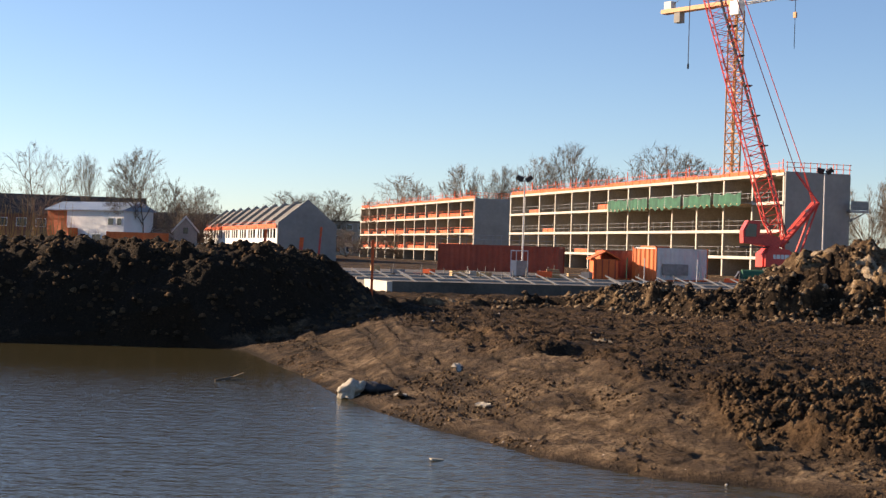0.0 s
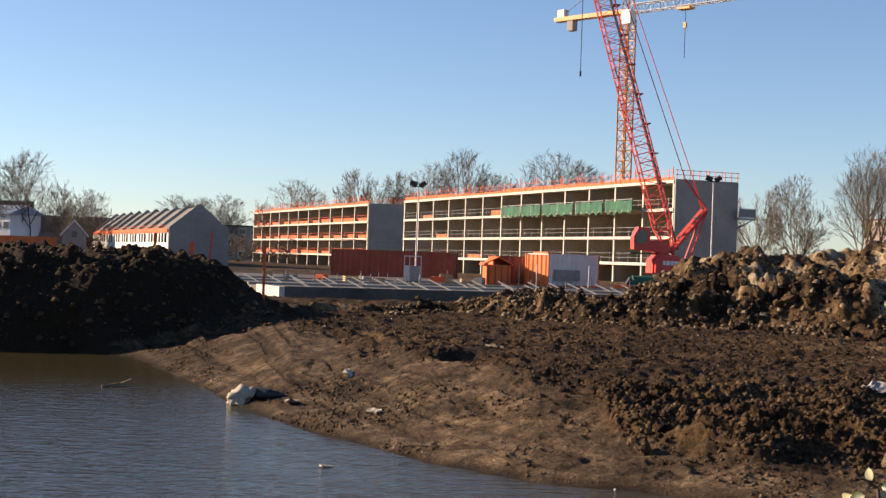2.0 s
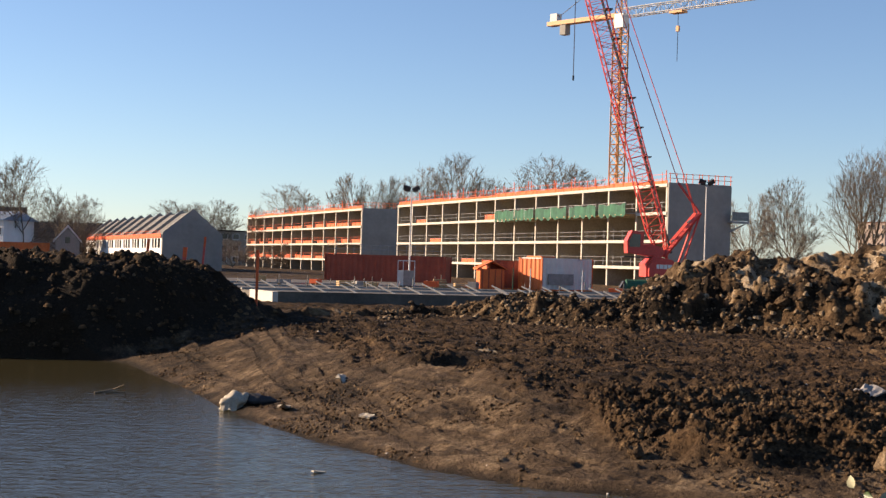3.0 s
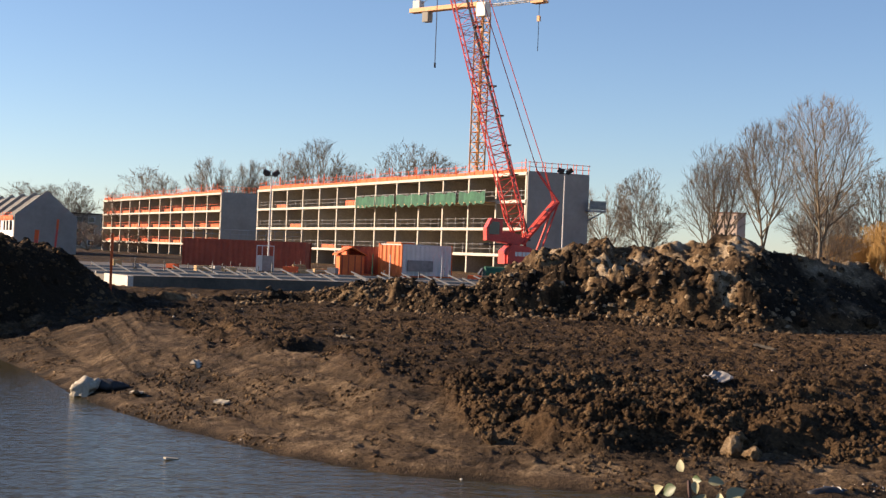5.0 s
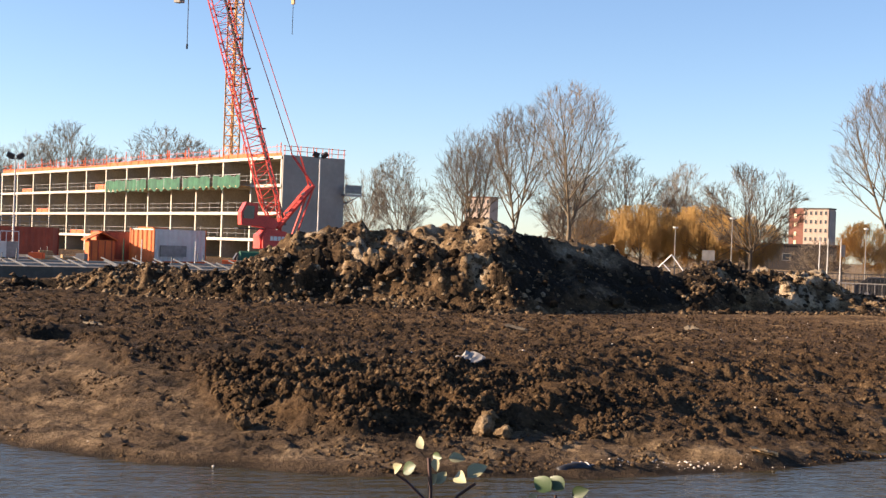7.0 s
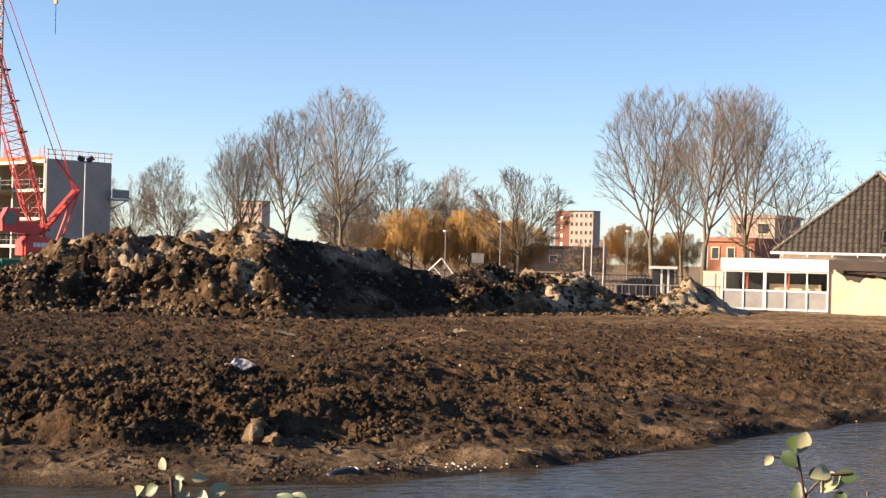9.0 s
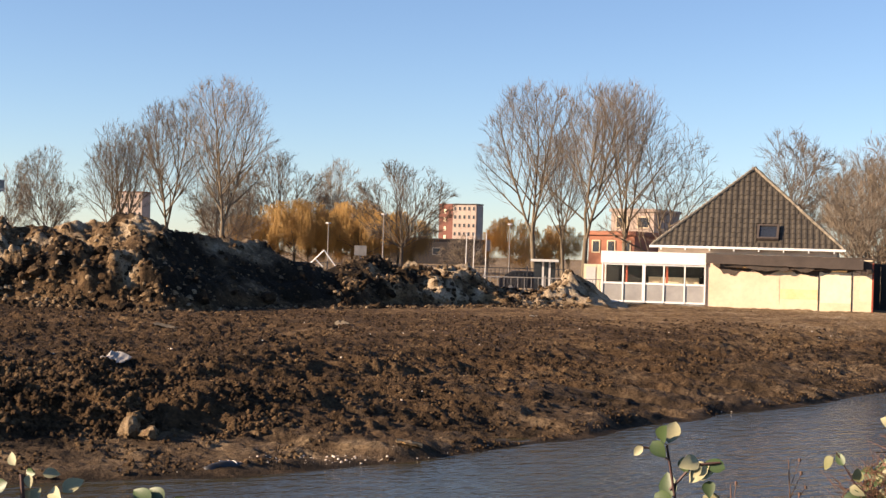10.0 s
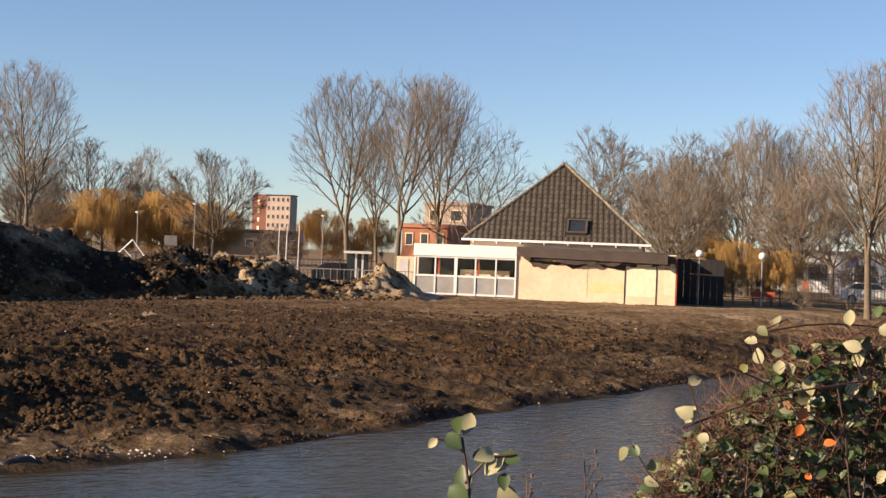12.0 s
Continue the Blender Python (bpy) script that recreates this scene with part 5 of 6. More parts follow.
fence(48.3, 69.4, 54.0, 65.2, 0.0, 1.15, 9, "grey steel mesh fence beside the field", GREY_BLOCK)
fence(43, 84, 58, 74, 0.0, 1.6, 10, "dark steel fence beyond the earth heap")
fence(74.5, 60, 82.5, 48.5, 0.0, 1.9, 14, "dark steel bar fence along the road")
for k, (x, y) in enumerate(((50.72, 74.94), (51.12, 74.68), (51.74, 74.26))):
    fp = thing("flagpole", pose(x, y, 0, 0, 0, 0), "slender white flagpole without a flag" if k < 2 else "slender white flagpole with a small limp flag", "flagpole", "flagpoles")
    part("pole", Build().tube((0, 0, 0), (0.05, 0, 3.65), 0.038, 0.026, 8), OFFWHITE, fp)
    part("cap", Build().tube((0.05, 0, 3.65), (0.05, 0, 3.72), 0.06, 0.02, 8), GALV, fp)
    if k == 2:
        part("flag", Build().box(0.09, 0.35, -0.01, 0.01, 2.6, 3.3), GREY_BLOCK, fp)
sh = thing("bus_shelter", pose(53.0, 70.9, 0.0, 0, 0, -38), "small bus shelter with a flat pale roof", "bus shelter")
part("roof", Build().box(-0.2, 1.5, -0.3, 1.3, 2.05, 2.2), OFFWHITE, sh)
for x in (0.5, 0.9):
    part("post", Build().box(x, x + 0.12, 0, 0.12, 0, 2.047), OFFWHITE, sh)
part("back_panel", Build().box(0.0, 1.3, 1.0, 1.05, 0.2, 2.047), DARK_PANE, sh)
wbx = thing("white_cabinet", pose(53.9, 68.0, 0, 0, 0, -40), "cream roadside cabinet behind the annex", "cabinet")
part("body", Build().box(0.5, 1.6, 0, 0.8, 0.15, 2.0), PLASTER_PALE, wbx)
part("plinth", Build().box(0.55, 1.55, 0.05, 0.75, -0.1, 0.147), CONCRETE, wbx)
part("door", Build().box(0.65, 1.2, -0.03, -0.003, 0.3, 1.85), OFFWHITE, wbx)
af = thing("timber_a_frame", pose(35.4, 66.6, 0.3, 0, 0, -28), "white timber roof frame standing behind the heap", "timber frame")
for a, e in (((0, 0, 1.3), (0.75, 0, 2.05)), ((0.75, 0, 2.05), (1.35, 0, 1.25)), ((0.3, 0, 1.6), (0.7, 0, 1.2)), ((0, 0, 1.3), (0, 0.1, -0.3)), ((1.35, 0, 1.25), (1.35, 0.1, -0.3))):
    part("bar", Build().beam(a, e, 0.045), WHITE, af)
bs = thing("road_sign_board", pose(47.3, 82.9, 0, 0, 0, -30), "small grey sign board on a post", "sign")
part("board", Build().box(0, 0.8, -0.04, 0.04, 2.1, 2.75), GREY_BLOCK, bs)
part("post", Build().box(0.36, 0.44, 0.043, 0.1, 0, 2.6), GALV, bs)


def street_lamp(x, y, h, label="thin grey street lamp beyond the heap"):
    s = thing("street_lamp", pose(x, y, 0, 0, 0, 40), label, "street lamp", "street lamps")
    part("pole", Build().tube((0, 0, 0), (0, 0, h), 0.045, 0.035, 8), GREY_BLOCK, s)
    part("head", Build().box(-0.30, 0.25, -0.1, 0.1, h, h + 0.12), OFFWHITE, s)


for x, y, h in ((52.95, 96.9, 4.4), (56.6, 94.9, 5.2), (62, 86, 4.6), (75.2, 56.6, 4.4), (72.5, 60.0, 4.6), (-42, 200, 8.6)):
    street_lamp(x, y, h)
for x, y in ((60.66, 50.0), (64.28, 48.66)):
    g = thing("globe_lamp", pose(x, y, 0.0), "white globe lamp on a thin grey post", "garden lamp", "globe lamps")
    part("post", Build().tube((0, 0, 0), (0, 0, 2.55), 0.035, None, 8), GALV, g)
    gb = bmesh.new()
    bmesh.ops.create_uvsphere(gb, u_segments=14, v_segments=8, radius=0.2)
    me = bpy.data.meshes.new("globe")
    gb.to_mesh(me)
    gb.free()
    me.materials.append(WHITE)
    o = part("globe", me, WHITE, g)
    o.location = (0, 0, 2.75)
hedge = thing("dark_screen_wall", pose(58.2, 50.4, 0, 0, 0, -46), "tall boarded screen wall, blackened for the shadow of the house beside it", "screen wall")
# the house's shadow on these boards is put into their near-black colour
for k in range(8):
    part("board", Build().box(k * 0.36 + 0.6, k * 0.36 + 0.945, 3.0, 3.06, -0.2, 2.45 - (0.0 if k < 12 else 0.10 * (k - 12))), DARK, hedge)
for k in range(2):
    part("post", Build().box(0.6 + k * 2.6, 0.72 + k * 2.6, 3.063, 3.16, -0.2, 2.4), TAR, hedge)
bench = thing("red_bench", pose(65.5, 50.3, 0, 0, 0, -53), "low dark red bench near the globe lamp", "bench")
part("seat", Build().box(0, 1.3, 0, 0.4, 0.38, 0.45), RUST, bench)
part("backrest", Build().box(0, 1.3, 0.4, 0.46, 0.5, 0.8), RUST, bench)
for x in (0.1, 1.1):
    part("leg", Build().box(x, x + 0.1, 0.05, 0.35, 0, 0.377), STEEL_DARK, bench)
hall = slab_house("white_hall", pose(103.5, 80.0, 0, 0, 0, -56), 20, 8, 3.4, 0, WHITE, GREY_BLOCK, "low white hall across the road", 5, 1, "", GREY_BLOCK)
sg = thing("road_works_sign", pose(76.5, 55.4, 0, 0, 0, -53), "orange and white road works sign board", "sign")
part("board", Build().box(0, 0.85, -0.04, 0.04, 0.75, 1.4), OFFWHITE, sg)
part("stripe", Build().box(0.55, 0.85, -0.05, -0.043, 0.75, 1.4), ORANGE, sg)
part("stripe", Build().box(0.0, 0.12, -0.05, -0.043, 0.75, 1.4), ORANGE, sg)
for x in (0.1, 0.7):
    part("leg", Build().box(x, x + 0.06, 0.043, 0.1, 0, 1.3), GALV, sg)
tarp = thing("blue_banner", pose(91.6, 61.9, 0, 0, 0, -55), "blue banner on poles beside the white hall", "banner")
BLUE = mat("blue_cloth", (0.03, 0.12, 0.5), (0.02, 0.08, 0.38), 0.7, 0.8)
part("cloth", Build().prism([(0, 2.3), (0.9, 2.4), (0.9, 3.2), (0.5, 3.1), (0, 2.7)], -0.03, 0.03), BLUE, tarp)
for x in (0.0, 0.85):
    part("pole", Build().tube((x, 0.08, 0), (x, 0.08, 3.3), 0.03, None, 6), GALV, tarp)


def car(x, y, yaw, paint, label):
    c = thing("car", pose(x, y, 0, 0, 0, yaw), label, "car", "parked cars")
    part("body", Build().prism([(-2.0, 0.3), (2.0, 0.3), (2.05, 0.65), (1.9, 0.85), (1.0, 0.95), (0.45, 1.38), (-1.2, 1.4), (-1.8, 0.95), (-2.05, 0.85)], -0.82, 0.82), paint, c)
    for s in (-0.835, 0.823):
        part("side_window", Build().prism([(-1.45, 0.98), (0.75, 0.98), (0.35, 1.30), (-1.1, 1.32)], s, s + 0.012), DARK_PANE, c)
    for wx in (-1.25, 1.25):
        for s in (-0.85, 0.65):
            w = part("wheel", Build().tube((wx, s, 0.3), (wx, s + 0.2, 0.3), 0.3, None, 14), STEEL_DARK, c)
            part("rim", Build().tube((wx, s - 0.01 if s < 0 else s + 0.2, 0.3), (wx, s if s < 0 else s + 0.21, 0.3), 0.18, None, 10), GALV, w)


car(83.0, 54.0, -56, WHITE, "white parked car behind the fence")
car(86.5, 50.0, -56, GREY_BLOCK, "grey parked car behind the fence")
car(56.6, 76.0, -40, STEEL_DARK, "dark parked car beyond the bus shelter")
car(52.0, 80.0, -36, GREY_BLOCK, "grey parked car behind the steel fence")

# ---- on the mud ----
def ground_z(x, y):
    return float(land(np.array([float(x)]), np.array([float(y)]))[0][0])


st = thing("survey_stake", pose(-2.73, 56.4, -0.1, 0, 0, 0), "tall orange survey stake with a bright top", "stake", "survey stakes")
part("shaft", Build().box(-0.05, 0.05, -0.04, 0.04, 0, 1.95), ORANGE, st)
part("top", Build().box(-0.056, 0.056, -0.046, 0.046, 1.953, 2.72), ORANGE, st, "bright orange painted top")
for x, y, h, w in ((-7.26, 59.0, 2.95, 0.05), (-5.82, 59.2, 2.65, 0.075), (-5.1, 59.4, 3.1, 0.04)):
    z = ground_z(x, y) - 0.1
    s = thing("survey_stake", pose(x, y, z, 0, 4, 0), "orange survey stake on the earth bank", "stake", "survey stakes")
    part("shaft", Build().box(-w, w, -w, w, 0, h - z - 0.4), STEEL_RED, s)
    part("top", Build().box(-w - 0.004, w + 0.004, -w - 0.004, w + 0.004, h - z - 0.397, h - z), ORANGE, s)


def sack(x, y, z, yaw, length, r, material, label, name):
    """A slumped bag: a bent, dented tube with a tied end."""
    t = thing(name, pose(x, y, z, 0, 0, yaw), label, "bag", "dumped bags")
    b = Build()
    n, k = 14, 12
    vs = []
    for i in range(n + 1):
        f = i / n
        rad = r * math.sin(math.pi * min(0.97, 0.06 + 0.94 * f)) ** 0.55 * (1 - 0.25 * f)
        for j in range(k):
            a = 2 * math.pi * j / k
            dd = 1 + 0.45 * noise.noise((f * 3.2, math.cos(a) * 1.6, math.sin(a) * 1.6 + yaw)) + 0.22 * noise.noise((f * 9, math.cos(a) * 4, math.sin(a) * 4 + yaw))
            vs.append(((f - 0.5) * length, math.cos(a) * rad * dd, max(-0.02, r * 0.6 + math.sin(a) * rad * 0.8 * dd)))
    fs = [(i * k + j, i * k + (j + 1) % k, (i + 1) * k + (j + 1) % k, (i + 1) * k + j) for i in range(n) for j in range(k)]
    b.add(vs, fs + [tuple(range(k))[::-1], tuple(range(n * k, n * k + k))])
    part("bag", b, material, t, "", True)
    return t


BLACK_FILM = mat("black_plastic_film", (0.03, 0.031, 0.035), (0.018, 0.018, 0.02), 0.5, 0.3, spec=0.4)
BUFF = mat("buff_sack_cloth", (0.46, 0.41, 0.33), (0.30, 0.26, 0.19), 0.8, 0.3)
bg = thing("sack", pose(-1.98, 33.0, -1.06, 0, 0, -20), "slumped buff sack at the water's edge", "bag", "dumped bags")
cb = bmesh.new()
bmesh.ops.create_icosphere(cb, subdivisions=4, radius=1.0)
for v in cb.verts:
    n = v.co.normalized()
    k = 1 + 0.50 * noise.noise(n * 1.4 + Vector((3.3, 0, 1))) + 0.30 * abs(noise.noise(n * 3.6)) + 0.10 * noise.noise(n * 8.0)
    v.co = Vector((n.x * 0.30 * k, n.y * 0.22 * k, max(-0.08, n.z * 0.21 * k + 0.09) + 0.10 * n.x * abs(n.x)))
cm = bpy.data.meshes.new("bag")
cb.to_mesh(cm)
cb.free()
cm.materials.append(BUFF)
cm.polygons.foreach_set("use_smooth", [True] * len(cm.polygons))
part("bag", cm, BUFF, bg)
flap = Build()
m = 8
flap.add([(-0.20 + 0.05 * i + 0.02 * math.sin(i * 2.1), -0.20 - 0.10 * j / 4 + 0.015 * math.sin(i * 1.7 + j), 0.20 - 0.09 * j - 0.02 * math.sin(i * 1.3)) for i in range(m + 1) for j in range(4)],
         [(i * 4 + j, i * 4 + 4 + j, i * 4 + 5 + j, i * 4 + 1 + j) for i in range(m) for j in range(3)])
part("flap", flap, BUFF, bg, "torn hanging flap of sacking")
sack(-1.42, 33.0, -1.02, -16, 0.80, 0.20, BLACK_FILM, "black plastic sheet bag on the muddy bank", "plastic_bag")
tb = sack(9.75, 20.5, -1.17, 8, 0.8, 0.16, BLACK_FILM, "black plastic bag with pale ties in the shallows", "plastic_bag")
for x in (0.12,):
    part("tie", Build().tube((x, 0, 0.09), (x + 0.012, 0, 0.09), 0.118, None, 14), OFFWHITE, tb)
for x, y, w, c, lab in ((-0.8, 31.6, 0.28, BUFF, "crumpled pale paper on the mud"), (0.9, 29.3, 0.16, BUFF, "crumpled pale paper on the mud"), (10.3, 27.0, 0.36, GREY_BLOCK, "pale torn plastic sheet on the mud"), (13.3, 21.0, 0.22, TIMBER, "small torn cardboard piece at the waterline"), (0.45, 34.2, 0.3, BUFF, "pale broken lump on the mud"), (4.2, 37.0, 0.4, BARK_PALE, "pale splintered board on the mud"), (22.0, 39.0, 0.3, BARK_PALE, "pale splintered board on the mud"), (33, 44, 0.25, BUFF, "crumpled pale paper on the mud"), (15.5, 37, 0.35, BARK_PALE, "pale splintered board on the mud")):
    z = ground_z(x, y)
    b = Build()
    n = 5
    vs = [(w * (i / n - 0.5) * 2, w * 0.55 * (j / n - 0.5) * 2, 0.05 + 0.25 * w * noise.noise((i * 0.9 + x, j * 0.9, y))) for i in range(n + 1) for j in range(n + 1)]
    vs += [(p[0], p[1], p[2] - 0.03) for p in vs]
    q = n + 1
    fs = [(i * q + j, (i + 1) * q + j, (i + 1) * q + j + 1, i * q + j + 1) for i in range(n) for j in range(n)]
    b.add(vs, fs + [tuple(k + q * q for k in f[::-1]) for f in fs])
    o = tagged(part("litter", b, c), lab, "litter", "litter on the mud")
    o.matrix_world = pose(x, y, z + 0.02, random.uniform(-18, 25), random.uniform(-15, 15), random.uniform(0, 180))
br = tagged(part("floating_branch", Build().tube((-0.3, 0, 0), (0.15, 0.1, 0.08), 0.035, 0.02, 6).tube((0.15, 0.1, 0.08), (0.4, -0.2, 0.22), 0.02, 0.012, 6).tube((-0.05, 0.03, 0.02), (0.45, 0.35, 0.0), 0.02, 0.01, 6), BARK), "dark forked branch floating in the ditch", "branch")
br.matrix_world = pose(-5.3, 36.3, WATER_Z + 0.01, 0, 0, 10)
tb3 = Build().box(-0.16, 0.16, -0.03, 0.03, 0.0, 0.02).beam((0.14, 0, 0.01), (0.05, 0.1, 0.2), 0.035).beam((-0.14, 0, 0.01), (-0.2, 0.05, 0.12), 0.03)
bs2 = tagged(part("broken_strip", tb3, BUFF), "bent pale strip of plastic at the waterline", "litter")
bs2.matrix_world = pose(13.4, 21.05, WATER_Z + 0.05, 0, 6, 25)
fl = tagged(part("floating_leaf", Build().box(-0.12, 0.12, -0.04, 0.04, -0.01, 0.015), BUFF), "pale leaf floating on the water", "leaf")
fl.matrix_world = pose(0.0, 23.6, WATER_Z + 0.012, 4, 8, 30)

# dry reeds on the left-hand heap
reeds = Build()
rng = random.Random(5)
for k in range(420):
    x, y = rng.uniform(-20, -15.2), rng.uniform(60, 66)
    z = ground_z(x, y) if k % 3 == 0 else z
    hgt = rng.uniform(0.7, 2.4) * (0.6 if x > -16.2 else 1)
    reeds.tube((x, y, z - 0.3), (x + rng.uniform(-0.5, 0.5), y, z + hgt), 0.014, 0.006, 3, False)
tagged(part("reed_bed", reeds, WILLOW), "dry orange-brown reeds on the earth bank", "reeds", kind="stuff")

# ---- brambles on the near bank ----
LEAF_PALE = mat("pale_leaf", (0.33, 0.31, 0.19), (0.22, 0.21, 0.11), 0.55, 0.02, fine=5, bump=0.25, depth=0.002, per_object=0.18)
LEAF_OLIVE = mat("olive_leaf", (0.12, 0.13, 0.055), (0.17, 0.16, 0.07), 0.55, 0.05, fine=8, bump=0.1, depth=0.002, per_object=0.25)
LEAF_GREEN = mat("dark_green_leaf", (0.034, 0.062, 0.020), (0.052, 0.080, 0.030), 0.45, 0.05, fine=8, bump=0.1, depth=0.002, per_object=0.3)
LEAF_RED = mat("orange_leaf", (0.55, 0.16, 0.03), (0.45, 0.10, 0.02), 0.5, 0.05, fine=8, bump=0.1, depth=0.002, per_object=0.2)
LEAF_BROWN = mat("withered_leaf", (0.16, 0.075, 0.045), (0.09, 0.05, 0.03), 0.7, 0.05, fine=8, bump=0.1, depth=0.002, per_object=0.3)
DRY_TWIG = mat("dry_bramble_twig", (0.17, 0.085, 0.05), (0.11, 0.058, 0.038), 0.8, 0.05, bump=0)
CANE = mat("bramble_cane", (0.065, 0.026, 0.022), (0.045, 0.024, 0.02), 0.6, 0.05, bump=0)


def leaf_mesh(material, w, fold, curl):
    """A pointed oval leaf, 1 long, folded along its midrib."""
    b = Build()
    n = 6
    vs = []
    for i in range(n + 1):
        f = i / n
        half = w * math.sin(math.pi * f ** 0.85) ** 0.8 * (1 - 0.15 * f)
        z = -curl * f * f
        vs += [(-half, f, z + half * fold), (0, f, z), (half, f, z + half * fold)]
    fs = []
    for i in range(n):
        a = i * 3
        fs += [(a, a + 1, a + 4, a + 3), (a + 1, a + 2, a + 5, a + 4)]
    b.add(vs, fs)
    me = bpy.data.meshes.new("leaf")
    me.from_pydata(b.v, [], b.f)
    me.materials.append(material)
    me.polygons.foreach_set("use_smooth", [True] * len(me.polygons))
    return me


LEAVES = {m: [leaf_mesh(m, random.uniform(0.34, 0.43), random.uniform(0.2, 0.6), random.uniform(0.0, 0.3)) for _ in range(3)] for m in (LEAF_PALE, LEAF_GREEN, LEAF_OLIVE, LEAF_RED, LEAF_BROWN)}


def put_leaf(parent, rng, material, p, size, facing=None):
    o = new("leaf", rng.choice(LEAVES[material]))
    o.parent = parent
    if facing is None:
        turn = Euler((rng.uniform(-1.2, 1.2), rng.uniform(-1.2, 1.2), rng.uniform(0, 6.28))).to_matrix().to_4x4()
    else:
        turn = Vector(facing).to_track_quat("Z", "Y").to_matrix().to_4x4() @ Matrix.Rotation(rng.uniform(0, 6.28), 4, "Z") @ Matrix.Rotation(rng.uniform(-0.5, 0.5), 4, "X")
    o.matrix_basis = Matrix.Translation(p) @ turn @ Matrix.Diagonal((size, size, size, 1))
    return o


def cane(b, pts, r):
    for a, e in zip(pts, pts[1:]):
        b.tube(a, e, r, r * 0.9, 5, False)


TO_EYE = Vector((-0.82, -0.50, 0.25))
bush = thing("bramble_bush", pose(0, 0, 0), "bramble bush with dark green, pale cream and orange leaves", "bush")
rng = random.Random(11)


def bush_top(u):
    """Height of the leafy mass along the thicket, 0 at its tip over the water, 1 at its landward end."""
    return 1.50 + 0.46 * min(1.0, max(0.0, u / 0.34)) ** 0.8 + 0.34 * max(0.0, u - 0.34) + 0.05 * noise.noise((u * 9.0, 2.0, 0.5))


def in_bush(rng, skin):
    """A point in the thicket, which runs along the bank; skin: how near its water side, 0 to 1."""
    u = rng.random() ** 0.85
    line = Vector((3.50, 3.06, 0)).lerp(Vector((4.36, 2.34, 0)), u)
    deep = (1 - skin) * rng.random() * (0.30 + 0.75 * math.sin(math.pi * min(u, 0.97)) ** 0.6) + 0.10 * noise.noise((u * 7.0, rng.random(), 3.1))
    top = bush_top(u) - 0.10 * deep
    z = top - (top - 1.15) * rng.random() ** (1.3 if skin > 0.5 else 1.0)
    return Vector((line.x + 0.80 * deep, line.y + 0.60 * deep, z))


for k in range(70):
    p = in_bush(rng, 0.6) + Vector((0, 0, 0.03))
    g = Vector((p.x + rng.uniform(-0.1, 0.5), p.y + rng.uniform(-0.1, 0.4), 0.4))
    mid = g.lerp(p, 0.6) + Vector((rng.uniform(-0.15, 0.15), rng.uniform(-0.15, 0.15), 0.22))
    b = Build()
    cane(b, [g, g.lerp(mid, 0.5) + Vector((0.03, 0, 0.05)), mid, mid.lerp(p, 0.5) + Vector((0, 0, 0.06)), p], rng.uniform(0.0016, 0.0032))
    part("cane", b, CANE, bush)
for pts in (((5.0, 2.3, 1.7), (4.5, 2.42, 2.02), (4.05, 2.62, 2.08), (3.70, 2.80, 2.05)), ((4.9, 2.1, 1.7), (4.4, 2.4, 1.96), (3.9, 2.62, 1.93), (3.5, 2.86, 1.80)), ((4.5, 2.5, 1.5), (3.9, 2.68, 1.80), (3.62, 2.82, 1.97)), ((5.2, 1.9, 1.9), (4.6, 2.2, 2.10), (4.1, 2.45, 2.08))):
    b = Build()
    fine_pts = []
    for a, e in zip(pts, pts[1:]):
        fine_pts += [Vector(a).lerp(Vector(e), j / 5) + Vector((0, 0, 0.02 * math.sin(math.pi * j / 5))) for j in range(5)]
    cane(b, fine_pts + [Vector(pts[-1])], 0.003)
    part("cane", b, CANE, bush, "arching dark red bramble cane")
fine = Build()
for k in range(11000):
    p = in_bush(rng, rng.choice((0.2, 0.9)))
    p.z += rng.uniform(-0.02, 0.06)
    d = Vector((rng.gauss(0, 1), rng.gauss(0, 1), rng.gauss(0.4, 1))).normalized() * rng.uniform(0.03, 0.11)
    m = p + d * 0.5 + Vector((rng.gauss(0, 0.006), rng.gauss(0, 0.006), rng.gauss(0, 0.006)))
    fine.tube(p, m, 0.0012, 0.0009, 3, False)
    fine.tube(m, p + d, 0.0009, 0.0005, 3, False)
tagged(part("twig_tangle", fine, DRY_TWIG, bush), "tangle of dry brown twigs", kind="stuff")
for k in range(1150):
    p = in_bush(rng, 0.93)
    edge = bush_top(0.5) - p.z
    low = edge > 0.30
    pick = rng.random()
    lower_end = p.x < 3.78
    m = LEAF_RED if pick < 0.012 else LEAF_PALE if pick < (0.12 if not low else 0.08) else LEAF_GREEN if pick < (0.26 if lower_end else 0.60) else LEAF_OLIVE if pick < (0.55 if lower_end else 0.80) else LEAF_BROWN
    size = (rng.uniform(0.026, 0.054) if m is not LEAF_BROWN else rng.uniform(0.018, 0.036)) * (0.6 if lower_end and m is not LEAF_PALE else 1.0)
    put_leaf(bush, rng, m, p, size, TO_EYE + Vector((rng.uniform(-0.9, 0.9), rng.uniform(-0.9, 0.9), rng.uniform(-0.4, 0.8))))
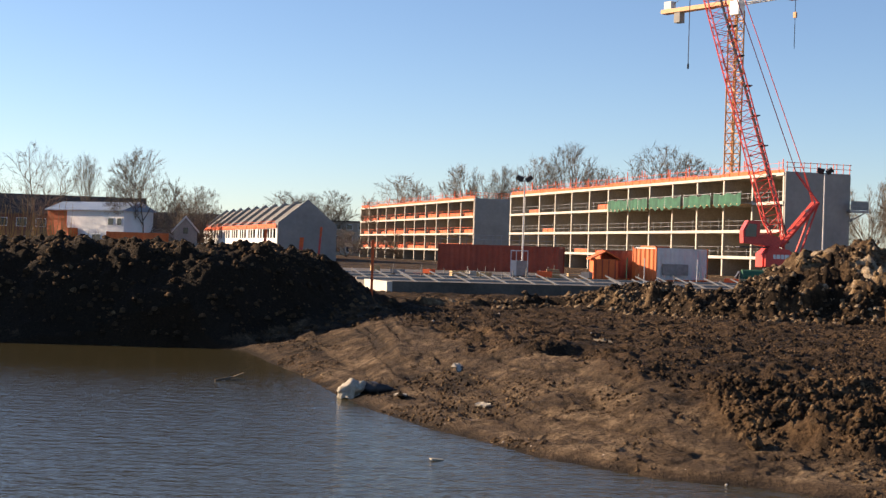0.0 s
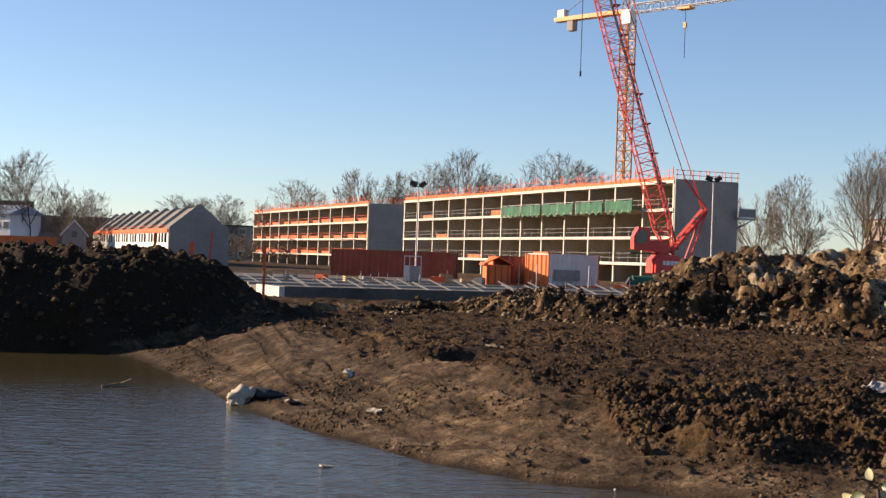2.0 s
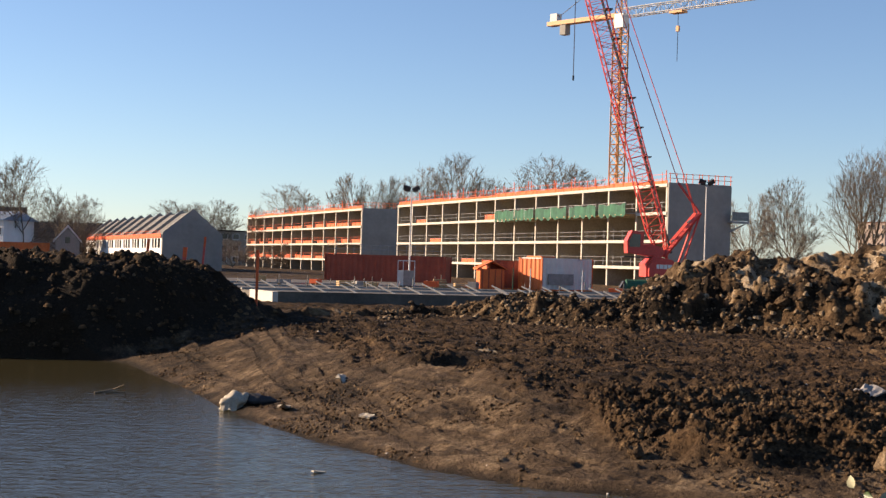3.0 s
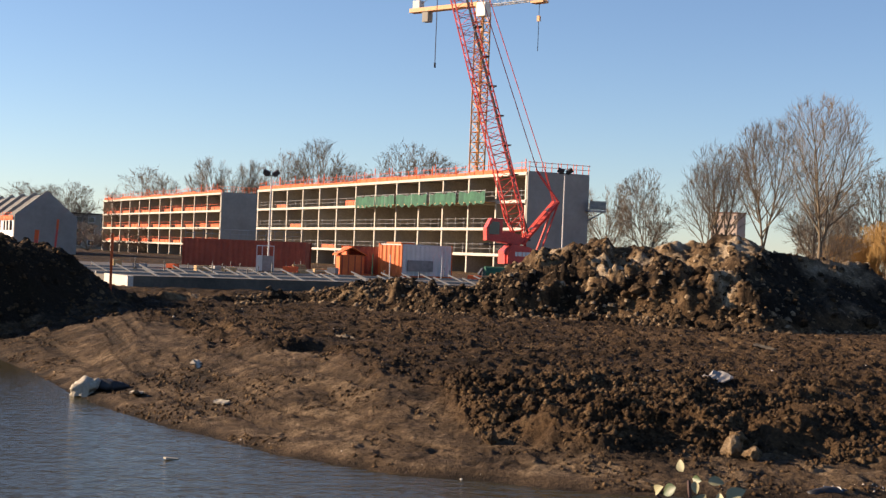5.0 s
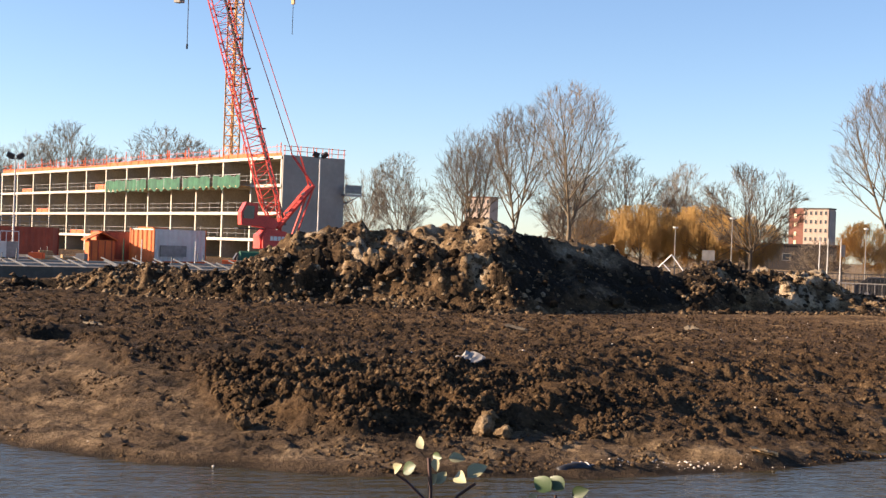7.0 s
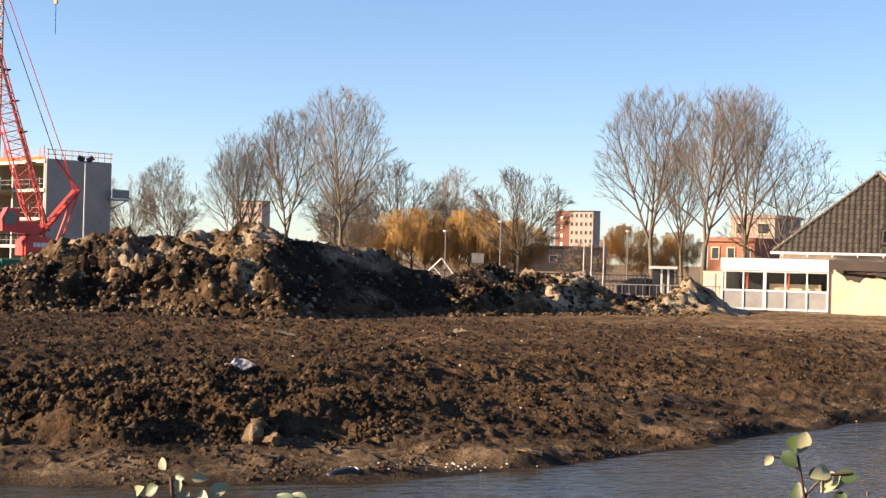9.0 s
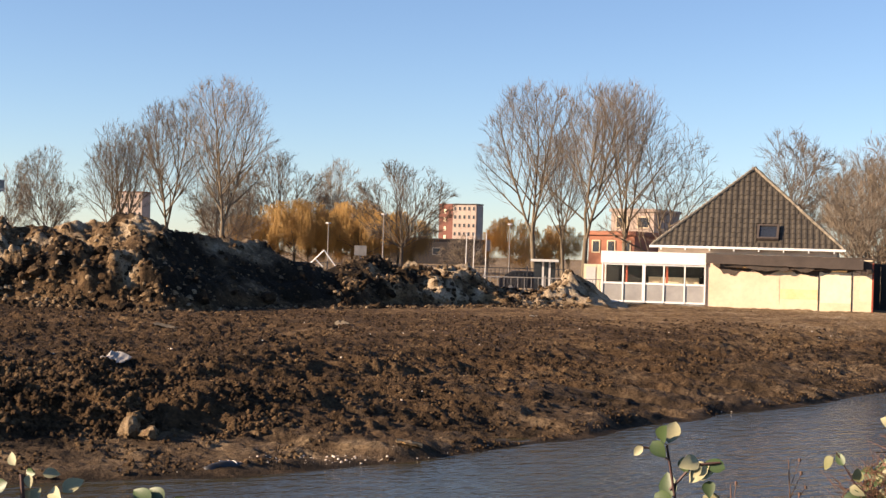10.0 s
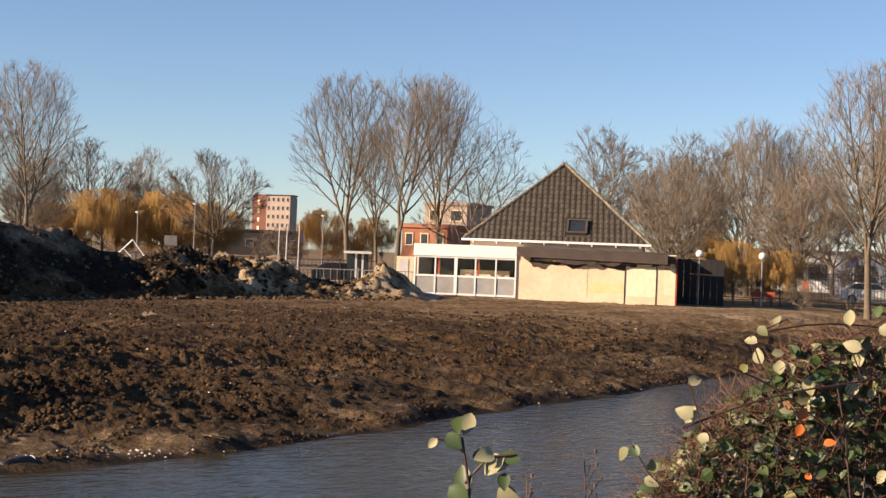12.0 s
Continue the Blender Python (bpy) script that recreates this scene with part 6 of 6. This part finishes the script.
# shoots that stand clear of the thicket, with their leaves along them
for pts, n, kinds in (
        (((3.62, 2.80, 1.85), (3.55, 2.85, 1.98), (3.52, 2.86, 2.05), (3.60, 2.80, 2.10)), 7, (LEAF_PALE, LEAF_PALE, LEAF_OLIVE)),
        (((3.50, 2.86, 1.70), (3.40, 2.92, 1.82), (3.37, 2.94, 1.92)), 7, (LEAF_PALE, LEAF_GREEN, LEAF_PALE)),
        (((3.38, 2.93, 1.58), (3.28, 2.99, 1.68), (3.24, 3.02, 1.76)), 6, (LEAF_PALE, LEAF_GREEN, LEAF_OLIVE)),
        (((3.80, 2.70, 1.95), (3.76, 2.72, 2.05), (3.86, 2.64, 2.12)), 6, (LEAF_PALE, LEAF_PALE, LEAF_GREEN)),
        (((4.05, 2.55, 2.0), (4.0, 2.56, 2.10), (4.08, 2.5, 2.15)), 6, (LEAF_PALE, LEAF_OLIVE, LEAF_PALE)),
        (((3.70, 2.76, 1.75), (3.64, 2.78, 1.83), (3.62, 2.79, 1.86)), 4, (LEAF_RED, LEAF_RED, LEAF_RED)),
        (((3.95, 2.60, 1.85), (3.90, 2.62, 1.92)), 3, (LEAF_RED, LEAF_PALE, LEAF_RED))):
    pts = [(x + 0.14, y - 0.09, z) for x, y, z in pts]
    b = Build()
    cane(b, pts, 0.0022)
    part("cane", b, CANE, bush)
    for j in range(n):
        f = (j + 0.6) / n * (len(pts) - 1)
        i = min(int(f), len(pts) - 2)
        p = Vector(pts[i]).lerp(Vector(pts[i + 1]), f - i) + Vector((rng.gauss(0, 0.015), rng.gauss(0, 0.015), rng.gauss(0, 0.012)))
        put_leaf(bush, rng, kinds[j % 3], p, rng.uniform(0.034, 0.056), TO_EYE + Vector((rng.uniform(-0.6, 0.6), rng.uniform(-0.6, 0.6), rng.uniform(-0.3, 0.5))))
rest = Build()
for k in range(3600):
    p = in_bush(rng, 0.1)
    s = rng.uniform(0.03, 0.06)
    t = Matrix.Translation(p) @ Euler((rng.uniform(-1.5, 1.5), rng.uniform(-1.5, 1.5), rng.uniform(0, 6.28))).to_matrix().to_4x4() @ Matrix.Scale(s, 4)
    src = LEAVES[LEAF_GREEN][k % 3]
    rest.add([t @ v.co for v in src.vertices], [tuple(f.vertices) for f in src.polygons])
tagged(part("inner_leaves", rest, LEAF_GREEN, bush), kind="stuff")

spray = thing("bramble_spray", pose(0, 0, 0), "young bramble shoot with pale cream leaves over the water", "shoot", "bramble shoots")
spray.matrix_world = pose(-0.012, 0.004, 0.022)
b = Build()
cane(b, [(3.06, 3.20, 0.3), (3.05, 3.19, 1.2), (3.055, 3.18, 1.60), (3.03, 3.19, 1.74)], 0.004)
cane(b, [(3.045, 3.19, 1.62), (3.09, 3.15, 1.69), (3.14, 3.10, 1.70)], 0.004)
cane(b, [(3.04, 3.19, 1.70), (3.0, 3.22, 1.73), (2.97, 3.24, 1.735)], 0.003)
part("stem", b, CANE, spray)
for x, y, z, m, s in ((3.035, 3.19, 1.745, LEAF_PALE, 0.075), (3.02, 3.2, 1.75, LEAF_GREEN, 0.06), (3.0, 3.215, 1.75, LEAF_GREEN, 0.055), (2.98, 3.23, 1.735, LEAF_PALE, 0.035), (3.10, 3.14, 1.70, LEAF_PALE, 0.06), (3.12, 3.12, 1.69, LEAF_PALE, 0.075), (3.15, 3.09, 1.685, LEAF_GREEN, 0.06), (3.09, 3.15, 1.66, LEAF_PALE, 0.06), (3.12, 3.12, 1.65, LEAF_GREEN, 0.055), (3.07, 3.17, 1.71, LEAF_GREEN, 0.045), (3.05, 3.19, 1.60, LEAF_GREEN, 0.07), (3.11, 3.13, 1.61, LEAF_PALE, 0.07), (3.01, 3.21, 1.61, LEAF_GREEN, 0.07)):
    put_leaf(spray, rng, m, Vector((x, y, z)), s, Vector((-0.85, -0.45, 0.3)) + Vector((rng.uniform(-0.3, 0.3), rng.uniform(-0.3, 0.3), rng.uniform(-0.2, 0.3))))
spray2 = thing("bramble_spray", pose(0, 0, 0), "bramble shoot tip with rounded pale yellow leaves", "shoot", "bramble shoots")
spray2.matrix_world = pose(0.020, -0.008, 0.03)
b = Build()
cane(b, [(1.43, 3.68, 0.3), (1.42, 3.68, 1.2), (1.415, 3.68, 1.60), (1.41, 3.685, 1.68)], 0.006)
cane(b, [(1.42, 3.68, 1.56), (1.36, 3.70, 1.62), (1.33, 3.71, 1.64)], 0.004)
cane(b, [(1.42, 3.68, 1.52), (1.48, 3.66, 1.59), (1.52, 3.65, 1.62)], 0.004)
cane(b, [(1.7, 3.58, 0.3), (1.69, 3.58, 1.3), (1.70, 3.57, 1.60)], 0.005)
part("stem", b, CANE, spray2)
for x, y, z, m, s in ((1.395, 3.69, 1.70, LEAF_PALE, 0.032), (1.425, 3.68, 1.68, LEAF_PALE, 0.03), (1.455, 3.67, 1.68, LEAF_PALE, 0.036), (1.44, 3.675, 1.68, LEAF_GREEN, 0.03), (1.38, 3.695, 1.66, LEAF_GREEN, 0.04), (1.33, 3.71, 1.645, LEAF_PALE, 0.034), (1.475, 3.665, 1.64, LEAF_PALE, 0.045), (1.50, 3.655, 1.635, LEAF_PALE, 0.05), (1.43, 3.68, 1.64, LEAF_PALE, 0.03), (1.43, 3.68, 1.615, LEAF_PALE, 0.035), (1.69, 3.575, 1.61, LEAF_GREEN, 0.05), (1.66, 3.59, 1.60, LEAF_PALE, 0.03), (1.72, 3.565, 1.615, LEAF_GREEN, 0.045), (1.74, 3.56, 1.60, LEAF_GREEN, 0.04)):
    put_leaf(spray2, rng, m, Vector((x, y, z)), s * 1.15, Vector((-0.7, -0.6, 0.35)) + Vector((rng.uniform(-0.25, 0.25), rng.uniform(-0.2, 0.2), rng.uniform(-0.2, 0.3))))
for k in range(7):
    x, y = 3.25 + 0.07 * k + rng.uniform(-0.03, 0.03), 3.2 - 0.05 * k + rng.uniform(-0.1, 0.1)
    wd = thing("dry_weed", pose(x, y, 0.35), "thin dark dried weed stalk with seed heads", "weed", "dry weeds")
    b = Build()
    h = rng.uniform(1.18, 1.38)
    top = (rng.uniform(-0.05, 0.05), rng.uniform(-0.05, 0.05), h)
    cane(b, [(0, 0, 0), (top[0] * 0.4, 0, h * 0.6), top], 0.002)
    for j in range(7):
        z = h * (0.82 + 0.025 * j)
        e = (rng.uniform(-0.07, 0.07), rng.uniform(-0.07, 0.07), z + 0.04)
        cane(b, [(top[0] * 0.8, top[1] * 0.8, z - 0.03), e], 0.0011)
        b.box(e[0] - 0.003, e[0] + 0.003, e[1] - 0.003, e[1] + 0.003, e[2] - 0.003, e[2] + 0.006)
    part("stalk", b, LEAF_BROWN, wd)

# ---- clods of earth ----
def clod_mesh(seed, dry=None):
    rng = random.Random(seed)
    bm = bmesh.new()
    bmesh.ops.create_icosphere(bm, subdivisions=2, radius=1.0)
    off = Vector((rng.uniform(0, 50), rng.uniform(0, 50), rng.uniform(0, 50)))
    for v in bm.verts:
        n = v.co.normalized()
        k = 1 + 0.6 * noise.noise(n * 1.2 + off) + 0.45 * noise.noise(n * 2.7 + off)
        v.co = n * k * 0.9 + Vector((rng.uniform(-0.07, 0.07), rng.uniform(-0.07, 0.07), rng.uniform(-0.07, 0.07)))
        v.co.z *= 0.75
    me = bpy.data.meshes.new("clod")
    bm.to_mesh(me)
    bm.free()
    me.attributes.new("dry", "FLOAT", "POINT").data.foreach_set("value", [dry or (0.0, 0.08, 0.2, 0.32, 0.46)[seed % 5]] * len(me.vertices))
    me.attributes.new("grey", "FLOAT", "POINT").data.foreach_set("value", [0.35] * len(me.vertices))
    me.materials.append(SOIL)
    return me


CLODS = [clod_mesh(s) for s in range(9)]
PALE_CLODS = [clod_mesh(s, 0.58) for s in (21, 22, 23)]
crng = random.Random(77)
n_made = 0
while n_made < 300:
    az = crng.uniform(3, 36)
    dd = crng.uniform(0, 1)
    foot = float(np.interp(az, FOOT_AZ, FOOT_D))
    r = foot - 0.8 + crng.random() ** 1.3 * 7
    if 22.5 < az < 29 and crng.random() < 0.75:
        continue
    x, y = r * math.sin(radians(az)), r * math.cos(radians(az))
    s = crng.uniform(0.09, 0.20) if crng.random() < 0.8 else crng.uniform(0.20, 0.40)
    if az < 12 or az > 31:
        s *= 0.7
    o = tagged(new("earth_clod", crng.choice(CLODS)), "rough lump of dug-out clay on the earth heap", "clod", "clods on the heap")
    o.matrix_world = pose(x, y, ground_z(x, y) + s * 0.1, crng.uniform(0, 360), crng.uniform(0, 40), crng.uniform(0, 360)) @ Matrix.Diagonal((s * crng.uniform(0.8, 1.4), s, s * crng.uniform(0.7, 1.2), 1))
    n_made += 1
for x, y, s in ((9.0, 22.6, 0.24), (9.16, 22.85, 0.2), (9.22, 22.3, 0.17), (5.6, 24.4, 0.16), (5.2, 23.8, 0.17)):
    o = tagged(new("earth_clod", crng.choice(PALE_CLODS if x > 8 else CLODS)), "dry yellowish lump of clay on the bank", "clod", "clods on the bank")
    o.matrix_world = pose(x, y, ground_z(x, y) + s * 0.5, crng.uniform(0, 360), crng.uniform(-20, 20), crng.uniform(0, 360)) @ Matrix.Diagonal((s * 0.8, s * 0.8, s * 1.3, 1))


def scatter(name, count, place, size, material, label, category, seed, dry=None):
    """Many small angular bits, half sunk into the ground, as one object."""
    rng = np.random.default_rng(seed)
    pts = place(rng, count)
    z = land(pts[:, 0], pts[:, 1])[0]
    base = np.array([(-1, -1, -.7), (1, -1, -.7), (1, 1, -.7), (-1, 1, -.7), (-.7, -.6, .6), (.6, -.7, .75), (.7, .6, .6), (-.6, .7, .8), (0, 0, 1.15)])
    faces = np.array([(0, 1, 5), (0, 5, 4), (1, 2, 6), (1, 6, 5), (2, 3, 7), (2, 7, 6), (3, 0, 4), (3, 4, 7), (4, 5, 8), (5, 6, 8), (6, 7, 8), (7, 4, 8)])
    n = len(pts)
    s = (size[0] + (size[1] - size[0]) * rng.random(n) ** 2.5)[:, None, None]
    v = base[None] * (1 + rng.uniform(-0.38, 0.38, (n, 9, 3)))
    a = rng.uniform(0, 6.283, n)
    tilt = rng.uniform(-0.5, 0.5, n)
    c, sn = np.cos(a)[:, None], np.sin(a)[:, None]
    x, y, zz = v[..., 0], v[..., 1], v[..., 2]
    ct, stt = np.cos(tilt)[:, None], np.sin(tilt)[:, None]
    x, zz = x * ct - zz * stt, x * stt + zz * ct
    v = np.stack([x * c - y * sn, x * sn + y * c, zz * 0.8], -1) * s
    v += np.stack([pts[:, 0], pts[:, 1], z + s[:, 0, 0] * 0.2], -1)[:, None]
    f = (faces[None] + 9 * np.arange(n)[:, None, None]).reshape(-1, 3)
    me = bpy.data.meshes.new(name)
    me.vertices.add(n * 9)
    me.vertices.foreach_set("co", v.ravel())
    me.loops.add(f.size)
    me.loops.foreach_set("vertex_index", f.ravel())
    me.polygons.add(len(f))
    me.polygons.foreach_set("loop_start", np.arange(0, f.size, 3))
    if dry:
        me.attributes.new("dry", "FLOAT", "POINT").data.foreach_set("value", np.repeat(rng.uniform(dry[0], dry[1], n), 9))
        me.attributes.new("grey", "FLOAT", "POINT").data.foreach_set("value", np.full(n * 9, 0.45 if "heap" in name else 0.3))
    me.materials.append(material)
    me.update()
    me.validate()
    return tagged(new(name, me), label, category, kind="stuff")


def silt_edge(x, y):
    """Metres up the bank beyond the smooth silt."""
    s = y - np.interp(x, SHORE_X, SHORE_Y)
    slope = np.interp(x + 0.5, SHORE_X, SHORE_Y) - np.interp(x - 0.5, SHORE_X, SHORE_Y)
    return s / np.sqrt(1 + slope ** 2) - np.interp(x, SILT_X, SILT_S)


def on_field(rng, n):
    az, r = np.radians(rng.uniform(-6, 56, n * 2)), 20 + 36 * rng.random(n * 2) ** 1.1
    x, y = r * np.sin(az), r * np.cos(az)
    e = silt_edge(x, y)
    keep = (e > -0.4) & (rng.random(n * 2) < 0.2 + 0.8 * step(-0.4, 1.0, e)) & (vnoise(x * 0.9, y * 0.9, 7) > -0.25)
    return np.stack([x, y], -1)[keep][:n]


def on_bank(rng, n):
    x = rng.uniform(-6, 40, n * 3)
    y = np.interp(x, SHORE_X, SHORE_Y) + 0.2 + 7 * rng.random(n * 3) ** 1.3
    keep = fbm(x * 0.9, y * 0.9, 3, 151) > 0.03
    return np.stack([x, y], -1)[keep][:n]


def on_lumps(rng, n):
    x = rng.uniform(5.0, 12.0, n * 2)
    y = np.interp(x, SHORE_X, SHORE_Y) + rng.uniform(2.2, 6.5, n * 2)
    keep = fbm(x * 0.8, y * 0.8, 3, 153) > -0.15
    return np.stack([x, y], -1)[keep][:n]


def on_heap(rng, n):
    az = rng.uniform(2, 39, n)
    r = np.interp(az, FOOT_AZ, FOOT_D) - 1.2 + 8 * rng.random(n) ** 1.2
    keep = ~((az > 22.5) & (az < 29) & (rng.random(n) < 0.7))
    az = np.radians(az)
    return np.stack([r * np.sin(az), r * np.cos(az)], -1)[keep]


def on_left(rng, n):
    return np.stack([rng.uniform(-20, -2, n), rng.uniform(48, 58, n)], -1)


scatter("field_crumbs", 30000, on_field, (0.008, 0.052), SOIL, "small dark crumbs of clay all over the field", "soil crumbs", 1, (-0.1, 0.42))
scatter("bank_crumbs", 11000, on_bank, (0.007, 0.042), SOIL, "small crumbs of soil on the bank", "soil crumbs", 2, (0.1, 0.5))
scatter("lump_crumbs", 8000, on_lumps, (0.010, 0.060), SOIL, "broken dark lumps of clay on the bank", "soil crumbs", 3, (0.02, 0.5))
scatter("heap_crumbs", 12000, on_heap, (0.018, 0.12), SOIL, "broken lumps of clay and sand on the heap", "soil crumbs", 4, (0.05, 0.75))
scatter("left_crumbs", 3000, on_left, (0.02, 0.11), SOIL, "broken dark lumps on the long earth bank", "soil crumbs", 5, (0.1, 0.4))
SHELL = mat("shell_rubble_glint", (0.72, 0.68, 0.58), (0.55, 0.40, 0.28), 0.4, 0.05, bump=0)


def on_waterline(rng, n):
    x = np.concatenate([rng.normal(11.5, 1.0, n * 3 // 4), rng.uniform(-3, 34, n - n * 3 // 4)])
    return np.stack([x, np.interp(x, SHORE_X, SHORE_Y) + 0.15 + 0.5 * rng.random(n)], -1)


scatter("shell_fragments", 110, on_waterline, (0.006, 0.024), SHELL, "pale shell and rubble fragments along the waterline", "fragments", 6)
# pale chips added to stand for the small glints on the field
scatter("rubble_fragments", 170, on_field, (0.008, 0.03), SHELL, "pale chips standing for glints scattered on the field", "fragments", 7)

# ---- roof tiles, row by row on the roof's front ----
def tile_mesh(w, length):
    b = Build()
    n = 4
    prof = [(-w / 2 + w * i / n, 0.024 * math.sin(math.pi * 2 * i / n - 0.6)) for i in range(n + 1)]
    vs = [(x, 0.0, z + 0.050) for x, z in prof] + [(x, length, z + 0.025) for x, z in prof] + [(x, 0.0, z + 0.020) for x, z in prof]
    m = n + 1
    b.add(vs, [(i, i + 1, m + i + 1, m + i) for i in range(n)] + [(2 * m + i, 2 * m + i + 1, i + 1, i) for i in range(n)])
    me = bpy.data.meshes.new("tile")
    me.from_pydata(b.v, [], b.f)
    me.materials.append(TILE)
    return me


TILE_ME = tile_mesh(0.315, 0.44)
width_e, rows_n = HX1 - HX0, 17
for j in range(rows_n):
    v0 = slope_len * j / rows_n
    inset = (v0 + 0.2) / slope_len * width_e / 2
    x = inset + 0.2
    while x < width_e - inset - 0.12:
        if not (5.42 < x < 6.68 and 0.35 < v0 < 1.75):
            o = new("tile", TILE_ME)
            o.parent = roof
            o.matrix_basis = F_AX @ pose(x, v0, 0.0 + random.uniform(0, 0.012), random.uniform(-0.8, 0.8), 0, random.uniform(-0.8, 0.8))
        x += 0.31
